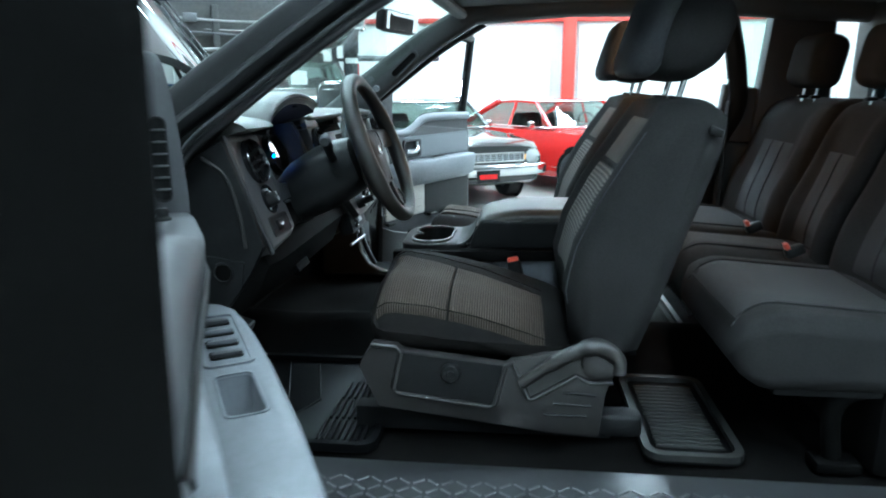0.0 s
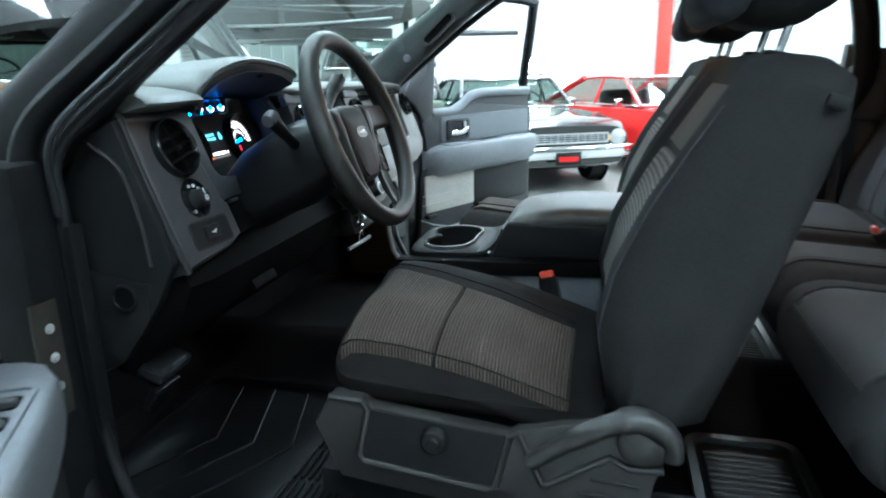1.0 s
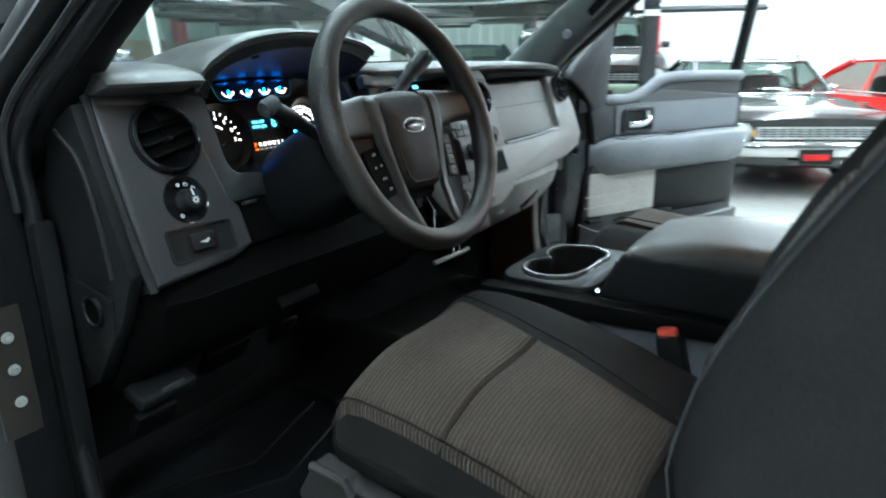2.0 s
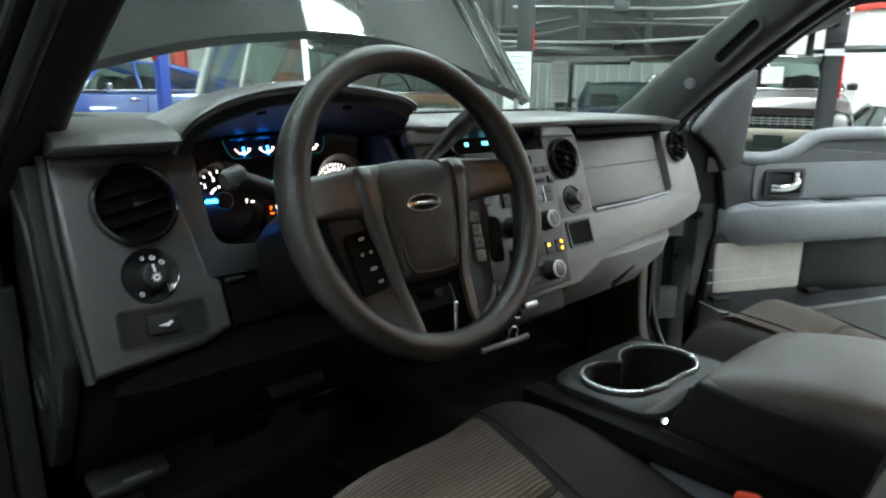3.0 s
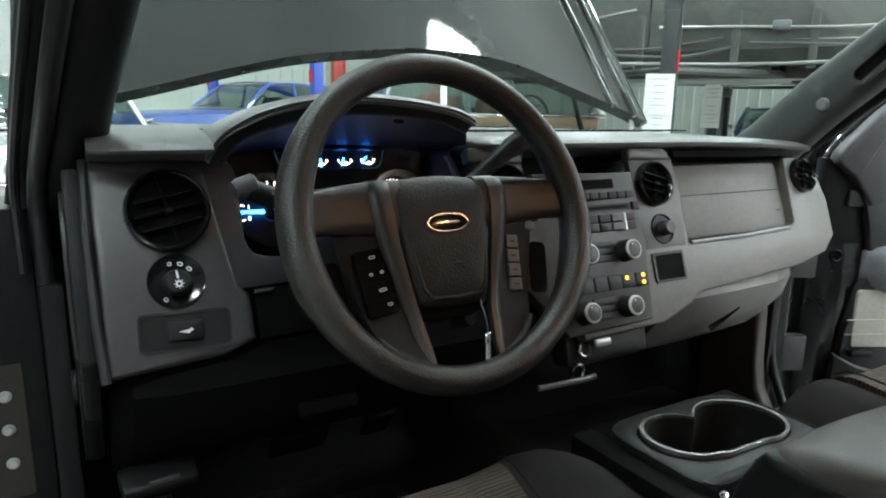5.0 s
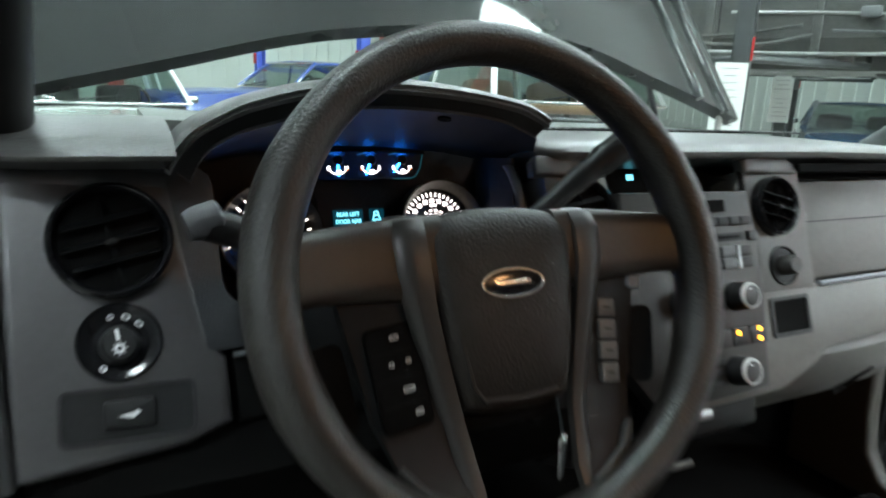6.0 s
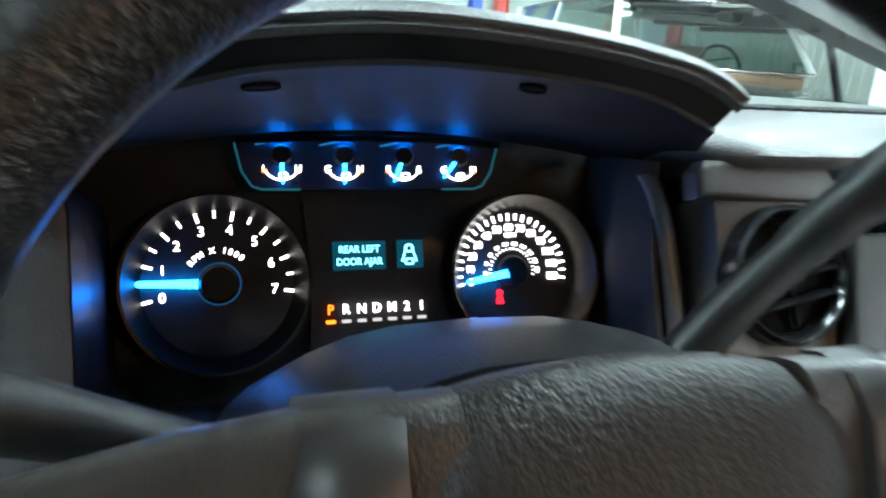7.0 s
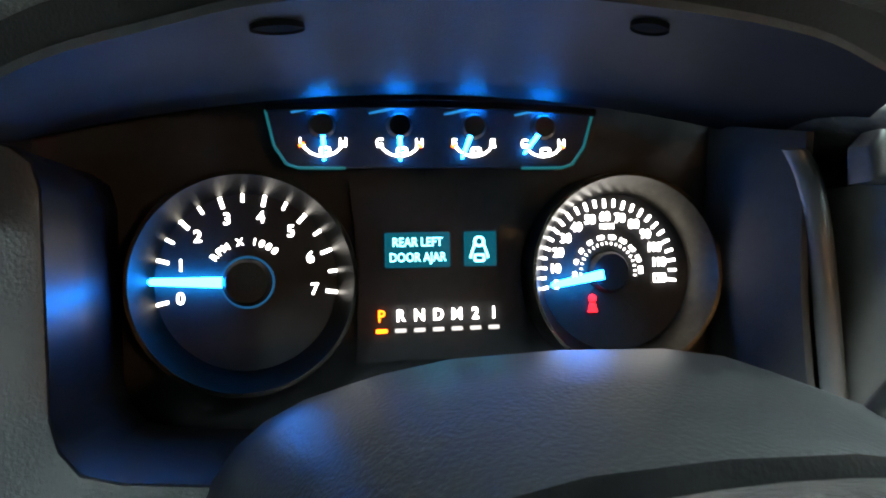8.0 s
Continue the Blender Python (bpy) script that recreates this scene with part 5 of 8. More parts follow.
part("message_line", lettering("REAR LEFT", 0.0068, on(-0.0122, 0.0190, -0.0088), squash=0.86), "lit_cyan", screen_l)
part("message_line", lettering("DOOR AJAR", 0.0068, on(-0.0122, 0.0108, -0.0088), squash=0.83), "lit_cyan", screen_l)
screen_r = part("symbol_screen", slab(rrect(0.0135, 0.0315, 0.0055, 0.0245, 0.001), 0.001, 0, on(0, 0, -0.010)), "lit_screen", cluster, "lit teal door symbol screen")
o = rrect(-0.0032, 0.0032, 0.0015, 0.0075, 0.0028)
part("door_symbol", join(framed(o, [(x * 0.55, 0.0045 + (y - 0.0045) * 0.6) for x, y in o], 0, 0.0005), framed(rrect(-0.0032, 0.0032, -0.0068, -0.0022, 0.0014), rrect(-0.002, 0.002, -0.0056, -0.0034, 0.0008), 0, 0.0005),
                         slab([(-0.0032, 0.003), (-0.0022, 0.0025), (-0.0045, -0.0048), (-0.0056, -0.0043)], 0.0005), slab([(0.0032, 0.003), (0.0022, 0.0025), (0.0045, -0.0048), (0.0056, -0.0043)], 0.0005)), "lit_cyan", screen_r, m=on(0.0218, 0.0145, -0.0088))
for k, c in enumerate("PRNDM21"):
    part("gear_letter", lettering(c, 0.0090, on(-0.0325 + 0.01030 * k, -0.0205, -0.0095), squash=0.9), "lit_orange" if c == "P" else "lit_white", cluster, "lit orange letter" if c == "P" else "")
    # Underlines are thickened to take in the orange smear of light below P.
    part("gear_underline", rbox((0.0062, 0.0022, 0.001), 0.0004, 2), "lit_orange" if c == "P" else glow("dim_underline", (0.9, 0.85, 0.88), 0.35) if k == 1 else bpy.data.materials.get("dim_underline"), cluster, m=on(-0.0325 + 0.0103 * k, -0.0282, -0.0095))
part("mask_plate", slab([(-0.048, 0.052), (0.052, 0.052), (0.048, 0.03), (0.046, 0.0), (0.05, -0.045), (-0.046, -0.045), (-0.044, 0.0), (-0.046, 0.03)], 0.002, 0, on(0, 0, -0.0135)), "dial", cluster)
lens = part("cluster_lens", sheet(lambda u, v: CL @ Vector((-0.192 + 0.384 * u, -0.08 + 0.175 * v, 0.010 + 0.012 * math.sin(math.pi * u))), 10, 6, (0.001, 0, 0)), "lens", cluster, "clear plastic lens")
lens.visible_shadow = False

# ---- steering column and wheel ----
W = basis((-0.1475, -0.383, 1.407), (0, 1, 0), (-0.3617, 0, 0.9323))


column = thing("steering_column", "black steering column shroud with stalk, shift lever and key", "steering column", at=(-0.3, -0.383, 1.25))
def shroud(z, w, h, y0):
    return [W @ Vector((w * math.copysign(abs(math.cos(t)) ** 0.7, math.cos(t)), y0 + h * math.copysign(abs(math.sin(t)) ** 0.75, math.sin(t)), z)) for t in [2 * math.pi * k / 32 for k in range(32)]]


part("column_shroud", loft([shroud(-0.055, 0.055, 0.050, -0.012), shroud(-0.060, 0.085, 0.066, -0.012), shroud(-0.10, 0.098, 0.076, -0.014), shroud(-0.15, 0.112, 0.082, -0.018), shroud(-0.22, 0.125, 0.076, -0.026), shroud(-0.29, 0.13, 0.060, -0.05)]), "column_black", column, "satin black column shroud", sharp=60)
part("indicator_stalk", tube([W @ Vector(p) for p in ((-0.09, 0.018, -0.10), (-0.13, 0.036, -0.09), (-0.165, 0.050, -0.078), (-0.205, 0.063, -0.066))], [0.010, 0.0095, 0.012, 0.0125], 12), "black", column, "black indicator stalk")
part("stalk_end", lathe([(0, 0.012), (0.010, 0.011), (0.0125, 0.004), (0.0125, -0.012), (0.010, -0.014)], 20, W @ pose(-0.209, 0.064, -0.065, 0, -90, 18)), "door_dark", column)
part("shift_lever", tube(spline([(-0.238, -0.350, 1.388), (-0.255, -0.305, 1.420), (-0.270, -0.250, 1.452), (-0.277, -0.205, 1.478), (-0.280, -0.165, 1.500)], 4), [0.0105] * 9 + [0.0125] * 3 + [0.0155] * 3 + [0.0165] * 2, 14), "satin_lever", column, "black column shift lever")
part("lever_button", rbox((0.006, 0.016, 0.022), 0.0025, 3), "satin_black", column, "small button on the lever", m=pose(-0.268, -0.170, 1.503, 0, 0, 20))
key = part("ignition_lock", lathe([(0, 0.010), (0.012, 0.010), (0.015, 0.006), (0.016, 0)], 24, basis((-0.215, -0.300, 1.285), (0, 1, 0), (-0.2, 0.5, 0.84))), "black", column)
part("key", join(rbox((0.004, 0.014, 0.013), 0.0015, 3), box(-0.0012, 0.0012, -0.0042, 0.0042, -0.034, -0.004)), "badge_chrome", key, "metal key hanging from the lock", m=pose(-0.161, -0.314, 1.250, 4, 0, 30))
part("key_ring", tube([(-0.205, -0.300, 1.288), (-0.185, -0.306, 1.277), (-0.170, -0.311, 1.264), (-0.161, -0.314, 1.254)], 0.0014, 6), "black_steel", key)
part("lock_barrel", lathe([(0, 0.006), (0.008, 0.006), (0.0095, 0.003), (0.0095, -0.03)], 20, basis((-0.185, -0.330, 1.270), (0, 1, 0), (-0.36, 0, 0.93))), "black", key)

wheel = thing("steering_wheel", "worn black leather four-spoke steering wheel with oval badge", "steering wheel", at=(-0.1475, -0.383, 1.407))
rim_pts = 96
rings = []
for k in range(rim_pts + 1):
    t = 2 * math.pi * k / rim_pts
    thick = 0.0165 + 0.0026 * math.exp(-((math.cos(t) ** 2 - 0.9) / 0.2) ** 2)
    ring = []
    for j in range(18):
        a = 2 * math.pi * j / 18
        rr = 0.1805 + thick * math.cos(a)
        ring.append(W @ Vector((rr * math.cos(t), rr * math.sin(t), 1.1 * thick * math.sin(a) + 0.002)))
    rings.append(ring)
rim = loft(rings, True, False)
bmesh.ops.remove_doubles(rim, verts=rim.verts, dist=1e-6)
rim_o = part("rim", rim, "leather", wheel, "worn black leather rim", sharp=80)
for t in (172, 8):
    a = radians(t)
    part("rim_seam", tube([W @ Vector(((0.1805 + 0.0168 * math.cos(b)) * math.cos(a), (0.1805 + 0.0168 * math.cos(b)) * math.sin(a), 0.0186 * math.sin(b) + 0.002)) for b in [k * 0.5236 for k in range(12)]], 0.0009, 6, closed=True), "void", rim_o)
# spokes, hub and trims
HUB = W @ pose(-0.001, 0, -0.031) @ Matrix.Diagonal((1, 1, 0.62, 1))


def hp(x, y, z=0.0, turn=0.0):
    return HUB @ pose(x, y, z, 0, 0, turn)


def soft(x, yc, hy, zc, hz, n=20):
    return [HUB @ Vector((x, yc + hy * math.copysign(abs(math.cos(t)) ** 0.55, math.cos(t)), zc + hz * math.copysign(abs(math.sin(t)) ** 0.6, math.sin(t)))) for t in [2 * math.pi * k / n for k in range(n)]]


for s in (-1, 1):
    part("spoke", loft([soft(s * x, yc, hy, zc, hz) for x, yc, hy, zc, hz in ((0.050, 0.022, 0.032, 0.014, 0.024), (0.085, 0.022, 0.031, 0.015, 0.022), (0.115, 0.022, 0.028, 0.018, 0.020), (0.145, 0.020, 0.0255, 0.028, 0.018), (0.174, 0.016, 0.024, 0.044, 0.017))]), "spoke_vinyl", wheel, "soft black vinyl spoke", sharp=70)
    # satin trim that runs down either side of the hub to the rim
    rows = []
    for y, x0, x1, z in ((0.0545, 0.064, 0.085, 0.017), (0.049, 0.064, 0.087, 0.034), (0.036, 0.065, 0.089, 0.043), (0.010, 0.064, 0.087, 0.044), (-0.02, 0.061, 0.080, 0.037), (-0.06, 0.054, 0.070, 0.030), (-0.10, 0.047, 0.061, 0.026), (-0.145, 0.041, 0.054, 0.036), (-0.168, 0.041, 0.052, 0.046)):
        rows.append([HUB @ Vector((s * x0, y, z - 0.012)), HUB @ Vector((s * x0, y, z)), HUB @ Vector((s * (x0 + x1) / 2, y, z + 0.0025)), HUB @ Vector((s * x1, y, z - 0.002)), HUB @ Vector((s * (x1 + 0.003), y, z - 0.012))])
    part("spoke_trim", loft(rows), "satin_trim", wheel, "satin dark trim strip", sharp=60)
    lower_sp = part("lower_spoke", loft([[HUB @ Vector(p) for p in r] for r in (
        [(s * 0.072, 0.000, 0.024), (s * 0.132, 0.000, 0.016), (s * 0.132, 0.000, -0.004), (s * 0.072, 0.000, 0.002)],
        [(s * 0.066, -0.088, 0.018), (s * 0.112, -0.090, 0.010), (s * 0.112, -0.090, -0.006), (s * 0.066, -0.088, 0.000)],
        [(s * 0.055, -0.125, 0.024), (s * 0.098, -0.128, 0.024), (s * 0.098, -0.128, 0.006), (s * 0.055, -0.125, 0.006)],
        [(s * 0.046, -0.164, 0.046), (s * 0.085, -0.154, 0.046), (s * 0.085, -0.154, 0.030), (s * 0.046, -0.164, 0.030)])]), "black", wheel, "black lower spoke with switches")
    part("spoke_edge", tube([HUB @ Vector(p) for p in ((s * 0.050, -0.160, 0.046), (s * 0.085, -0.140, 0.036), (s * 0.100, -0.122, 0.024))], 0.004, 8), "panel", lower_sp)
    lean = 7 if s < 0 else -5
    if s < 0:
        pod = part("switch_pod", slab(rrect(-0.0195, 0.0195, -0.037, 0.037, 0.006), 0.007, 0.0016, hp(-0.092, -0.060, 0.0155, lean), 3), "matt_black", lower_sp, "black switch pod with small marks")
        for dy in (-0.0185, 0.0, 0.0185):
            part("pod_groove", slab(rrect(-0.017, 0.017, -0.0005, 0.0005, 0.0004, 2), 0.0004, 0, hp(-0.092, -0.060, 0.0226, lean) @ pose(0, dy, 0)), "void", pod)
        for dx, dy, w in ((0.002, 0.028, 0.007), (-0.004, 0.010, 0.004), (0.009, 0.010, 0.004), (0.005, -0.009, 0.009), (0.009, -0.026, 0.006)):
            part("switch_mark", framed(rrect(-w / 2, w / 2, -0.0016, 0.0016, 0.0012, 2), rrect(-w / 2 + 0.0008, w / 2 - 0.0008, -0.0008, 0.0008, 0.0005, 2), 0, 0.0004, hp(-0.092, -0.060, 0.0226, lean) @ pose(dx, dy, 0)), "print", pod)
    else:
        for k in range(4):
            b = part("switch_button", slab(rrect(-0.0085, 0.0085, -0.0078, 0.0078, 0.002), 0.008, 0.0016, hp(0.094 - 0.0015 * k, -0.030 - 0.0175 * k, 0.0165, lean)), "vent_panel", lower_sp, "grey switch button")
            part("switch_mark", slab(rrect(-0.0035, 0.0035, -0.0008, 0.0008, 0.0006, 2), 0.0004, 0, hp(0.094 - 0.0015 * k, -0.030 - 0.0175 * k, 0.0246, lean)), "black", b)
        part("hold_switch", slab(rrect(-0.006, 0.006, -0.005, 0.005, 0.002), 0.010, 0.0018, hp(0.128, -0.012, 0.012, -10)), "door_grey", lower_sp, "pale switch by the rim")
    # Dark sheet stands in for the shaded gap beside the spoke.
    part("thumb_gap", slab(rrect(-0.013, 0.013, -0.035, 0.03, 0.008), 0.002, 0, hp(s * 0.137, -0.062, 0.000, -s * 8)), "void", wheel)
# Block added to darken the open, shaded gap below the hub.
part("hub_lower_cover", slab([(-0.046, -0.080), (0.046, -0.080), (0.043, -0.104), (0.030, -0.110), (-0.030, -0.110), (-0.043, -0.104)], 0.014, 0.004, hp(0, 0, -0.014)), "matt_black", wheel, "black block for the shaded opening below the hub")
hub_pts = [(-0.060, 0.044), (-0.045, 0.054), (0.0, 0.058), (0.045, 0.054), (0.060, 0.044), (0.062, 0.020), (0.057, -0.03), (0.050, -0.075), (0.040, -0.094), (0.0, -0.098), (-0.040, -0.094), (-0.050, -0.075), (-0.057, -0.03), (-0.062, 0.020)]
dense = []
for k in range(len(hub_pts)):
    a_, b_, c_, d_ = [Vector(hub_pts[(k + o) % len(hub_pts)]) for o in (-1, 0, 1, 2)]
    for t in (0, 0.25, 0.5, 0.75):
        dense.append(0.5 * ((2 * b_) + (c_ - a_) * t + (2 * a_ - 5 * b_ + 4 * c_ - d_) * t * t + (3 * b_ - a_ - 3 * c_ + d_) * t ** 3))
hub_rings = []
for sc, z in ((0.96, -0.02), (1.0, 0.012), (0.995, 0.024), (0.97, 0.033), (0.92, 0.0395), (0.82, 0.0440), (0.6, 0.0475), (0.3, 0.0490), (0.04, 0.0492)):
    hub_rings.append([HUB @ Vector((q.x * sc, -0.018 + (q.y + 0.018) * sc, z - (0.13 * max(0.0, -q.y * sc - 0.02) + 1.6 * max(0.0, q.y * sc - 0.025) ** 1.5 if z > 0 else 0))) for q in dense])
part("airbag_cover", loft(hub_rings), "hub", wheel, "soft black vinyl airbag cover", sharp=70)
part("cover_crease", tube([HUB @ Vector((x, y, 0.0452 - 0.25 * max(0, abs(x) - 0.03) - 0.13 * max(0, -y - 0.02))) for x, y in ((-0.050, 0.015), (-0.046, -0.04), (-0.040, -0.075), (-0.032, -0.086), (0.0, -0.088), (0.032, -0.086), (0.040, -0.075), (0.046, -0.04), (0.052, 0.015))], 0.0022, 8), "hub", wheel)
badge = part("badge", slab([(0.0262 * math.cos(t), 0.0104 * math.sin(t)) for t in [2 * math.pi * k / 48 for k in range(48)]], 0.004, 0.0012, hp(-0.001, -0.003, 0.0465)), "black_gloss", wheel, "plain oval badge, dark with chrome rim")
part("badge_rim", tube([HUB @ Vector((-0.001 + 0.0262 * math.cos(t), -0.003 + 0.0104 * math.sin(t), 0.0502)) for t in [2 * math.pi * k / 48 for k in range(48)]], 0.0012, 8, closed=True), "badge_chrome", badge)
part("badge_bar", rbox((0.030, 0.0042, 0.0014), 0.0009, 3), "badge_chrome", badge, m=hp(-0.001, -0.003, 0.0504))

# ---- front seats ----


def front_seat(name, side, label, aft=0.0):
    """A front seat centred at side * 0.385; the outer side is away from the middle of the cab."""
    yc = side * 0.385
    seat = thing(name, label, "car seat", "front seats", at=(0.15, yc, FLOOR))

    def crown(c):
        """Height added over the flat cushion: the outer side slopes off, the inner side is a bolster."""
        o = side * c
        if o > 0:
            return -0.058 * max(0.0, (o - 0.38) / 0.62) ** 1.8
        return 0.020 * math.exp(-((o + 0.40) / 0.22) ** 2) - 0.050 * max(0.0, (-o - 0.55) / 0.45) ** 1.5

    def dip(x):
        """Fall of the cushion towards the backrest."""
        return 0.055 * max(0.0, (x + 0.01) / 0.30) ** 1.3

    def cushion(p, c):
        x, y, z = p
        if c.z > -0.3:
            z += (crown(c.y) - 0.012 * (1 - c.y ** 2) * (1 - c.x ** 2)) * min(1.0, c.z + 0.3)
            z += 0.012 * max(0, -c.x - 0.3)
            z -= 0.02 * max(0, c.x) + dip(x + 0.115) * min(1.0, max(0.0, c.z + 0.3))
        x += 0.018 * (1 - c.y ** 2) * (-1 if c.x < 0 else 0)
        return Vector((x, y, z))

    part("cushion", rbox((0.49, 0.53, 0.13), 0.05, 12, 0.012, cushion), "cloth_sleeve", seat, "black cloth cushion", m=pose(0.115, yc, 1.015, 0, 1.5, 0), sharp=80)

    def insert(x0, x1):
        def fn(u, v):
            x = x0 + (x1 - x0) * u
            c = side * (0.88 - (1.10 - 0.50 * (x + 0.12)) * v)
            cx = (x - 0.115) / 0.245
            edge = min(1.0, 6 * min(u, 1 - u), 6 * min(v, 1 - v))
            z = 1.094 + crown(c) - 0.010 * (1 - c * c) * (1 - cx * cx) + 0.012 * max(0, -cx - 0.3) - 0.02 * max(0, cx) + 0.006 * edge ** 0.5 - 0.026 * (x - 0.115) - dip(x)
            for gap in (x + 0.130, 0.265 * (1 - abs(c))):
                if gap < 0.05:
                    z -= 0.05 - math.sqrt(max(0.0, 0.0025 - (0.05 - gap) ** 2))
            return (x, yc + 0.265 * c, z)
        return sheet(fn, 24, 20, (0, 0, -0.03))

    part("seat_insert", insert(-0.122, 0.045), "rib_x", seat, "ribbed brown-grey cloth panel", sharp=80)
    part("seat_insert", insert(0.051, 0.275), "rib_x", seat, "ribbed brown-grey cloth panel", sharp=80)

    def seam_at(x, o):
        gap = x + 0.130
        drop = 0.05 - math.sqrt(max(0.0, 0.0025 - (0.05 - gap) ** 2)) if gap < 0.05 else 0.0
        return (x, yc + 0.265 * side * o, 1.101 + crown(side * o) - 0.026 * (x - 0.115) - dip(x) - drop - 0.02 * max(0, (x - 0.115) / 0.245) + 0.012 * max(0, -(x - 0.115) / 0.245 - 0.3))

    for o, slope in ((0.885, 0.0), (-0.23, 0.50)):
        part("cushion_piping", tube([seam_at(-0.118 + 0.0197 * k, o + slope * 0.0197 * k) for k in range(21)], 0.0016, 6), "cloth_sleeve", seat, "sewn seam")

    # backrest: outline of its side, lofted across with bolsters
    front = [(0.335, 0.975), (0.312, 1.12), (0.335, 1.22), (0.382, 1.32), (0.43, 1.40), (0.478, 1.475), (0.508, 1.512)]
    back = [(0.560, 1.520), (0.618, 1.512), (0.646, 1.490), (0.643, 1.43), (0.610, 1.33), (0.570, 1.21), (0.530, 1.08), (0.490, 0.965), (0.42, 0.945)]
    rings = []
    for k in range(41):
        c = math.sin(math.pi / 2 * (-1 + 2 * k / 40))
        e = abs(c)
        dish = 0.022 * max(0.0, 1 - (e / 0.68) ** 4)
        edge = max(0.0, (e - 0.72) / 0.28)
        shrink = 1 - 0.62 * (1 - math.sqrt(max(0.0, 1 - edge ** 2)))
        mid = Vector((0.46, 1.25))
        ring = []
        for i, (x, z) in enumerate(front + back):
            taper = 1 - 0.10 * max(0, (z - 1.25) / 0.27)
            f = i < len(front)
            q = Vector((x + (dish if f and 0 < i < 6 else dish * 0.6 if f else 0.012 * (1 - e)), z + (0.018 * (1 - e ** 2) if z > 1.48 else 0)))
            axis_x = 0.40 + (z - 1.0) * 0.36
            qx = axis_x + (q.x - axis_x) * shrink
            qz = q.y - (0.03 * edge ** 2 if z > 1.45 else -0.02 * edge ** 2 if z < 1.05 else 0)
            ring.append((qx, yc + c * 0.258 * taper, qz))
        rings.append(ring)
    part("backrest", loft(rings), "cloth", seat, "black cloth backrest", sharp=75)

    def panel(u, v):
        z = 1.09 + 0.285 * v
        c = (-0.60 + 1.2 * u) * (1 - 0.12 * v)
        fx = np.interp(z, [q[1] for q in front], [q[0] for q in front])
        dish = 0.022 * max(0.0, 1 - (abs(c) / 0.68) ** 4)
        edge = min(1.0, 7 * min(u, 1 - u), 7 * min(v, 1 - v))
        return (fx + dish - 0.014 * edge ** 0.5 + 0.004, yc + 0.245 * c, z)

    part("back_insert", sheet(panel, 20, 16, (0.02, 0, 0)), "rib_z", seat, "ribbed grey cloth back panel", sharp=80)
    part("back_upper_insert", sheet(lambda u, v: (np.interp(1.385 + 0.10 * v, [q[1] for q in front], [q[0] for q in front]) + 0.020 - 0.008 * min(1, 7 * min(u, 1 - u)), yc + 0.245 * (-0.52 + 1.04 * u) * (1 - 0.1 * v), 1.385 + 0.10 * v), 14, 10, (0.02, 0, 0)), "cloth_brown", seat, sharp=80)
    # stitched seam on the outer bolster
    s_out = side * 0.232
    part("bolster_seam", tube([(np.interp(z, [q[1] for q in front], [q[0] for q in front]) + 0.004, yc + s_out * (1 - 0.1 * max(0, (z - 1.25) / 0.27)), z) for z in [1.08 + 0.032 * k for k in range(13)]], 0.0016, 6), "cloth_grey", seat)
    part("fold_tab", rbox((0.03, 0.012, 0.018), 0.004, 3), "black", seat, "small black pull tab", m=pose(0.61, yc + side * 0.245, 1.468, 0, 20, 0))
    # head restraint on two chrome posts
    for s in (-1, 1):
        part("headrest_post", tube([(0.560, yc + s * 0.075, 1.50), (0.575, yc + s * 0.075, 1.56), (0.590, yc + s * 0.075, 1.62)], 0.0065, 10), "chrome", seat)
        part("post_collar", rbox((0.035, 0.04, 0.012), 0.005, 3), "black", seat, m=pose(0.561, yc + s * 0.075, 1.532, 0, 8, 0))

    def rest(p, c):
        x, y, z = p
        x -= 0.018 * (1 - c.y ** 2) * (1 if c.x < 0 else 0.3)
        x += 0.020 * c.z
        return Vector((x * (1 - 0.12 * abs(c.z) ** 3), y * (1 - 0.08 * c.z), z))

    part("headrest", rbox((0.190, 0.290, 0.215), 0.088, 12, 0.0, rest), "cloth", seat, "black cloth headrest", m=pose(0.585, yc, 1.675, 0, 6, 0), sharp=80)
    part("headrest_band", rbox((0.07, 0.270, 0.20), 0.034, 8, 0.0, rest), "cloth_grey", seat, "grey headrest front", m=pose(0.505, yc, 1.675, 0, 6, 0), sharp=80)
    # plastic side shield with recess, lumbar knob and recliner lever
    yo = yc + side * 0.285
    outer = [(-0.156, 0.930), (-0.123, 0.988), (-0.065, 0.985), (-0.055, 0.972), (0.185, 0.945), (0.20, 0.956), (0.27, 0.975), (0.42, 0.995), (0.435, 0.95), (0.412, 0.885), (0.400, 0.775), (0.30, 0.780), (-0.112, 0.830)]
    shield = part("side_shield", prism(outer, "y", yo - side * 0.035, yo - side * 0.002, 0.006), "seat_plastic", seat, "scuffed dark plastic side shield")
    part("shield_rim", tube([(x, yo, z) for x, z in ((-0.123, 0.985), (-0.065, 0.982), (-0.055, 0.968), (-0.074, 0.880), (-0.066, 0.868), (0.150, 0.842), (0.163, 0.850), (0.186, 0.945), (0.20, 0.954), (0.214, 0.925), (0.238, 0.868), (0.25, 0.868), (0.345, 0.928), (0.372, 0.912), (0.425, 0.915))], 0.0065, 8), "seat_plastic", shield)
    part("recess_floor", slab([(-0.055, 0.968), (-0.074, 0.874), (0.155, 0.848), (0.184, 0.945)], 0.003, 0, Matrix(((1, 0, 0, 0), (0, 0, -1, yo - side * 0.002), (0, 1, 0, 0), (0, 0, 0, 1)))), "black", shield)
    for k in range(3):
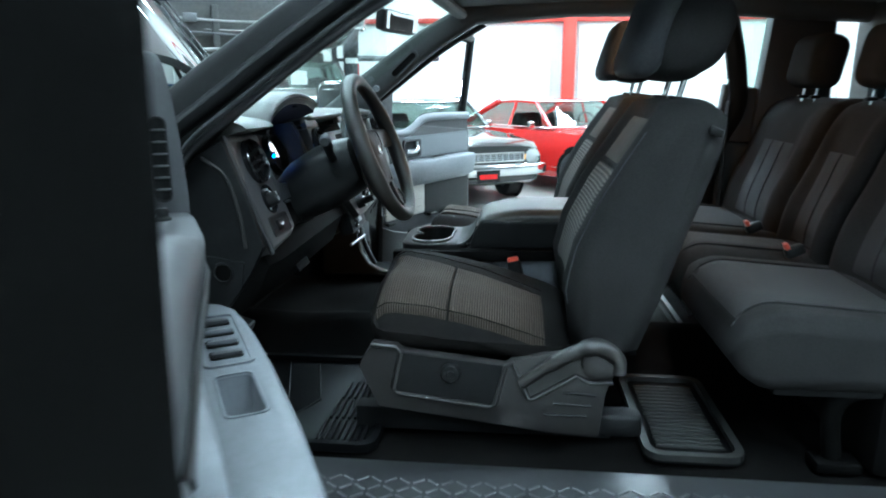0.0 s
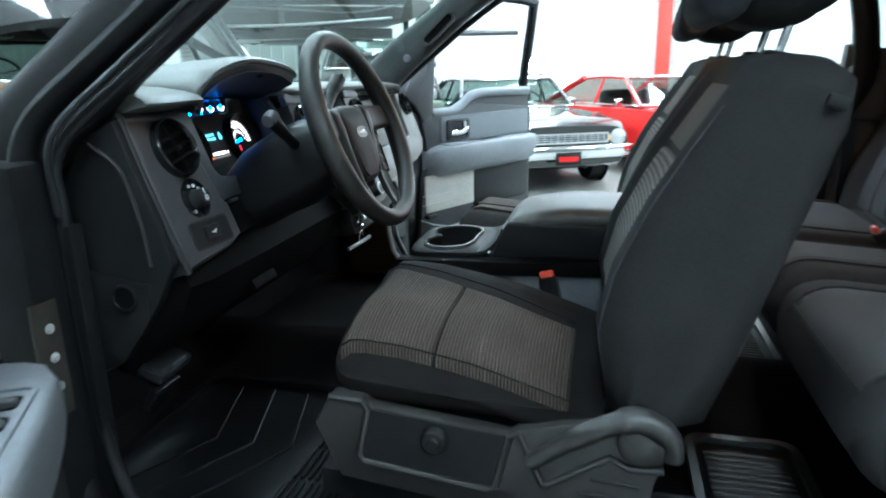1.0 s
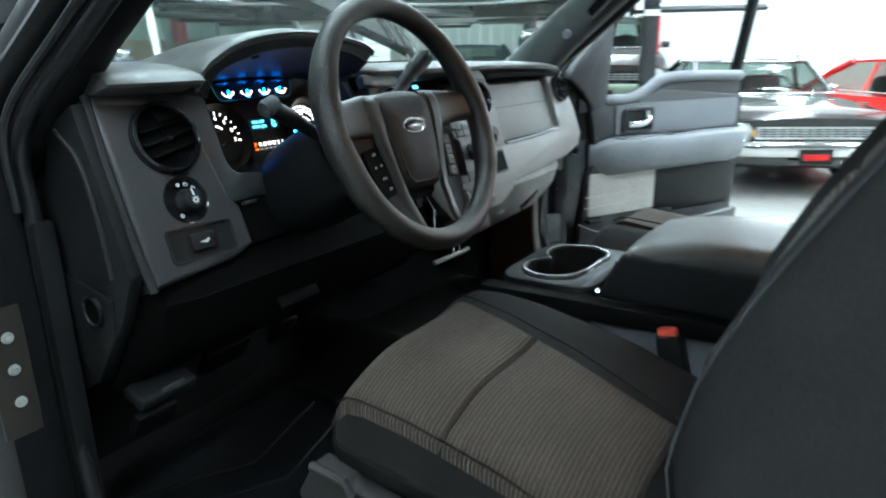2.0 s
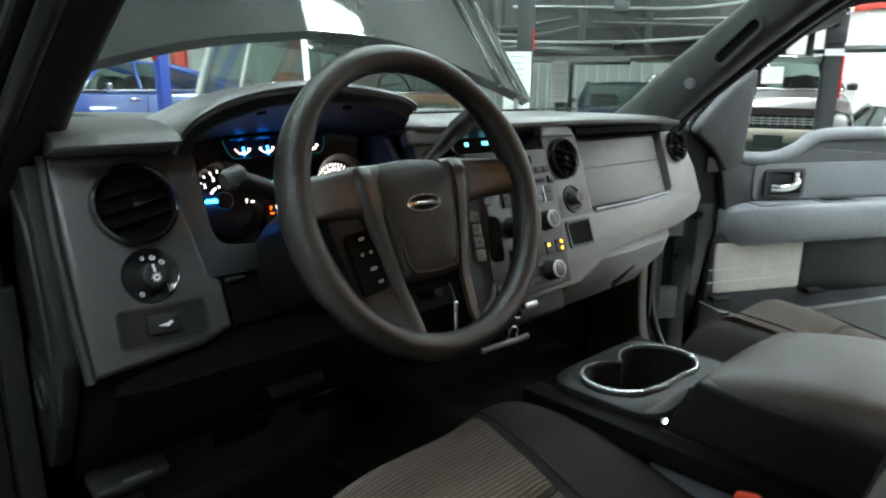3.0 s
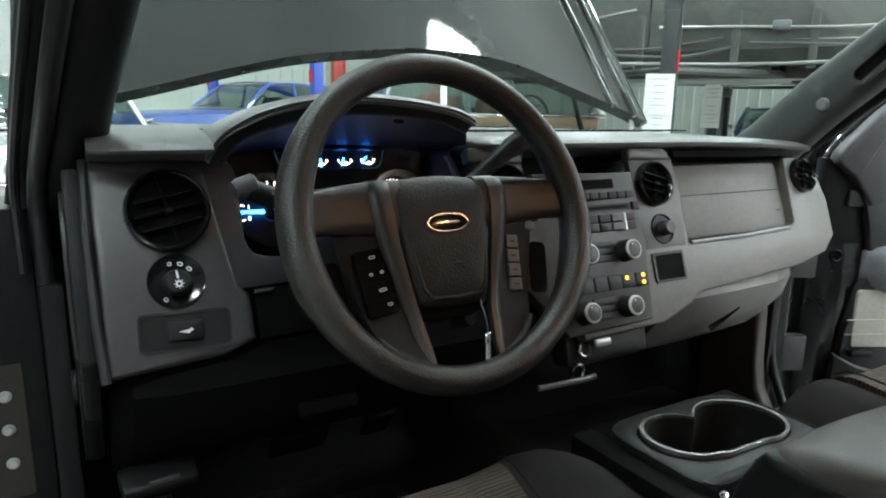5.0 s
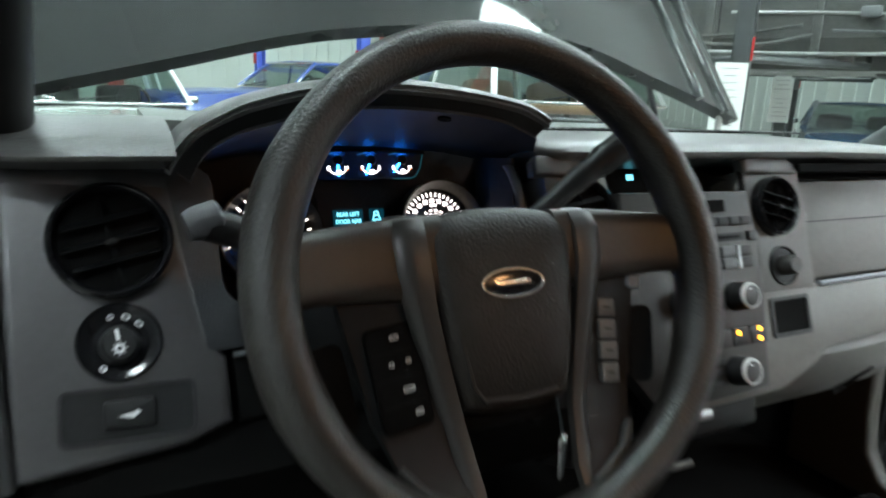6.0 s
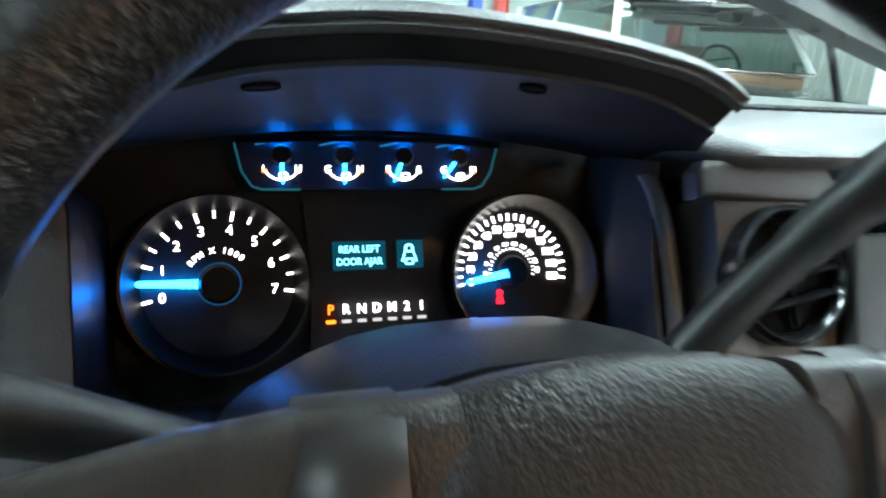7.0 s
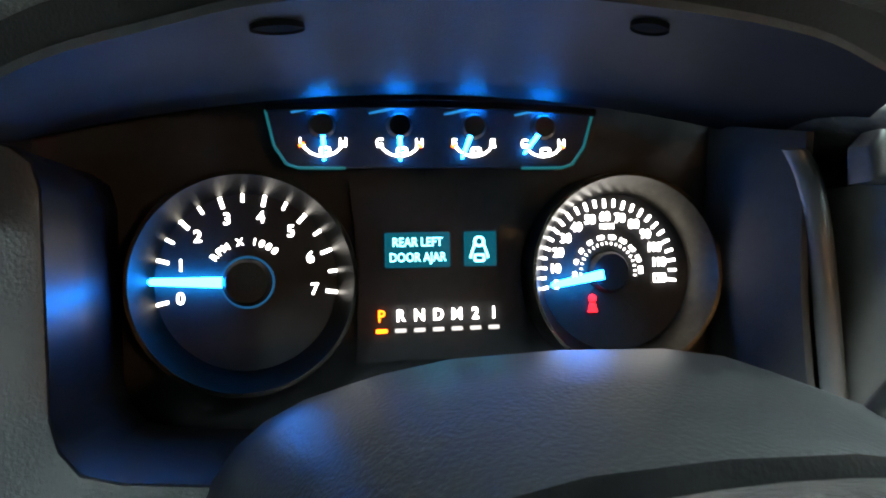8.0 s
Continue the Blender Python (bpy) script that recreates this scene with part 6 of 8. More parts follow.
        part("shield_groove", tube([(0.315 - 0.02 * k, yo - side * 0.001, 0.885 - 0.028 * k), (0.39 - 0.01 * k, yo - side * 0.001, 0.880 - 0.026 * k)], 0.003, 6), "black", shield)
    turn = Matrix(((1, 0, 0, 0.061), (0, 0, side, yo), (0, 1, 0, 0.925), (0, 0, 0, 1)))
    if side < 0:
        turn = Matrix(((1, 0, 0, 0.061), (0, 0, -1, yo), (0, 1, 0, 0.925), (0, 0, 0, 1)))
    part("lumbar_knob", lathe([(0, 0.018), (0.008, 0.018), (0.010, 0.015), (0.019, 0.015), (0.023, 0.011), (0.025, -0.002)], 14, turn), "black", shield, "black fluted knob")
    lever = tube(spline([(0.222, yo, 0.905), (0.28, yo + side * 0.004, 0.950), (0.335, yo + side * 0.006, 0.985), (0.385, yo + side * 0.004, 1.000), (0.425, yo, 0.975), (0.430, yo - side * 0.004, 0.945)], 6), [0.022] * 7 + [0.026] * 8 + [0.032] * 9 + [0.03] * 7, 14, flat=0.65)
    part("recliner_lever", lever, "seat_plastic", seat, "dark plastic recliner lever", sharp=70)
    part("lever_hub", lathe([(0, 0.020), (0.028, 0.019), (0.038, 0.012), (0.040, -0.01)], 28, Matrix(((1, 0, 0, 0.393), (0, 0, side, yo), (0, 1, 0, 0.962), (0, 0, 0, 1)))), "seat_plastic", seat)
    # frame below and tracks
    part("seat_frame", box(-0.10, 0.40, yc - 0.20, yc + 0.20, 0.80, 0.97, 0.02), "black", seat)
    for s in (-1, 1):
        part("seat_track", box(-0.18, 0.44, yc + s * 0.20 - 0.025, yc + s * 0.20 + 0.025, FLOOR + 0.02, 0.80, 0.008), "black", seat)
    part("track_cover", rbox((0.10, 0.06, 0.06), 0.015, 3), "black", seat, m=pose(0.46, yc + side * 0.2, 0.775))
    seat.location.x += aft
    return seat


front_seat("driver_seat", -1, "black cloth driver seat with ribbed brown-grey inserts")
front_seat("passenger_seat", 1, "black cloth passenger seat with ribbed brown-grey inserts", 0.045)

buckle = thing("seat_buckle", "black seat belt buckle with red button", "seat buckle", at=(0.21, -0.15, 0.98))
part("buckle_body", rbox((0.042, 0.062, 0.115), 0.009, 4), "black", buckle, m=pose(0.214, -0.155, 1.006, 0, -14, 0))
part("buckle_button", rbox((0.032, 0.050, 0.018), 0.005, 3), "red_button", buckle, "red release button", m=pose(0.1995, -0.155, 1.064, 0, -14, 0))
part("buckle_stalk", tube([(0.222, -0.155, 1.02), (0.25, -0.14, 0.90), (0.27, -0.14, 0.82)], 0.012, 8, flat=0.5), "black", buckle)

# ---- centre console ----
console = thing("centre_console", "grey and black centre console with cupholders and padded armrest", "console", at=(0.1, 0, FLOOR))
part("console_base", loft([[(x, y * w, z) for y, z in ((-0.135, 0.74), (-0.150, 0.92), (-0.145, top - 0.012), (-0.135, top), (0.135, top), (0.145, top - 0.012), (0.150, 0.92), (0.135, 0.74))] for x, w, top in ((-0.205, 0.62, 0.90), (-0.185, 0.80, 0.96), (-0.13, 0.93, 0.978), (0.045, 0.97, 0.980), (0.060, 1.0, 1.09), (0.50, 1.0, 1.09), (0.58, 0.98, 1.08))]), "black", console, "black plastic console base")


def cup_outline(s):
    """A figure of two joined circles and a wide end, scaled about its middle."""
    pts = []
    for k in range(64):
        t = 2 * math.pi * k / 64
        c1, c2 = (-0.055, -0.055), (-0.050, 0.050)
        best = 0
        d = Vector((math.cos(t), math.sin(t)))
        for (cx, cy), r in ((c1, 0.058), (c2, 0.062)):
            o = Vector((-0.047 - cx, 0.006 - cy))
            bq = o.dot(d)
            disc = bq * bq - (o.length_squared - r * r)
            if disc > 0:
                best = max(best, -bq + math.sqrt(disc))
        if d.x > 0.05 and abs(0.006 + d.y * 0.055 / d.x) < 0.058:
            best = max(best, 0.055 / d.x)
        best = max(best, 0.040)
        pts.append((-0.047 + d.x * best * s, 0.006 + d.y * best * s))
    return pts


TILT = pose(-0.05, 0, 1.094, 0, -1, 0) @ pose(0.05, 0, 0)
CUP_MID = (-0.047, 0.006)


def tray_outline(grow):
    """A rounded oblong about the cups, its points on even rays from their middle."""
    pts = []
    for k in range(64):
        t = 2 * math.pi * k / 64
        d = Vector((math.cos(t), math.sin(t)))
        rx, ry, p = (0.110 if d.x > 0 else 0.094) + grow, 0.130 + grow, 5.0
        lim = ((abs(d.x) / rx) ** p + (abs(d.y) / ry) ** p) ** (-1 / p)
        pts.append((CUP_MID[0] + d.x * lim, CUP_MID[1] - 0.006 + d.y * lim))
    return pts


part("cup_block", framed(tray_outline(0.004), cup_outline(1.02), -0.19, -0.004, TILT), "black", console, "black block round the cups")
tray = part("cup_tray", loft([[TILT @ Vector((x, y, z)) for x, y in o] for o, z in ((tray_outline(0.004), -0.005), (tray_outline(0.003), 0.000), (tray_outline(-0.002), 0.003), (cup_outline(1.06), 0.003), (cup_outline(1.03), -0.004))], True, False), "tray", console, "satin graphite cupholder tray")


def cowl_up(u, v):
    """The tray's surface where it sweeps up the front of the armrest."""
    a = u * radians(72)
    x, z = 0.030 + 0.060 * math.sin(a), 1.0985 + 0.080 * (1 - math.cos(a))
    return (x, (2 * v - 1) * (0.128 - 0.012 * u), z)


part("armrest_front", sheet(cowl_up, 12, 10, (0.012, 0, -0.004)), "tray", console, "satin graphite panel up the armrest front", sharp=60)
part("cup_rim", framed(cup_outline(1.035), cup_outline(0.975), 0.002, 0.0100, TILT), "badge_chrome", tray, "polished cupholder rim")
# Well walls and floor are near-black to paint in deep shade.
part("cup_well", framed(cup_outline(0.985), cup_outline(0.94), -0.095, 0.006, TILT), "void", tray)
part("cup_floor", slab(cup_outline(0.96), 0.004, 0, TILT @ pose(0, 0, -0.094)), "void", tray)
part("cup_litter", rbox((0.035, 0.05, 0.008), 0.003, 3), "paper", tray, "pale scrap in the cupholder", m=TILT @ pose(-0.006, 0.045, -0.055, 0, 25, 30))
part("cup_spring", rbox((0.02, 0.006, 0.012), 0.002, 2), "silver", tray, m=TILT @ pose(-0.050, -0.03, -0.070, 0, 0, -30))
for s in (-1, 1):
    part("side_ledge", prism([(-0.16, 1.082), (0.55, 1.098), (0.55, 1.068), (-0.16, 1.045)], "y", s * 0.126, s * 0.168, 0.006), "matt_black", console)
    part("side_insert", box(0.06, 0.44, s * 0.1505, s * 0.1545, 0.90, 1.066, 0.0015), "lid_grey", console, "pale grey console side")
part("bin", prism([(0.066, 1.085), (0.080, 1.130), (0.104, 1.176), (0.515, 1.176), (0.52, 1.085)], "y", -0.138, 0.138, 0.012, 3), "black", console, "black storage bin", sharp=60)


def lid_shape(p, c):
    x, y, z = p
    z += 0.010 * (1 - c.y ** 2) * (1 if c.z > 0 else 0) - 0.050 * max(0, -c.x - 0.30) ** 1.5
    return Vector((x, y, z))


part("armrest_lid", rbox((0.430, 0.272, 0.050), 0.0245, 12, 0.0, lid_shape), "lid", console, "grey vinyl padded lid", m=pose(0.310, 0.0, 1.178, 0, 0, 0), sharp=80)
part("console_pin", lathe([(0, 0.003), (0.005, 0.0025), (0.006, 0)], 14, pose(0.063, -0.130, 1.098, 35, 0, 0)), "chrome", console)

# ---- rear bench ----


def bench(name, spans, label):
    """A rear bench unit: one cushion and one back for each span of y."""
    ya, yb = spans[0][0], spans[-1][1]
    b = thing(name, label, "car seat", "rear bench seats", at=(1.0, (ya + yb) / 2, FLOOR))
    for y0, y1 in spans:
        yc, w = (y0 + y1) / 2, y1 - y0
        wide = w > 0.4

        def top_of(x, c):
            """Cushion top at x, for c from -1 to 1 across."""
            t = (x - 0.665) / 0.47
            z = 1.098 + 0.014 * (1 - c ** 4) - 0.035 * t + (0.022 * abs(c) ** 4 if wide else 0.006)
            front = max(0.0, 0.10 - (x - 0.665))
            return z - 0.10 + math.sqrt(max(0.0, 0.01 - front ** 2)) if front > 0 else z

        def cush(p, c):
            x = 0.90 + p.x
            if c.z > 0:
                return Vector((x, yc + p.y, top_of(x, c.y) - 0.03 * (1 - c.z) - (0.05 - math.sqrt(max(0.0, 0.0025 - max(0.0, 0.05 - (w / 2 - abs(p.y))) ** 2)))))
            return Vector((x + 0.03 * (1 if c.x < 0 else 0) * abs(c.z), yc + p.y, 1.01 + p.z))

        part("cushion", rbox((0.47, w - 0.010, 0.17), 0.05, 14, 0.0, cush), "cloth", b, "black cloth rear cushion", sharp=80)
        part("cushion_insert", sheet(lambda u, v: (0.682 + 0.36 * u, yc + (w / 2 - 0.085) * (2 * v - 1), top_of(0.682 + 0.36 * u, (2 * v - 1) * (1 - 0.17 / w)) + 0.006 * min(1, 6 * min(u, 1 - u), 8 * min(v, 1 - v)) ** 0.5), 20, 16, (0, 0, -0.02)), "rib_y", b, "ribbed grey cloth cushion panel", sharp=80)
        for s in (-1, 1):
            part("cushion_piping", tube([(0.672 + 0.03 * k, yc + s * (w / 2 - 0.082), top_of(0.672 + 0.03 * k, s * (1 - 0.164 / w)) + 0.002) for k in range(13)], 0.0032, 8), "cloth", b, "sewn seam")

        def back(u, v):
            """Face of the backrest: bolsters either side of a sunk panel."""
            c = 2 * u - 1
            e = abs(c)
            z = 1.045 + 0.475 * v
            x = 1.075 + 0.30 * (z - 1.05) * 0.75 + 0.05 * (1 - math.sqrt(max(0.0, 1 - v ** 10))) * 1.6
            bolster = -0.035 * math.exp(-((e - 0.74) / 0.17) ** 2) * min(1.0, 1.6 * (1 - v)) + (0.06 * ((e - 0.86) / 0.14) ** 2 if e > 0.86 else 0)
            lumbar = -0.018 * math.exp(-((v - 0.25) / 0.25) ** 2)
            return (x + bolster + lumbar, yc + c * (w / 2 - 0.004) * (1 - 0.05 * v ** 3), z)

        part("backrest", sheet(back, 36, 24, (0.13, 0, -0.01)), "cloth", b, "black cloth rear backrest", sharp=80)

        def panel(u, v):
            uu, vv = 0.5 + (u - 0.5) * (0.56 - 0.05 * v), 0.08 + 0.62 * v
            q = Vector(back(uu, vv))
            return q + Vector((0.004 - 0.010 * min(1, 7 * min(u, 1 - u), 7 * min(v, 1 - v)) ** 0.5, 0, 0))

        part("back_insert", sheet(panel, 18, 18, (0.02, 0, 0)), "cloth_grey", b, "grey cloth back panel", sharp=80)
        for k in ((0.33, 0.67) if wide else (0.5,)):
            part("back_seam", tube([Vector(panel(k, 0.04 + 0.115 * i)) + Vector((-0.0008, 0, 0)) for i in range(9)], 0.0022, 6), "cloth", b)
        for s in (-1, 1):
            part("headrest_post", tube([(1.225, yc + s * 0.05, 1.50), (1.235, yc + s * 0.05, 1.58)], 0.006, 8), "chrome", b)
            part("post_collar", rbox((0.03, 0.03, 0.012), 0.005, 3), "black", b, m=pose(1.226, yc + s * 0.05, 1.522))
        part("headrest", rbox((0.11, 0.25 if wide else 0.20, 0.18), 0.045, 8), "cloth", b, "black cloth rear headrest", m=pose(1.24, yc, 1.64, 0, 10, 0), sharp=80)
    part("bench_support", box(0.98, 1.20, ya + 0.03, yb - 0.03, FLOOR + 0.01, 0.94, 0.02), "carpet", b)
    part("seat_pan", box(0.76, 1.12, ya + 0.04, yb - 0.04, 0.910, 0.940, 0.01), "black", b)
    for y in (ya + 0.07, yb - 0.07):
        leg = part("support_leg", tube(spline([(1.00, y, 0.925), (0.93, y, 0.91), (0.90, y, 0.86), (0.915, y, FLOOR + 0.02)], 5), 0.020, 10), "matt_black", b)
        part("leg_foot", rbox((0.10, 0.06, 0.03), 0.010, 3), "matt_black", leg, m=pose(0.92, y, FLOOR + 0.02))
    return b


bench("rear_bench_wide", ((-0.735, -0.205), (-0.195, 0.135)), "black and grey cloth split rear bench with headrests")
bench("rear_bench_narrow", ((0.15, 0.735),), "black and grey cloth single rear bench section")
for y in (-0.20, 0.12):
    rb = thing("rear_buckle", "black rear belt buckle with red button", "seat buckle", "rear buckles", at=(0.97, y, 1.09))
    part("buckle_body", rbox((0.05, 0.03, 0.03), 0.007, 3), "black", rb, m=pose(0.975, y, 1.115, 0, -25, 0))
    part("buckle_button", rbox((0.012, 0.024, 0.022), 0.004, 3), "red_button", rb, m=pose(0.952, y, 1.127, 0, -25, 0))
bracket = thing("seat_bracket", "pale metal seat bracket on the rear floor", "bracket", at=(0.85, 0.38, FLOOR))
part("bracket_bar", tube([(0.80, 0.38, 0.84), (0.84, 0.375, 0.79), (0.87, 0.37, FLOOR + 0.006)], 0.008, 8), "silver", bracket)

# ---- mats and pedals ----


def rubber_mat(name, x0, x1, y0, y1, ribs, along, label, group, raised="mat_rubber"):
    mat_o = thing(name, label, "floor mat", group, at=((x0 + x1) / 2, (y0 + y1) / 2, FLOOR + 0.012))
    z = FLOOR + 0.012
    part("mat_base", slab(rrect(x0, x1, y0, y1, 0.04), 0.008, 0.002, pose(0, 0, z)), "rubber", mat_o)
    rim_b = framed(rrect(x0, x1, y0, y1, 0.04), rrect(x0 + 0.018, x1 - 0.018, y0 + 0.018, y1 - 0.018, 0.03), z + 0.006, z + 0.022)
    part("mat_rim", rim_b, raised, mat_o, "raised rim")
    for k in range(ribs):
        t = (k + 0.5) / ribs
        if along == "x":
            # a block of bars across the heel end, split by two gaps
            r = rbox((0.0095, 0.098, 0.012), 0.004, 2)
            r.transform(pose(x1 - 0.155 + 0.125 * t, y0 + 0.08, z + 0.011))
            part("mat_rib", r, raised, mat_o)
            r = rbox((0.0095, 0.098, 0.012), 0.004, 2)
            r.transform(pose(x1 - 0.150 + 0.125 * t, y0 + 0.19, z + 0.011))
            part("mat_rib", r, raised, mat_o)
            r = rbox((0.0095, 0.098, 0.012), 0.004, 2)
            r.transform(pose(x1 - 0.145 + 0.125 * t, y0 + 0.30, z + 0.011))
        else:
            r = rbox(((x1 - x0) - 0.07, 0.010, 0.010), 0.004, 2)
            r.transform(pose((x0 + x1) / 2, y0 + 0.05 + (y1 - y0 - 0.1) * t, z + 0.010))
        part("mat_rib", r, raised, mat_o)
    if along == "x":
        for k in range(3):
            part("mat_crease", tube([(x0 + 0.06 + 0.09 * k, y0 + 0.04, z + 0.008), (x0 + 0.17 + 0.09 * k, y0 + 0.24, z + 0.010), (x0 + 0.10 + 0.09 * k, y1 - 0.04, z + 0.008)], 0.0035, 8), "rubber", mat_o, "moulded crease")
    return mat_o


# The front mat takes the shade-darkened rubber, the rear mats the lightened one.
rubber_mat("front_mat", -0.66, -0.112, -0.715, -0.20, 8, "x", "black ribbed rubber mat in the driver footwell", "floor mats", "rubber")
rubber_mat("rear_mat", 0.505, 0.730, -0.690, -0.255, 17, "y", "black ribbed rubber mat on the rear floor", "floor mats")
rubber_mat("rear_mat", 0.56, 0.80, 0.10, 0.55, 20, "y", "black ribbed rubber mat on the rear floor", "floor mats")
for nm, y, w in (("brake_pedal", -0.42, 0.11), ("accelerator_pedal", -0.26, 0.06)):
    p = thing(nm, "black pedal hanging over the driver footwell", "pedal", "pedals", at=(-0.62, y, 0.85))
    part("pedal_pad", rbox((0.02, w, 0.07), 0.008, 3), "rubber", p, m=pose(-0.62, y, 0.92, 0, 35, 0))
    part("pedal_arm", tube([(-0.63, y, 0.93), (-0.68, y, 1.03), (-0.72, y, 1.12)], 0.009, 8), "black", p)
foot = thing("parking_brake_pedal", "small black parking brake pedal with worn edge", "pedal", "pedals", at=(-0.46, -0.70, 0.95))
part("pedal_pad", rbox((0.02, 0.07, 0.05), 0.008, 3), "rubber", foot, m=pose(-0.43, -0.70, 0.975, 0, 30, 0))
part("pedal_arm", tube([(-0.44, -0.70, 0.98), (-0.52, -0.70, 1.03), (-0.60, -0.70, 1.06)], 0.009, 8), "black", foot)

# ---- front doors, both standing open ----


def front_door(name, side, angle, label, hx=-0.45, hy=0.88):
    """Built closed in a frame of u (to the rear), v (inwards) and z, then swung open on its hinges."""
    a = radians(angle)
    U, N = Vector((math.cos(a), side * math.sin(a), 0)), Vector((math.sin(a), -side * math.cos(a), 0))
    D = Matrix(((U.x, N.x, 0, hx), (U.y, N.y, 0, side * hy), (0, 0, 1, 0), (0, 0, 0, 1)))
    d = thing(name, label, "car door", "front doors", at=(hx, side * hy, 0.65))

    def p(nm, bm, mat, parent=d, lab="", sharp=38):
        return part(nm, bm, mat, parent, lab, D, sharp)

    def wall(u0, u1, v0, v1, z0, z1, bev=0.008):
        return box(u0, u1, v0, v1, z0, z1, bev)

    # outer skin and shell
    p("door_shell", prism([(0.02, 0.62), (0.93, 0.62), (0.95, 0.75), (0.945, 1.33), (0.46, 1.33), (0.20, 1.29), (0.02, 1.33)], "y", -0.155, -0.06, 0.02), "paint_black", lab="black painted door shell")
    card = p("door_card", prism([(0.115, 0.74), (0.90, 0.72), (0.915, 0.80), (0.915, 1.33), (0.47, 1.37), (0.33, 1.315), (0.19, 1.335), (0.11, 1.365), (0.140, 1.31), (0.156, 1.26), (0.170, 1.19), (0.178, 1.13), (0.157, 1.086), (0.132, 0.96)], "y", -0.075, -0.035, 0.008), "door_dark", lab="dark grey moulded door card")
    p("edge_seal", tube([(0.925, -0.06, 0.66), (0.932, -0.06, 1.0), (0.930, -0.06, 1.32)], 0.012, 8), "seal")
    # upper sill roll
    p("sill_roll", tube(spline([(0.214, -0.05, 1.337), (0.25, -0.043, 1.338), (0.33, -0.042, 1.340), (0.40, -0.042, 1.362), (0.48, -0.042, 1.402), (0.62, -0.042, 1.410), (0.90, -0.042, 1.405)], 5), 0.020, 12, flat=1.0), "door_grey", card, "moulded window sill")
    p("sill_filler", prism([(0.10, 1.30), (0.915, 1.30), (0.915, 1.405), (0.62, 1.405), (0.48, 1.395), (0.40, 1.36), (0.33, 1.335), (0.10, 1.345)], "y", -0.09, -0.045, 0.006), "door_dark", card)
    # sail panel with demister slots at the front of the window
    sail = p("sail_panel", prism([(0.150, 1.30), (0.205, 1.32), (0.214, 1.345), (0.222, 1.45), (0.232, 1.575), (0.230, 1.594), (0.218, 1.597), (0.154, 1.546), (0.075, 1.466), (0.052, 1.437), (0.048, 1.412), (0.10, 1.372), (0.135, 1.325)], "y", -0.075, -0.030, 0.012, 3), "door_dark", card, "dark sail panel")
    p("front_return", prism([(0.030, 1.425), (0.055, 1.420), (0.105, 1.375), (0.142, 1.31), (0.158, 1.25), (0.165, 1.20), (0.060, 1.205), (0.035, 1.30)], "y", -0.095, -0.055, 0.008), "dash_end", card, "dark front return of the door trim")
    hole = p("stop_recess", lathe([(0.010, 0.001), (0.012, 0.005), (0.0165, 0.004), (0.0175, -0.004)], 24, Matrix(((1, 0, 0, 0.095), (0, 0, 1, -0.058), (0, 1, 0, 1.170), (0, 0, 0, 1)))), "black_gloss", card, "round black grommet")
    p("recess_floor", lathe([(0, 0.0012), (0.0105, 0.001), (0.0105, -0.002)], 20, Matrix(((1, 0, 0, 0.095), (0, 0, 1, -0.058), (0, 1, 0, 1.170), (0, 0, 0, 1)))), "seal", hole)
    # window frame leaning inwards
    frame_pts = [(0.045, -0.10, 1.36), (0.10, -0.098, 1.47), (0.26, -0.095, 1.62), (0.46, -0.09, 1.765), (0.56, -0.085, 1.812), (0.70, -0.08, 1.83), (0.99, -0.09, 1.825), (1.025, -0.10, 1.78), (0.985, -0.115, 1.50), (0.945, -0.115, 1.32)]
    p("window_frame", tube(spline(frame_pts, 4), 0.020, 10, flat=1.3), "paint_black", lab="black painted window frame")
    p("window_seal", tube(spline([(u - 0.02 if i > 5 else u + 0.015, v + 0.008, z - 0.02) for i, (u, v, z) in enumerate(frame_pts)], 4), 0.009, 8), "seal")
    p("sail_post", tube([(0.225, -0.075, 1.34), (0.235, -0.065, 1.50), (0.245, -0.055, 1.60)], 0.012, 8), "seal")
    # insert with inner handle
    p("upper_insert", slab(rrect(0.255, 0.895, 1.212, 1.322, 0.02), 0.006, 0.003, Matrix(((1, 0, 0, 0), (0, 0, 1, -0.036), (0, 1, 0, 0), (0, 0, 0, 1)))), "door_cloth", card, "grey cloth insert")
    bezel = p("handle_bezel", framed(rrect(0.288, 0.430, 1.220, 1.308, 0.014), rrect(0.297, 0.421, 1.229, 1.299, 0.010), 0.0, 0.016, Matrix(((1, 0, 0, 0), (0, 0, 1, -0.034), (0, 1, 0, 0), (0, 0, 0, 1)))), "door_dark", card, "dark handle bezel")
    p("bezel_floor", slab(rrect(0.297, 0.421, 1.229, 1.299, 0.010), 0.003, 0, Matrix(((1, 0, 0, 0), (0, 0, 1, -0.033), (0, 1, 0, 0), (0, 0, 0, 1)))), "black", bezel)
    p("inner_handle", tube(spline([(0.305, -0.014, 1.252), (0.345, -0.008, 1.250), (0.39, -0.010, 1.256), (0.412, -0.020, 1.266)], 5), [0.0075] * 16, 10, flat=1.6), "chrome", bezel, "chrome inner door handle")
    p("lock_lever", rbox((0.024, 0.010, 0.040), 0.005, 3), "chrome", bezel).data.transform(BASE[d].inverted() @ D @ pose(0.400, -0.022, 1.277) @ D.inverted() @ BASE[d])
    # armrest
    arm = loft([[(u, v, z) for v, z in ((-0.06, zt - 0.15 * f), (v1 - 0.012, zt - 0.105 * f), (v1, zt - 0.06 * f), (v1, zt - 0.012), (v1 - 0.010, zt), (-0.06, zt + 0.002))] for u, v1, zt, f in
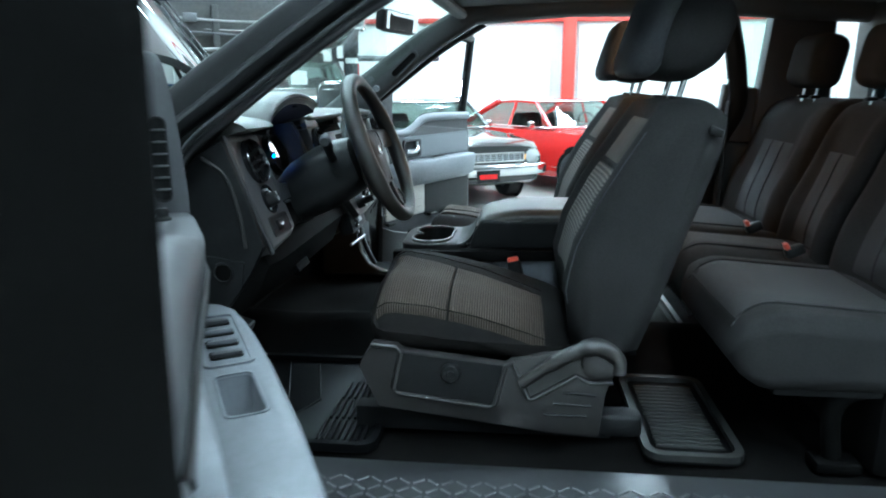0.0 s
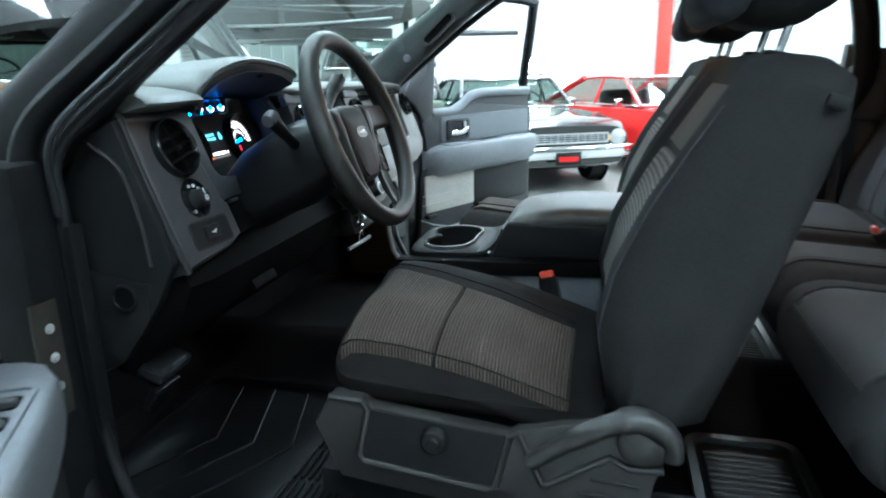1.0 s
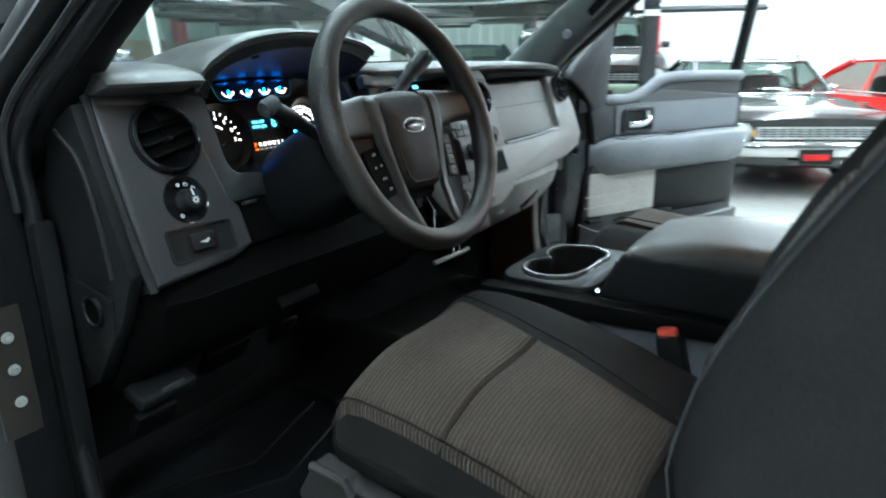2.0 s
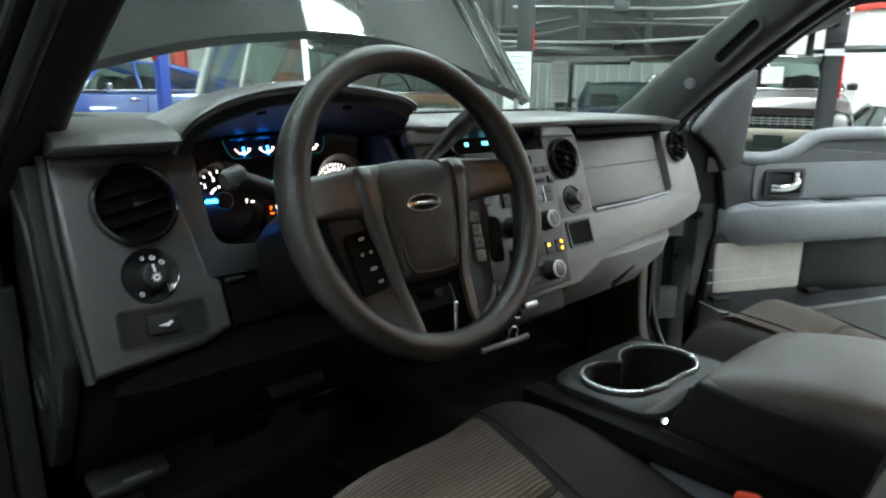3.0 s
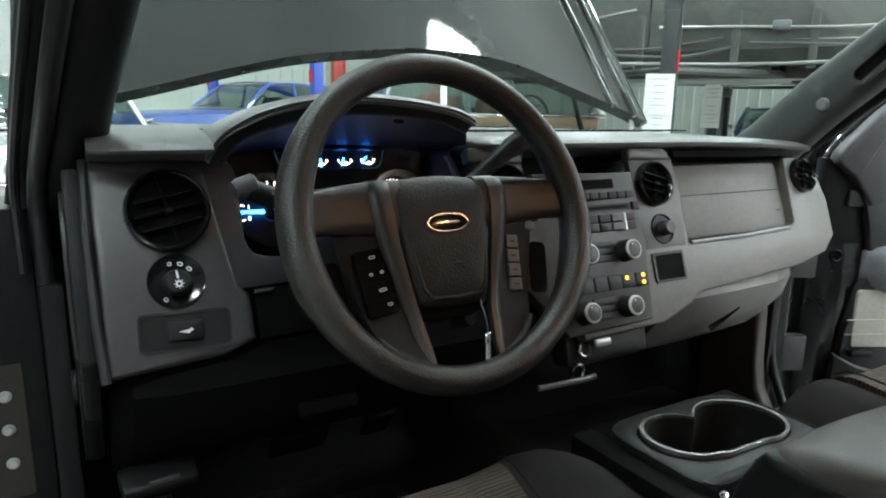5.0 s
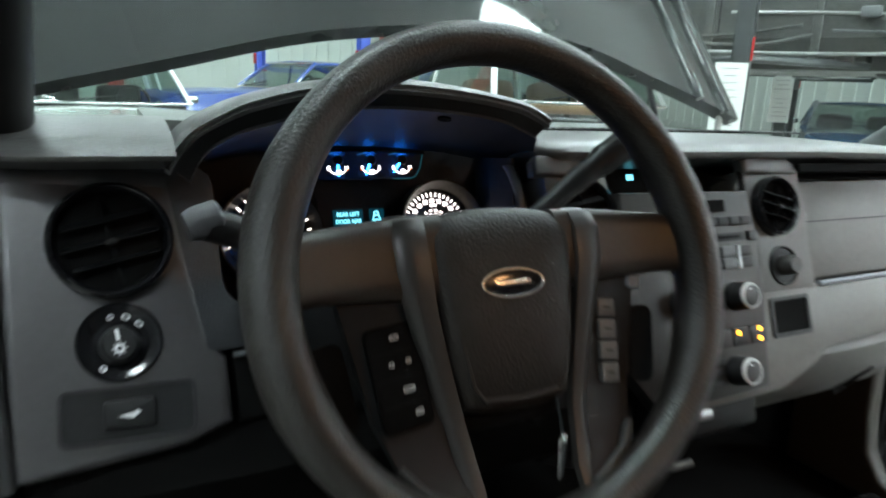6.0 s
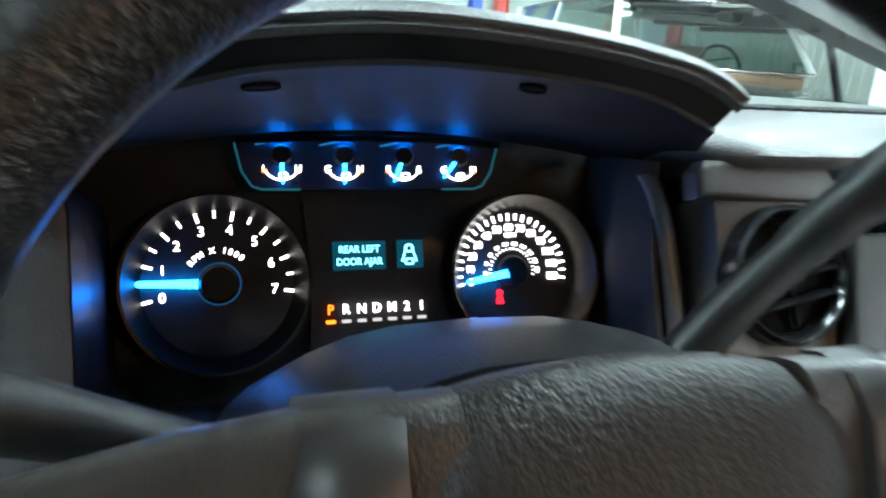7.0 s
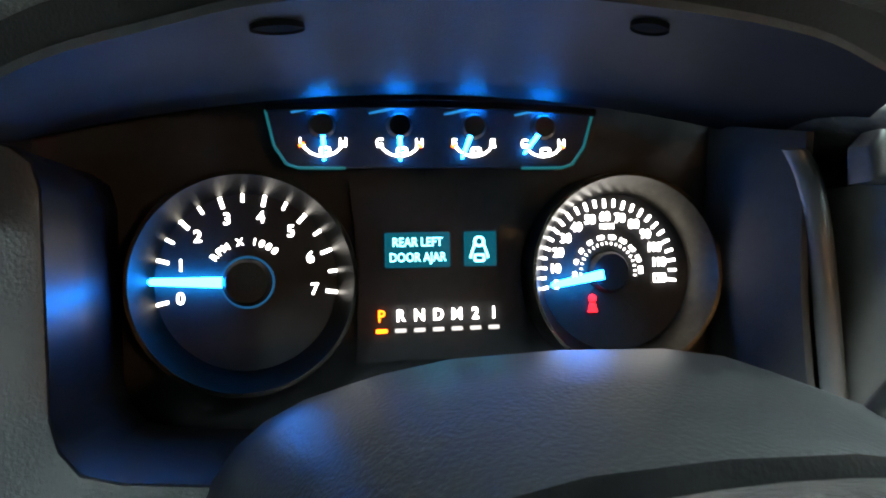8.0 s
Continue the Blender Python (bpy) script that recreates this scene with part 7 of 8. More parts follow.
                ((0.165, -0.030, 1.180, 0.5), (0.185, 0.000, 1.195, 0.8), (0.23, 0.028, 1.204, 1.0), (0.40, 0.036, 1.206, 1.0), (0.70, 0.036, 1.206, 1.0), (0.87, 0.028, 1.204, 1.0), (0.91, 0.010, 1.20, 0.95), (0.92, -0.03, 1.19, 0.8))])
    armrest = p("armrest", arm, "door_grey", card, "blue-grey armrest", sharp=50)
    p("switch_plate", slab(rrect(0.245, 0.44, -0.040, 0.024, 0.015), 0.004, 0.0015, pose(0, 0, 1.2055)), "door_grey", armrest, "blue-grey window switch plate")
    pull = p("pull_cup", framed(rrect(0.475, 0.615, -0.042, 0.026, 0.012), rrect(0.485, 0.605, -0.034, 0.018, 0.009), -0.002, 0.004, pose(0, 0, 1.207)), "door_grey", armrest)
    # Flush dark sheet stands in for the pull cup's shaded depth.
    p("cup_floor", slab(rrect(0.485, 0.605, -0.034, 0.018, 0.009), 0.001, 0, pose(0, 0, 1.2068)), "void", pull)
    # lower part: map pocket and speaker
    p("map_panel", slab(rrect(0.150, 0.470, 0.925, 1.082, 0.01), 0.008, 0.003, Matrix(((1, 0, 0, 0), (0, 0, 1, -0.037), (0, 1, 0, 0), (0, 0, 0, 1)))), "door_beige", card, "pale grey lower panel")
    for k in range(2):
        p("panel_rib", tube([(0.13, -0.029, 0.96 + 0.04 * k), (0.44, -0.029, 0.965 + 0.04 * k)], 0.002, 6), "door_beige", card)
    p("speaker_grille", slab(rrect(0.47, 0.90, 0.90, 1.075, 0.03), 0.006, 0.003, Matrix(((1, 0, 0, 0), (0, 0, 1, -0.037), (0, 1, 0, 0), (0, 0, 0, 1)))), "black", card, "black speaker grille")
    p("pocket", loft([[(u, v, z) for v, z in ((-0.05, 0.72), (v1, 0.735), (v1 + 0.008, zt), (v1 - 0.004, zt + 0.006), (v1 - 0.012, zt), (-0.04, 0.80))] for u, v1, zt in ((0.10, -0.02, 0.905), (0.14, 0.012, 0.885), (0.23, 0.030, 0.862), (0.50, 0.034, 0.872), (0.80, 0.034, 0.885), (0.90, 0.0, 0.88))]), "trim", card, "moulded door pocket", sharp=50)
    for u in (0.17, 0.52):
        p("bottle_clip", rbox((0.06, 0.03, 0.018), 0.006, 3), "black", card).data.transform(BASE[d].inverted() @ D @ pose(u, -0.02, 0.912) @ D.inverted() @ BASE[d])
    # glass, mostly lowered, and the outside mirror
    gl = p("window_glass", prism([(0.24, 1.30), (0.93, 1.30), (0.93, 1.395), (0.24, 1.395)], "y", -0.082, -0.078), "tint")
    gl.visible_shadow = False
    mir = p("wing_mirror", rbox((0.13, 0.22, 0.24), 0.05, 7), "paint_black", lab="black wing mirror", sharp=70)
    mir.data.transform(BASE[d].inverted() @ D @ pose(0.12, -0.28, 1.47) @ D.inverted() @ BASE[d])
    p("mirror_arm", tube([(0.10, -0.10, 1.38), (0.11, -0.18, 1.40), (0.12, -0.24, 1.42)], 0.028, 10), "black")
    # hinges on the jamb
    for z in (0.90, 1.16):
        hg = p("hinge", box(-0.10, 0.04, -0.075, -0.045, z - 0.05, z + 0.05, 0.006), "black_steel", lab="black steel door hinge")
        for dz in (-0.028, 0.028):
            p("hinge_bolt", lathe([(0, 0.010), (0.007, 0.009), (0.0085, 0.004), (0.0085, 0)], 10, Matrix(((1, 0, 0, -0.07), (0, 0, 1, -0.045), (0, 1, 0, z + dz), (0, 0, 0, 1)))), "black", hg)
    return d


front_door("passenger_door", 1, 62, "open passenger door with grey card and chrome handle")


def cast(poly, c, n=96):
    """Points of a convex outline, met by n even rays from c."""
    out = []
    for k in range(n):
        t = 2 * math.pi * k / n
        dx, dy = math.cos(t), math.sin(t)
        best = 1e9
        for (x0, y0), (x1, y1) in zip(poly, poly[1:] + poly[:1]):
            ex, ey = x1 - x0, y1 - y0
            den = dx * ey - dy * ex
            if abs(den) < 1e-12:
                continue
            s = ((x0 - c[0]) * ey - (y0 - c[1]) * ex) / den
            w = ((x0 - c[0]) * dy - (y0 - c[1]) * dx) / den
            if s > 0 and -1e-9 <= w <= 1 + 1e-9:
                best = min(best, s)
        out.append((c[0] + dx * best, c[1] + dy * best))
    return out


def driver_door(angle=59, hx=-0.41, hy=-0.945):
    """u runs to the rear, v inwards."""
    a = radians(angle)
    U, N = Vector((math.cos(a), -math.sin(a), 0)), Vector((math.sin(a), math.cos(a), 0))
    D = Matrix(((U.x, N.x, 0, hx), (U.y, N.y, 0, hy), (0, 0, 1, 0), (0, 0, 0, 1)))
    d = thing("driver_door", "open driver door with dark card and blue-grey armrest switches", "car door", "front doors", at=(hx, hy, 0.65))
    inface = Matrix(((1, 0, 0, 0), (0, 0, 1, 0), (0, 1, 0, 0), (0, 0, 0, 1)))

    def p(nm, bm, mat, parent=d, lab="", sharp=38, m=None):
        return part(nm, bm, mat, parent, lab, D if m is None else D @ m, sharp)

    p("door_shell", prism([(0.02, 0.62), (0.93, 0.62), (0.95, 0.75), (0.945, 1.36), (0.46, 1.36), (0.20, 1.33), (0.02, 1.33)], "y", -0.165, -0.09, 0.02), "paint_black", lab="black painted door shell")
    card = p("door_card", prism([(0.045, 0.74), (0.90, 0.72), (0.92, 0.80), (0.92, 1.34), (0.47, 1.34), (0.09, 1.35), (0.05, 1.30)], "y", -0.10, -0.055, 0.010), "door_dark", lab="dark grey moulded door card")
    p("edge_seal", tube([(0.93, -0.085, 0.66), (0.938, -0.085, 1.0), (0.936, -0.085, 1.36)], 0.012, 8), "seal")
    # window sill: a flat ledge in front that swells towards the rear
    us = [0.135, 0.15, 0.20, 0.26, 0.32, 0.37, 0.42, 0.48, 0.56, 0.66, 0.78, 0.88, 0.925, 0.94]
    rings = []
    for u in us:
        zt = float(np.interp(u, (0.13, 0.15, 0.34, 0.40, 0.47, 0.56, 0.9, 0.94), (1.352, 1.369, 1.371, 1.378, 1.398, 1.410, 1.412, 1.39)))
        v1 = float(np.interp(u, (0.13, 0.15, 0.20, 0.35, 0.50, 0.70, 0.90, 0.94), (-0.01, 0.008, 0.014, 0.012, -0.006, -0.033, -0.056, -0.07)))
        w = float(np.interp(u, (0.34, 0.52), (0.008, 0.026)))
        rings.append([(u, v, z) for v, z in ((-0.125, zt - 0.012), (-0.10, zt - 0.003), (v1 - 0.03 - w * 0.6, zt), (v1 - w, zt - 0.002), (v1 - w * 0.35, zt - w * 0.45), (v1, zt - w * 1.25), (v1 - 0.002, zt - 0.040 - w), (v1 - 0.010, zt - 0.048 - w), (v1 - 0.03, zt - 0.052 - w), (-0.10, zt - 0.06 - w))])
    sill = p("window_sill", loft(rings), "sill_grey", card, "dark grey moulded window sill", sharp=55)
    p("sill_lip", tube([(u, float(np.interp(u, (0.17, 0.35, 0.50, 0.70, 0.90), (0.010, 0.009, -0.008, -0.035, -0.058))), float(np.interp(u, (0.17, 0.34, 0.47, 0.9), (1.318, 1.316, 1.330, 1.334)))) for u in (0.17, 0.26, 0.35, 0.43, 0.50, 0.6, 0.7, 0.8, 0.9)], 0.006, 8), "black", sill)
    p("lock_knob", lathe([(0, 0.016), (0.007, 0.0155), (0.009, 0.012), (0.008, 0.004), (0.012, 0.001), (0.013, -0.004)], 18, pose(0.225, -0.033, 1.372)), "black", sill, "black lock knob")
    # sail block with demister slots, its face turned to the rear
    face = [(0.152, 0.010), (0.166, -0.030), (0.172, -0.085), (0.03, -0.09), (0.02, -0.05), (0.06, -0.005), (0.11, 0.010)]
    rings = []
    for z, s, sh in ((1.345, 1.0, 0), (1.40, 1.0, 0), (1.48, 0.985, -0.004), (1.55, 0.95, -0.009), (1.592, 0.90, -0.014), (1.608, 0.84, -0.017), (1.613, 0.70, -0.02)):
        rings.append([(u if i in (0, 1, 2) and z < 1.595 else 0.11 + (u - 0.11) * s, (v + 0.04) * s - 0.04 + sh, z) for i, (u, v) in enumerate(face)])
    sail = p("sail_panel", loft(rings), "door_dark", card, "dark sail panel with demister slots", sharp=32)
    p("slot_frame", framed(rrect(-0.0125, 0.0125, -0.066, 0.066, 0.012), rrect(-0.0095, 0.0095, -0.063, 0.063, 0.009), -0.004, 0.0025), "black", sail, m=Matrix(((0, 0, 1, 0.1655), (1, 0, 0, -0.026), (0, 1, 0, 1.4525), (0, 0, 0, 1))))
    p("slot_throat", slab(rrect(-0.0095, 0.0095, -0.063, 0.063, 0.009), 0.0016), "void", sail, m=Matrix(((0, 0, 1, 0.1650), (1, 0, 0, -0.026), (0, 1, 0, 1.4525), (0, 0, 0, 1))))
    for k in range(6):
        p("slot_bar", rbox((0.005, 0.022, 0.0032), 0.0012, 2), "trim", sail, m=pose(0.1675, -0.026, 1.407 + 0.0182 * k))
    # glass channel behind the sail and the frame round the window
    p("glass_channel", join(tube([(0.185, -0.100, 1.34), (0.195, -0.104, 1.55), (0.21, -0.108, 1.72)], 0.012, 8), tube([(0.215, -0.100, 1.34), (0.226, -0.104, 1.55), (0.24, -0.108, 1.74)], 0.009, 8)), "seal", card, "black glass channel")
    fr = [(0.03, -0.12, 1.36), (0.09, -0.12, 1.47), (0.24, -0.12, 1.63), (0.42, -0.12, 1.765), (0.53, -0.12, 1.812), (0.67, -0.12, 1.83), (0.92, -0.11, 1.825)]
    p("window_frame", tube(spline(fr, 4), 0.020, 10, flat=1.3), "paint_black", lab="black painted window frame")
    p("rear_upright", loft([[(u0 + 0.03 + c * 0.034, (-0.088 if z < 1.3 else -0.096) - max(0.0, 1.84 - max(z, 1.36)) * 0.03 + s * (0.056 if z < 1.3 else 0.048), z) for c, s in ((-1, -0.7), (-0.7, -1), (0.7, -1), (1, -0.7), (1, 0.7), (0.7, 1), (-0.7, 1), (-1, 0.7))] for u0, z in ((0.885, 0.70), (0.897, 1.0), (0.90, 1.22), (0.90, 1.36), (0.90, 1.45), (0.905, 1.60), (0.91, 1.75), (0.91, 1.84))]), "matt_black", d, "black rear edge and upright of the door")
    gl = p("window_glass", prism([(0.24, 1.33), (0.90, 1.33), (0.90, 1.425), (0.24, 1.415)], "y", -0.112, -0.108), "tint")
    gl.visible_shadow = False
    # light insert with the inner handle
    p("upper_insert", slab(rrect(0.165, 0.905, 1.20, 1.335, 0.025), 0.022, 0.006, inface @ pose(0, 0, -0.056)), "arm_grey", card, "blue-grey insert panel")
    bezel = p("handle_bezel", framed(rrect(0.235, 0.375, 1.225, 1.310, 0.014), rrect(0.244, 0.366, 1.234, 1.301, 0.010), 0.0, 0.014, inface @ pose(0, 0, -0.036)), "door_dark", card, "dark handle bezel")
    p("bezel_floor", slab(rrect(0.244, 0.366, 1.234, 1.301, 0.010), 0.003, 0, inface @ pose(0, 0, -0.035)), "black", bezel)
    p("inner_handle", tube(spline([(0.252, -0.016, 1.255), (0.29, -0.010, 1.253), (0.335, -0.012, 1.259), (0.357, -0.022, 1.269)], 5), 0.0075, 10, flat=1.6), "chrome", bezel, "chrome inner door handle")
    # armrest with a real pull pocket
    outline = [(0.122, -0.03), (0.124, 0.012), (0.132, 0.034), (0.146, 0.051), (0.167, 0.063), (0.20, 0.071), (0.30, 0.0765), (0.42, 0.078), (0.60, 0.074), (0.75, 0.064), (0.86, 0.05), (0.90, 0.03), (0.915, -0.045), (0.50, -0.048)]
    c0 = (0.512, 0.022)
    full = cast(outline, c0)
    cup = cast(rrect(0.455, 0.570, 0.000, 0.043, 0.009), c0)

    def inset(e):
        return [(c0[0] + (u - c0[0]) * (1 - e / 0.39), c0[1] + (v - c0[1]) * (1 - e / 0.06)) for u, v in full]

    def cupin(e):
        return [(c0[0] + (u - c0[0]) * (1 - e / 0.0575), c0[1] + (v - c0[1]) * (1 - e / 0.0215)) for u, v in cup]

    armrest = p("armrest", loft([[(u, v, z) for u, v in r] for r, z in ((inset(0.040), 1.060), (inset(0.022), 1.085), (inset(0.008), 1.120), (inset(0.001), 1.150), (full, 1.180), (inset(0.0015), 1.196), (inset(0.005), 1.2025), (inset(0.010), 1.205),
                                                                        (cupin(-0.003), 1.2055), (cup, 1.2035), (cupin(0.002), 1.150), (cupin(0.006), 1.146))]), "arm_grey", card, "blue-grey armrest with pull pocket", sharp=50)
    # Near-black floor paints in the shade down in the pocket.
    p("pocket_floor", slab(cupin(0.003), 0.003, 0, pose(0, 0, 1.1465)), "void", armrest)
    p("pocket_rim", framed(cupin(-0.004), cupin(-0.001), 1.205, 1.2075), "arm_grey", armrest)
    p("pocket_coin", lathe([(0, 0.004), (0.009, 0.004), (0.009, 0)], 16, pose(0.555, 0.012, 1.1495)), "silver", armrest, "small pale disc in the pocket")
    switch = p("switch_plate", framed(rrect(0.212, 0.425, -0.010, 0.056, 0.012), rrect(0.217, 0.420, -0.005, 0.051, 0.009), 1.2045, 1.2085), "arm_grey", armrest, "raised rim round the window switches")
    for k in range(4):
        p("switch_well", slab(rrect(-0.015, 0.015, -0.022, 0.022, 0.006), 0.0012, 0), "void", switch, m=pose(0.246 + 0.0455 * k, 0.023, 1.2052))
        p("window_switch", rbox((0.017, 0.040, 0.009), 0.0035, 3, 0, lambda q, c: Vector((q.x, q.y, q.z + 0.003 * c.x))), "door_dark" if k in (0, 3) else "arm_grey", switch, "rocker window switch", m=pose(0.250 + 0.0455 * k, 0.023, 1.2085, 0, 12 if k in (0, 3) else 3, 0))
    # lower part: panel, speaker, pocket
    p("map_panel", slab(rrect(0.150, 0.470, 0.925, 1.082, 0.01), 0.008, 0.003, inface @ pose(0, 0, -0.057)), "arm_grey", card, "blue-grey lower panel")
    p("speaker_grille", slab(rrect(0.47, 0.88, 0.90, 1.075, 0.03), 0.006, 0.003, inface @ pose(0, 0, -0.057)), "black", card, "black speaker grille")
    p("pocket", loft([[(u, v, z) for v, z in ((-0.06, 0.72), (v1, 0.735), (v1 + 0.008, zt), (v1 - 0.004, zt + 0.006), (v1 - 0.012, zt), (-0.05, 0.80))] for u, v1, zt in ((0.10, -0.04, 0.905), (0.14, 0.0, 0.885), (0.23, 0.020, 0.862), (0.50, 0.024, 0.872), (0.80, 0.024, 0.885), (0.90, -0.02, 0.88))]), "arm_grey", card, "moulded door pocket", sharp=50)
    mir = p("wing_mirror", rbox((0.13, 0.24, 0.26), 0.05, 7), "paint_black", lab="black wing mirror", sharp=70, m=pose(0.13, -0.30, 1.47))
    p("mirror_arm", tube([(0.10, -0.12, 1.38), (0.11, -0.18, 1.40), (0.12, -0.24, 1.42)], 0.028, 10), "black")
    for z in (0.90, 1.16):
        hg = p("hinge", box(-0.07, 0.06, -0.095, -0.07, z - 0.05, z + 0.05, 0.006), "black_steel", lab="black steel door hinge")
        for dz in (-0.028, 0.028):
            p("hinge_bolt", lathe([(0, 0.010), (0.007, 0.009), (0.0085, 0.004), (0.0085, 0)], 10, Matrix(((1, 0, 0, -0.05), (0, 0, 1, -0.07), (0, 1, 0, z + dz), (0, 0, 0, 1)))), "black", hg)
    return d


driver_door()

# ---- vehicles and lifts standing round the pickup ----


def vehicle(name, label, paint, at, toward, body, cabin, width, wheels, tyre_r=0.33, inside="black", post=None, grille="bars", lamps="round", lift=0.0, bumper="chrome", group="parked cars", stop=0.0):
    """A parked vehicle. at: centre on the ground; toward: the way it faces; body: (along, top, share of width, underside) from tail to
    nose; cabin: along and height of the rear window's foot and top, and of the windscreen's top and foot; wheels: axles along."""
    h = Vector((toward[0], toward[1], 0)).normalized()
    left = Vector((-h.y, h.x, 0))
    B = Matrix(((h.x, left.x, 0, at[0]), (h.y, left.y, 0, at[1]), (0, 0, 1, lift), (0, 0, 0, 1)))
    car = thing(name, label, "car", group, at=(at[0], at[1], lift))
    half_w = width / 2

    def p(nm, bm, mat, parent=car, lab="", sharp=45):
        return part(nm, bm, mat, parent, lab, B, sharp)

    def body_at(s):
        xs = [q[0] for q in body]
        return [float(np.interp(s, xs, [q[k] for q in body])) for k in (1, 2, 3)]

    rings = []
    s0, s1 = body[0][0], body[-1][0]
    for k in range(33):
        s = s0 + (s1 - s0) * k / 32
        top, share, low = body_at(s)
        w = half_w * share
        belt = low + (top - low) * 0.62
        sec = [(-w * 0.90, low), (-w * 0.985, low + 0.10), (-w, belt - 0.04), (-w * 0.985, belt + 0.05), (-w * 0.93, top - 0.035), (-w * 0.80, top - 0.005), (-w * 0.4, top + 0.012), (0, top + 0.016)]
        sec = sec + [(-y, z) for y, z in sec[-2::-1]] + [(w * 0.5, low - 0.02), (-w * 0.5, low - 0.02)]
        rings.append([(s, y, z) for y, z in sec])
    shell = p("body", loft(rings), paint, sharp=32)
    # wheel arches and wheels
    for s in wheels:
        for sd in (-1, 1):
            _, share, low = body_at(s)
            w = half_w * share
            # Flat dark disc stands in for the shade inside the arch.
            p("wheel_arch", lathe([(tyre_r + 0.045, -0.03), (tyre_r + 0.06, 0.004), (tyre_r + 0.03, 0.008), (0, 0.004)], 28, Matrix(((1, 0, 0, s), (0, 0, sd, sd * (w - 0.004)), (0, 1, 0, tyre_r + 0.02), (0, 0, 0, 1)))), "void", shell)
            wh = p("wheel", lathe([(tyre_r * 0.62, 0.02), (tyre_r * 0.64, 0.045), (tyre_r * 0.9, 0.05), (tyre_r * 0.985, 0.03), (tyre_r, 0.0), (tyre_r, -0.10), (tyre_r * 0.95, -0.15), (tyre_r * 0.6, -0.16)], 30, Matrix(((1, 0, 0, s), (0, 0, sd, sd * (w - 0.03)), (0, 1, 0, tyre_r), (0, 0, 0, 1)))), "tyre", car, "black tyre on a silver rim")
            p("rim", lathe([(0, 0.02), (tyre_r * 0.16, 0.024), (tyre_r * 0.2, 0.0), (tyre_r * 0.5, -0.01), (tyre_r * 0.58, 0.028), (tyre_r * 0.63, 0.03), (tyre_r * 0.64, -0.12)], 24, Matrix(((1, 0, 0, s), (0, 0, sd, sd * (w - 0.03)), (0, 1, 0, tyre_r), (0, 0, 0, 1)))), "silver", wh)
    # cabin: posts, roof, glass, seats
    (rf, zf), (rt, zt), (wt, zw), (wf, zb) = cabin
    gw, gt = half_w * 0.90, half_w * 0.74
    pm = post or paint
    for sd in (-1, 1):
        p("screen_post", tube([(wf, sd * gw, zb), ((wf + wt) / 2, sd * (gw + gt) / 2, (zb + zw) / 2 + 0.01), (wt, sd * gt, zw)], 0.028, 8), pm)
        p("rear_post", tube([(rf, sd * gw, zf), ((rf + rt) / 2, sd * (gw + gt) / 2, (zf + zt) / 2 + 0.02), (rt, sd * gt, zt)], 0.05, 8), pm)
        mid = (wt + rt) / 2
        p("door_post", tube([(mid, sd * gw, (zf + zb) / 2), (mid, sd * gt, (zt + zw) / 2)], 0.022, 8), pm)
        p("side_window", sheet(lambda u, v: Vector((rf + (wf - rf) * u, sd * gw, zf + (zb - zf) * u)).lerp(Vector((rt + (wt - rt) * u, sd * gt, zt + (zw - zt) * u)), v), 4, 4, (0, sd * 0.004, 0)), "car_glass").visible_shadow = False
        p("window_trim", tube([(rf, sd * gw * 1.01, zf), (wf, sd * gw * 1.01, zb)], 0.012, 6), "chrome")
        p("door_seam", tube([(mid - 0.02, sd * half_w * 1.0, zf - 0.08), (mid - 0.02, sd * half_w * 0.99, body_at(mid)[2] + 0.14)], 0.006, 6), "void", shell)
        p("door_handle", rbox((0.16, 0.03, 0.03), 0.01, 3), "chrome").data.transform(BASE[car].inverted() @ B @ pose(mid + 0.16, sd * half_w * 0.99, zf - 0.12) @ B.inverted() @ BASE[car])
        p("wing_mirror", rbox((0.06, 0.14, 0.10), 0.03, 4), "chrome" if bumper == "chrome" else pm).data.transform(BASE[car].inverted() @ B @ pose(wf - 0.32, sd * (half_w + 0.03), zb + 0.05) @ B.inverted() @ BASE[car])
        p("side_trim", tube([(s0 + 0.2, sd * half_w * 0.975, body_at(0)[2] + 0.17), (s1 - 0.3, sd * half_w * 0.975, body_at(0)[2] + 0.17)], 0.010, 6), "chrome")
    p("roof", sheet(lambda u, v: (rt + (wt - rt) * u, gt * (2 * v - 1) * 1.02, zt + (zw - zt) * u + 0.035 * (1 - (2 * v - 1) ** 2) + 0.02 * math.sin(math.pi * u)), 10, 10, (0, 0, -0.03)), paint, sharp=60)
    p("windscreen", sheet(lambda u, v: Vector((wf + 0.08 * (1 - (2 * u - 1) ** 2), gw * (2 * u - 1), zb)).lerp(Vector((wt + 0.04 * (1 - (2 * u - 1) ** 2), gt * (2 * u - 1), zw)), v), 8, 4, (0.004, 0, 0)), "car_glass").visible_shadow = False
    p("screen_frame", tube([(wt + 0.02 + 0.04 * (1 - c * c), gt * c, zw) for c in (-1, -0.5, 0, 0.5, 1)], 0.02, 8), "chrome")
    p("screen_foot", tube([(wf + 0.01 + 0.08 * (1 - c * c), gw * c, zb + 0.01) for c in (-1, -0.5, 0, 0.5, 1)], 0.014, 8), "chrome")
    p("rear_window", sheet(lambda u, v: Vector((rf, gw * 0.95 * (2 * u - 1), zf)).lerp(Vector((rt, gt * 0.95 * (2 * u - 1), zt)), v), 6, 4, (-0.004, 0, 0)), "car_glass").visible_shadow = False
    p("wiper", tube([(wf + 0.08, -0.5 * gw, zb + 0.03), (wf - 0.02, 0.15 * gw, zb + 0.10)], 0.008, 6), "black")
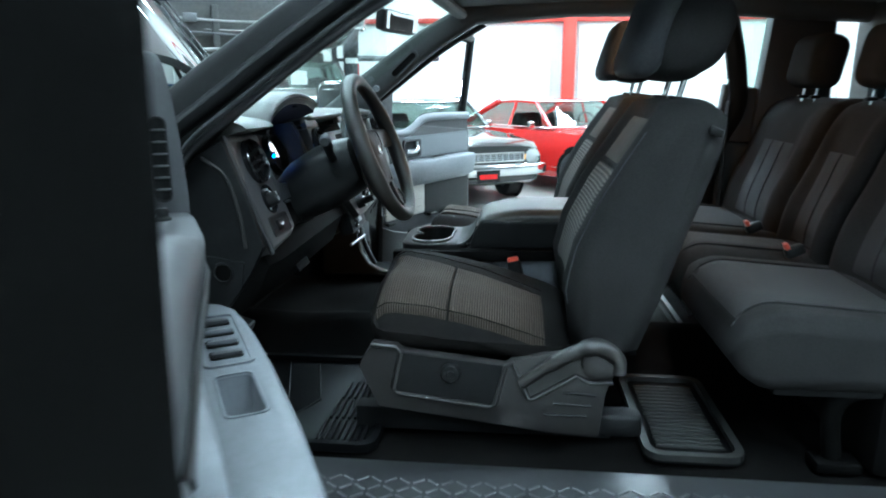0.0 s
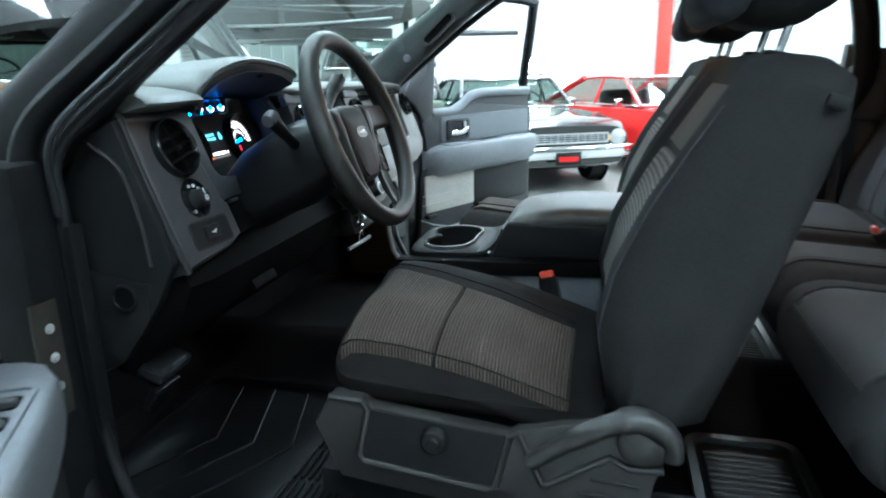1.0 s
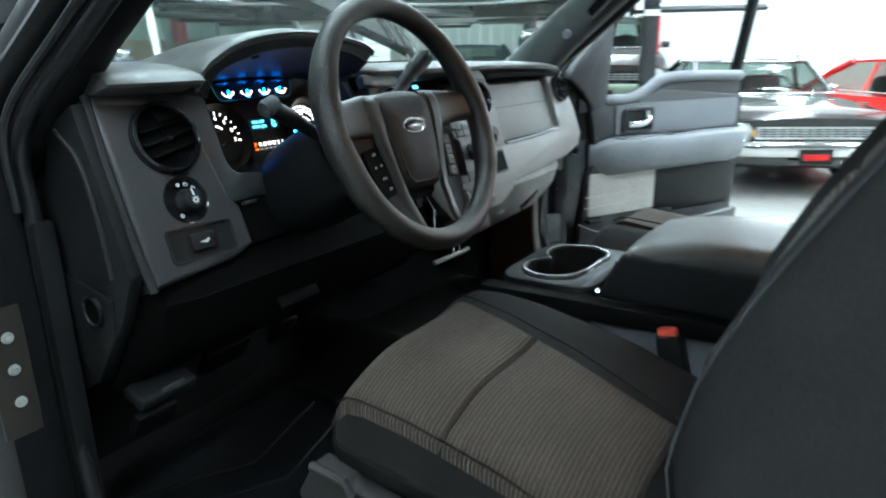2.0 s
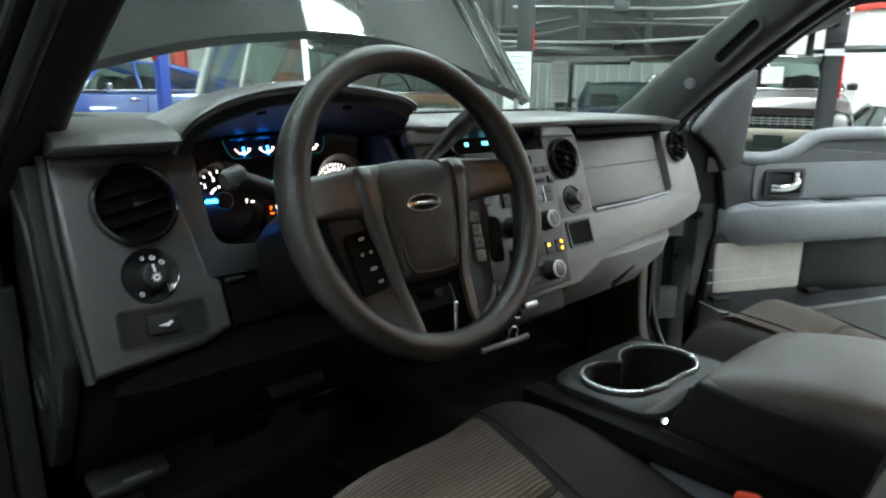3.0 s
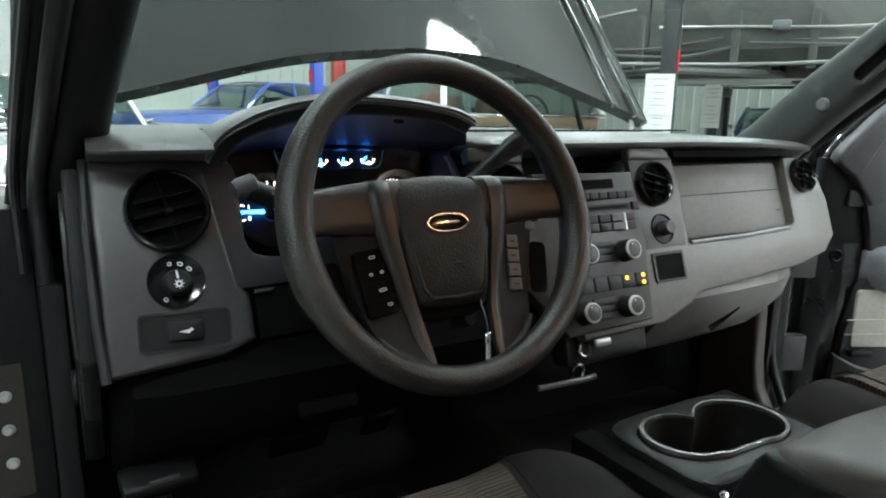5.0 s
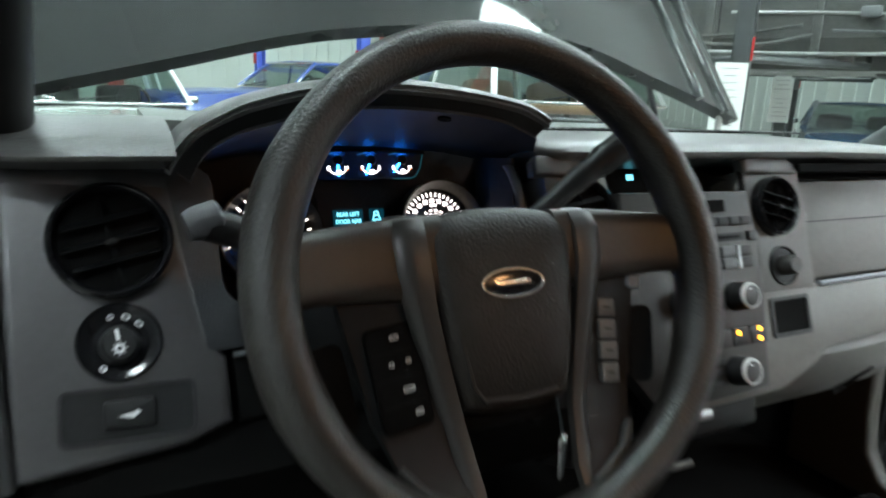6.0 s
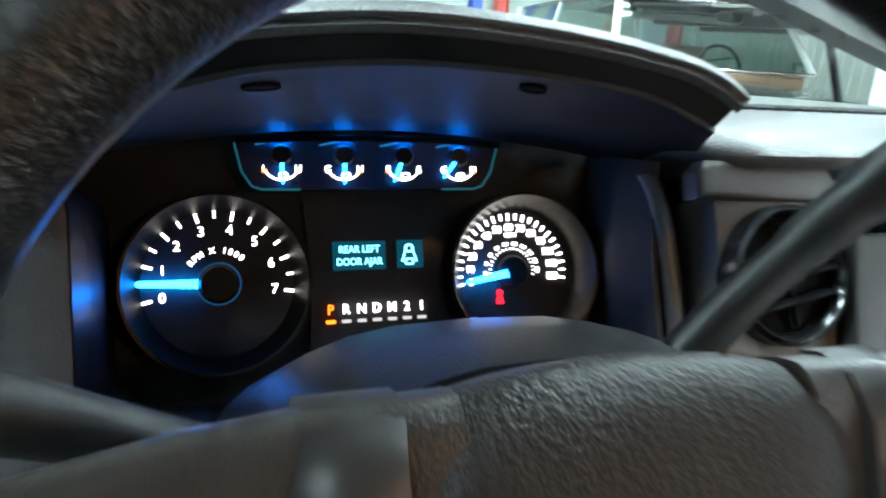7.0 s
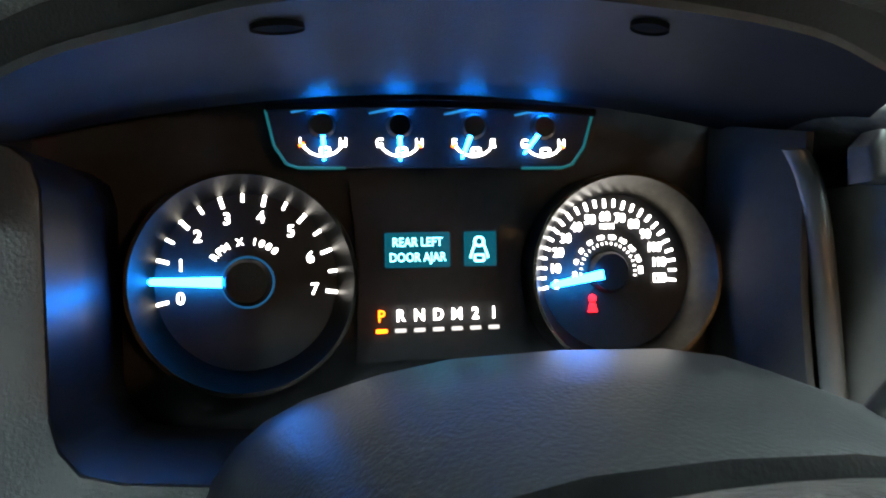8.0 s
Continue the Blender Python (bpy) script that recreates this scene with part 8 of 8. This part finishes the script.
    p("inner_dash", box(wf - 0.42, wf - 0.02, -gw * 0.95, gw * 0.95, zb - 0.22, zb - 0.01, 0.03), inside)
    for sd in (-1, 1):
        p("car_seat", rbox((0.22, 0.52, 0.62), 0.07, 5), inside).data.transform(BASE[car].inverted() @ B @ pose(wf - 1.15, sd * 0.36, zb - 0.12, 0, -14, 0) @ B.inverted() @ BASE[car])
    p("steering_wheel", tube([(wf - 0.52 - 0.06 * math.sin(t), 0.36 + 0.19 * math.cos(t), zb + 0.02 + 0.18 * math.sin(t)) for t in [k * 0.3491 for k in range(18)]], 0.014, 8, closed=True), "black")
    # nose: bumper, grille, lamps
    top, share, low = body_at(s1 - 0.02)
    w = half_w * share
    bmat = "chrome" if bumper == "chrome" else bumper
    p("front_bumper", rbox((0.14, 2 * half_w * 0.99, 0.16), 0.05, 6, 0, lambda q, c: Vector((q.x - 0.10 * abs(c.y) ** 4, q.y, q.z))), bmat, lab="bright front bumper").data.transform(BASE[car].inverted() @ B @ pose(s1 + 0.07, 0, low + 0.16) @ B.inverted() @ BASE[car])
    p("rear_bumper", rbox((0.12, 2 * half_w * 0.97, 0.14), 0.05, 5), bmat).data.transform(BASE[car].inverted() @ B @ pose(s0 - 0.05, 0, low + 0.18) @ B.inverted() @ BASE[car])
    gz0, gz1 = low + 0.27, top - 0.09
    gr = p("grille", box(s1 - 0.03, s1 + 0.012, -w * 0.66, w * 0.66, gz0, gz1, 0.008), "void")
    p("grille_frame", framed(rrect(-w * 0.68, w * 0.68, gz0 - 0.015, gz1 + 0.015, 0.02), rrect(-w * 0.65, w * 0.65, gz0 + 0.008, gz1 - 0.008, 0.012), 0, 0.03, Matrix(((0, 0, 1, s1), (1, 0, 0, 0), (0, 1, 0, 0), (0, 0, 0, 1)))), "chrome", gr)
    for k in range(13):
        y = -w * 0.62 + w * 1.24 * k / 12
        p("grille_bar", box(s1 + 0.008, s1 + 0.02, y - 0.006, y + 0.006, gz0, gz1), "silver", gr)
    for k in range(1, 4):
        z = gz0 + (gz1 - gz0) * k / 4
        p("grille_bar", box(s1 + 0.010, s1 + 0.022, -w * 0.64, w * 0.64, z - 0.006, z + 0.006), "silver", gr)
    for sd in (-1, 1):
        hl = p("headlamp", lathe([(0, 0.030), (0.05, 0.022), (0.083, 0.0), (0.095, 0.006), (0.10, -0.03)], 24, Matrix(((0, 0, 1, s1 + 0.005), (1, 0, 0, sd * w * 0.83), (0, 1, 0, (gz0 + gz1) / 2), (0, 0, 0, 1)))), "lamp_glass", car, "round glass headlamp")
        p("lamp_bezel", lathe([(0.088, 0.0), (0.104, 0.012), (0.110, -0.02)], 24, Matrix(((0, 0, 1, s1 + 0.008), (1, 0, 0, sd * w * 0.83), (0, 1, 0, (gz0 + gz1) / 2), (0, 0, 0, 1)))), "chrome", hl)
        p("marker_lamp", box(s1 + 0.002, s1 + 0.016, sd * w * 0.69 - 0.025, sd * w * 0.69 + 0.025, gz0 + 0.01, gz1 - 0.02, 0.004), "amber_lens", lab="amber marker lamp")
        tt, ts, tl = body_at(s0 + 0.03)
        p("tail_lamp", box(s0 - 0.015, s0 + 0.01, sd * half_w * ts * 0.74 - 0.14, sd * half_w * ts * 0.74 + 0.14, tl + 0.28, tl + 0.42, 0.006), "red_lens", lab="red tail lamp")
    p("plate_bar", box(s1 + 0.135, s1 + 0.150, -0.16, 0.16, low + 0.02, low + 0.17, 0.004), "black", lab="dark plate below the bumper")
    if bumper == "chrome":
        p("plate_strip", box(s1 + 0.150, s1 + 0.153, -0.12, 0.12, low + 0.06, low + 0.12), "red_lens")
    p("underbody", box(s0 + 0.3, s1 - 0.3, -half_w * 0.75, half_w * 0.75, low - 0.06, low + 0.02, 0.01), "under")
    return car, B


LOW_BODY = [(-2.45, 0.80, 0.80, 0.34), (-2.3, 0.90, 0.93, 0.28), (-1.4, 0.95, 1.0, 0.24), (-0.6, 0.93, 1.0, 0.23), (0.6, 0.94, 1.0, 0.23), (1.4, 0.93, 0.99, 0.25), (2.25, 0.88, 0.94, 0.30), (2.42, 0.80, 0.90, 0.36)]
LOW_CAB = [(-1.55, 0.94), (-0.75, 1.32), (0.22, 1.33), (0.78, 0.95)]
vehicle("red_car", "bright red two-door muscle car with white papers in its windscreen", "red_paint", (0.98, 9.19), (0.6, -0.8), LOW_BODY, LOW_CAB, 1.88, (-1.45, 1.42))
vehicle("black_car", "glossy black saloon with chrome grille and bumper", "dark_paint", (-1.25, 8.64), (0.45, -0.89), LOW_BODY, LOW_CAB, 1.84, (-1.4, 1.45))
BUBBLE = [(-2.2, 0.75, 0.62, 0.36), (-1.8, 1.02, 0.86, 0.30), (-1.0, 1.12, 1.0, 0.26), (0.2, 1.12, 0.98, 0.26), (0.9, 1.10, 0.92, 0.28), (1.8, 1.02, 0.80, 0.36), (2.15, 0.86, 0.66, 0.42)]
vehicle("blue_coupe", "deep blue fastback muscle car on a low lift", "blue_paint", (-10.0, 2.05), (0.26, -0.95), LOW_BODY, [(-2.0, 0.96), (-0.55, 1.33), (0.25, 1.33), (0.72, 0.96)], 1.86, (-1.42, 1.42), post="blue_paint", lift=0.50)
TALL = [(-2.55, 1.15, 0.97, 0.55), (-0.9, 1.18, 1.0, 0.52), (0.4, 1.22, 1.0, 0.52), (1.2, 1.20, 0.98, 0.54), (2.3, 1.14, 0.96, 0.56), (2.45, 1.05, 0.94, 0.6)]
vehicle("white_pickup", "white pickup truck with dark tinted windows", "white_paint", (-9.1, -0.85), (1, 0.22), TALL, [(-0.55, 1.22), (-0.5, 1.80), (0.45, 1.80), (1.0, 1.24)], 1.95, (-1.5, 1.55), tyre_r=0.38, group="parked trucks")
HIGH = [(-2.4, 1.30, 0.97, 0.62), (-0.8, 1.36, 1.0, 0.60), (0.5, 1.42, 1.0, 0.60), (1.0, 1.40, 0.99, 0.62), (2.0, 1.32, 0.97, 0.64), (2.15, 1.2, 0.95, 0.68)]
vehicle("off_roader", "tall black off-roader with bright posts and tan interior", "dark_paint", (-5.35, 3.05), (1, -0.1), HIGH, [(-1.9, 1.42), (-1.8, 1.98), (0.62, 1.98), (0.98, 1.47)], 1.86, (-1.3, 1.35), tyre_r=0.40, inside="tan", post="white_paint", group="parked trucks")
vehicle("dark_wagon", "dark maroon square-cut off-road wagon with pale grille and bumper", "maroon_paint", (-3.55, 9.42), (0.36, -0.93), [(s, z + 0.10, w, l + 0.16) for s, z, w, l in HIGH], [(-2.2, 1.48), (-2.1, 1.96), (0.55, 1.96), (0.95, 1.52)], 1.80, (-1.35, 1.35), tyre_r=0.46, group="parked trucks", bumper="cream")
vehicle("brown_sedan", "bronze vintage saloon behind the blue coupe", "brown_paint", (-11.5, 4.3), (0.8, -0.6), BUBBLE, [(-1.7, 1.05), (-0.8, 1.62), (0.2, 1.62), (0.7, 1.14)], 1.80, (-1.3, 1.35))
vehicle("dark_saloon", "low dark blue saloon with red tail lamps", "navy_paint", (-6.9, 10.7), (-0.6, 0.8), [(s, z + 0.28, w, l) for s, z, w, l in LOW_BODY], [(a, z + 0.28) for a, z in LOW_CAB], 1.84, (-1.4, 1.45))
vehicle("grey_car", "dark car by the wall behind the coupe", "dark_paint", (-12.8, 7.6), (0.7, -0.7), [(s, z + 0.2, w, l) for s, z, w, l in LOW_BODY], [(a, z + 0.2) for a, z in LOW_CAB], 1.84, (-1.4, 1.45))


def two_post_lift(x, y, across, mat, arms_at, height=3.6, slim=1.0):
    """A two-post car lift centred at x, y; across: the way from post to post."""
    lf = thing("car_lift", "two-post car lift with arms and carriage", "car lift", "car lifts", at=(x, y, 0))
    a = Vector((across[0], across[1], 0)).normalized()
    b = Vector((-a.y, a.x, 0))
    for s in (-1, 1):
        c = Vector((x, y, 0)) + a * s * 1.45
        P = Matrix(((a.x * slim, b.x * slim, 0, c.x), (a.y * slim, b.y * slim, 0, c.y), (0, 0, 1, 0), (0, 0, 0, 1)))
        post = part("lift_post", join(box(-0.10, 0.10, -0.15, -0.13, 0, height), box(-0.10, 0.10, 0.13, 0.15, 0, height), box(s * 0.08, s * 0.10, -0.15, 0.15, 0, height)), mat, lf, "steel lift post", P)
        part("base_plate", box(-0.25, 0.25, -0.3, 0.3, 0, 0.03), mat, post, m=P)
        part("carriage", box(-0.12, 0.06, -0.12, 0.12, arms_at - 0.25, arms_at + 0.35, 0.01), "black_steel", post, m=P)
        for t in (-1, 1):
            part("lift_arm", tube([P @ Vector((-s * 0.1, t * 0.05, arms_at - 0.08)), P @ Vector((-s * 0.85 / slim, t * 0.75 / slim, arms_at - 0.08))], 0.030, 8), mat, lf)
            part("arm_pad", lathe([(0, 0.06), (0.06, 0.055), (0.07, 0)], 14, P @ pose(-s * 0.85 / slim, t * 0.75 / slim, arms_at - 0.06)), "rubber", lf)
        part("red_guard", box(-0.10, 0.05, -0.18, -0.15, 1.83, 1.99, 0.003), "red_paint", post, m=P)
    part("overhead_beam", box(-1.5, 1.5, -0.06, 0.06, height - 0.12, height, 0.01), mat, lf, m=Matrix(((a.x, b.x, 0, x), (a.y, b.y, 0, y), (0, 0, 1, 0), (0, 0, 0, 1))))
    return lf


def notice(x, y, z, facing, w=0.21, h=0.297):
    n = thing("paper_notice", "white printed paper notice taped to a post", "notice", "paper notices", at=(x, y, z))
    f = Vector((facing[0], facing[1], 0)).normalized()
    m = basis((x, y, z), (-f.y, f.x, 0), (0, 0, 1))
    part("sheet", sheet(lambda u, v: (-w / 2 + w * u, -h / 2 + h * v, 0.006 * math.sin(3 * u + 2 * v)), 6, 6, (0, 0, -0.0006)), "paper", n, m=m)
    rr = random.Random(int(100 * x))
    for k in range(5):
        ww = w * (0.3 + 0.45 * rr.random())
        part("print_bar", box(-ww / 2, ww / 2, h * (0.36 - 0.16 * k), h * (0.375 - 0.16 * k), 0.0075, 0.0082), "ink", n, m=m)


two_post_lift(-3.93, 4.60, (-0.52, 0.855), "black_steel", 1.93, slim=0.42)
two_post_lift(-5.97, 9.23, (-0.973, 0.227), "black_steel", 2.05, slim=0.6)
two_post_lift(-9.6, 1.95, (0.95, 0.26), "blue_steel", 0.62, height=3.4, slim=0.5)
notice(-3.10, 3.19, 1.66, (0.69, -0.72))
notice(-3.11, 3.20, 1.42, (0.69, -0.72))
notice(-4.62, 5.72, 1.78, (0.6, -0.8), 0.2, 0.28)
notice(-4.62, 5.72, 1.50, (0.6, -0.8), 0.2, 0.28)
notice(-3.0, 7.9, 1.70, (0.36, -0.93), 0.24, 0.2)
# a single dark post by the parked cars
post = thing("lift_post", "dark steel lift post with a white band and red cable cover", "lift post", "car lifts", at=(-1.78, 6.13, 0))
Q = Matrix(((0.9, -0.43, 0, -1.78), (0.43, 0.9, 0, 6.13), (0, 0, 1, 0), (0, 0, 0, 1)))
part("column", join(box(-0.075, 0.075, -0.07, -0.055, 0, 3.7, 0.004), box(-0.075, -0.060, -0.07, 0.07, 0, 3.7, 0.004), box(0.060, 0.075, -0.07, 0.07, 0, 3.7, 0.004)), "black_steel", post, m=Q)
part("base_plate", box(-0.24, 0.24, -0.24, 0.24, 0, 0.025, 0.004), "black_steel", post, m=Q)
part("band", box(-0.078, 0.078, -0.0745, -0.0705, 1.84, 1.90), "paper", post, "white band", m=Q)
part("cable_cover", box(0.0755, 0.098, -0.05, 0.0, 1.45, 1.84, 0.004), "red_paint", post, "red cable cover", m=Q)
part("bracket", join(box(-0.22, -0.0755, -0.03, 0.0, 1.86, 1.90, 0.006), box(-0.23, -0.17, -0.05, 0.02, 1.84, 2.10, 0.012)), "black_steel", post, "dark bracket", m=Q)
part("carriage", box(-0.085, 0.085, -0.10, -0.0755, 1.95, 2.35, 0.01), "black_steel", post, m=Q)
part("cross_arm", tube([Q @ Vector((0.08, 0, 1.90)), Q @ Vector((1.25, 0.35, 1.92))], 0.035, 8), "black_steel", post, "dark lift arm")


def chassis_of(car, B, n=4):
    """Rails, cross members, exhaust and axles under a lifted car."""
    for sd in (-1, 1):
        part("chassis_rail", box(-2.1, 2.1, sd * 0.48 - 0.05, sd * 0.48 + 0.05, 0.12, 0.22, 0.01), "under", car, m=B)
        part("exhaust_pipe", tube(spline([(1.2, sd * 0.25, 0.16), (0.4, sd * 0.28, 0.13), (-0.8, sd * 0.30, 0.14), (-1.5, sd * 0.55, 0.16), (-2.4, sd * 0.6, 0.2)], 5), 0.03, 8), "steel", car, m=B)
        part("silencer", tube([(-0.3, sd * 0.29, 0.14), (-0.95, sd * 0.30, 0.14)], 0.085, 12, flat=0.7), "steel", car, m=B)
    for s in (-1.4, -0.5, 0.6, 1.42):
        part("cross_member", box(s - 0.06, s + 0.06, -0.75, 0.75, 0.15, 0.22, 0.01), "under", car, m=B)
    for sd in (-1, 1):
        for s0, s1, z, r, mt in ((-2.1, 2.0, 0.24, 0.013, "steel"), (-1.7, 0.3, 0.37, 0.010, "under"), (-0.2, 1.9, 0.50, 0.012, "steel"), (-2.2, -0.4, 0.62, 0.010, "steel"), (0.5, 2.1, 0.36, 0.008, "strip_grey"), (-1.0, 0.4, 0.30, 0.016, "under")):
            part("side_line", tube(spline([(s0, sd * 0.935, z + 0.02), (s0 + 0.3 * (s1 - s0), sd * 0.95, z), (s0 + 0.7 * (s1 - s0), sd * 0.95, z - 0.025), (s1, sd * 0.935, z + 0.05)], 4), r, 8), mt, car, "dull metal line along the chassis", m=B)
        for s in (-1.1, -0.35, 0.4, 0.95):
            part("bracket", box(s - 0.03, s + 0.03, sd * 0.93 - 0.02, sd * 0.93 + 0.02, 0.18, 0.62, 0.006), "under", car, m=B)
        part("clip_box", rbox((0.13, 0.05, 0.08), 0.015, 3), "strip_grey", car, "pale plastic box", m=B @ pose(0.72, sd * 0.95, 0.50))
    part("axle", tube([(-1.42, -0.75, 0.30), (-1.42, 0.75, 0.30)], 0.05, 10), "under", car, m=B)
    part("differential", rbox((0.3, 0.3, 0.26), 0.1, 5), "under", car, m=B @ pose(-1.42, 0, 0.28))
    part("drive_shaft", tube([(0.6, 0, 0.22), (-1.3, 0, 0.26)], 0.04, 10), "steel", car, m=B)
    part("sump", rbox((0.6, 0.4, 0.24), 0.05, 4), "under", car, m=B @ pose(1.1, 0, 0.2))
    part("fuel_tank", rbox((0.55, 0.8, 0.2), 0.05, 4), "steel", car, m=B @ pose(-2.0, 0, 0.25))


for nm, at, tow, lift, lab in (("lifted_car", (-3.93, 4.60), (0.855, 0.52), 1.70, "dark car with its wheels off, raised on a lift"), ("lifted_car", (-5.97, 9.23), (0.227, 0.973), 2.05, "black car raised high on a lift")):
    c, Bm = vehicle(nm, lab, "under", at, tow, LOW_BODY, LOW_CAB, 1.84, () if lift < 2 else (-1.4, 1.45), lift=lift, group="lifted cars")
    chassis_of(c, Bm)

# ---- the rest of the pickup: frame, wheels, cargo bed ----
for s in (-1, 1):
    part("frame_rail", box(-2.35, 3.25, s * 0.42 - 0.04, s * 0.42 + 0.04, 0.46, 0.60, 0.01), "under", cab)
for x in (-1.9, -0.4, 1.2, 2.3, 3.1):
    part("cross_member", box(x - 0.05, x + 0.05, -0.42, 0.42, 0.49, 0.57, 0.01), "under", cab)
for s in (-1, 1):
    for x in (-0.7, 0.3, 1.3):
        part("body_mount", lathe([(0.05, 0.60), (0.05, 0.68), (0.0, 0.68)], 14, pose(x, s * 0.42, 0)), "rubber", cab)
for x in (-1.55, 2.35):
    part("axle", tube([(x, -0.80, 0.40), (x, 0.80, 0.40)], 0.05, 10), "under", cab)
    part("axle_mount", box(x - 0.06, x + 0.06, -0.46, 0.46, 0.38, 0.48, 0.01), "under", cab)
    for s in (-1, 1):
        turn = Matrix(((1, 0, 0, x), (0, 0, s, s * 0.80), (0, 1, 0, 0.40), (0, 0, 0, 1)))
        w = part("wheel", lathe([(0.23, 0.10), (0.25, 0.125), (0.36, 0.13), (0.392, 0.11), (0.40, 0.06), (0.40, -0.08), (0.385, -0.12), (0.24, -0.13)], 40, turn), "tyre", cab, "black truck tyre on a silver rim")
        part("rim", lathe([(0, 0.09), (0.06, 0.095), (0.08, 0.06), (0.19, 0.05), (0.22, 0.10), (0.24, 0.112), (0.245, -0.12)], 32, turn), "silver", w)
        for k in range(6):
            a = k * math.pi / 3
            part("wheel_nut", lathe([(0, 0.02), (0.009, 0.018), (0.011, 0)], 8, turn @ pose(0.10 * math.cos(a), 0.10 * math.sin(a), 0.055)), "chrome", w)
part("bed_floor", box(1.62, 3.32, -0.80, 0.80, 0.60, 0.66, 0.01), "paint_black", cab)
for s in (-1, 1):
    side = [(1.62, 0.60), (1.85, 0.60)] + [(2.35 - 0.46 * math.cos(t), 0.42 + 0.46 * math.sin(t)) for t in [radians(25 + 13 * k) for k in range(11)]] + [(2.85, 0.60), (3.34, 0.60), (3.34, 1.28), (1.62, 1.30)]
    part("bed_side", prism(side, "y", s * 0.98, s * 0.80, 0.015), "paint_black", cab)
part("bed_front", box(1.62, 1.67, -0.80, 0.80, 0.62, 1.28, 0.01), "paint_black", cab)
part("tailgate", box(3.28, 3.34, -0.79, 0.79, 0.64, 1.27, 0.015), "paint_black", cab)
for s in (-1, 1):
    part("tail_lamp", rbox((0.06, 0.10, 0.36), 0.02, 3), "red_lens", cab, "red tail lamp", m=pose(3.32, s * 0.89, 1.02))
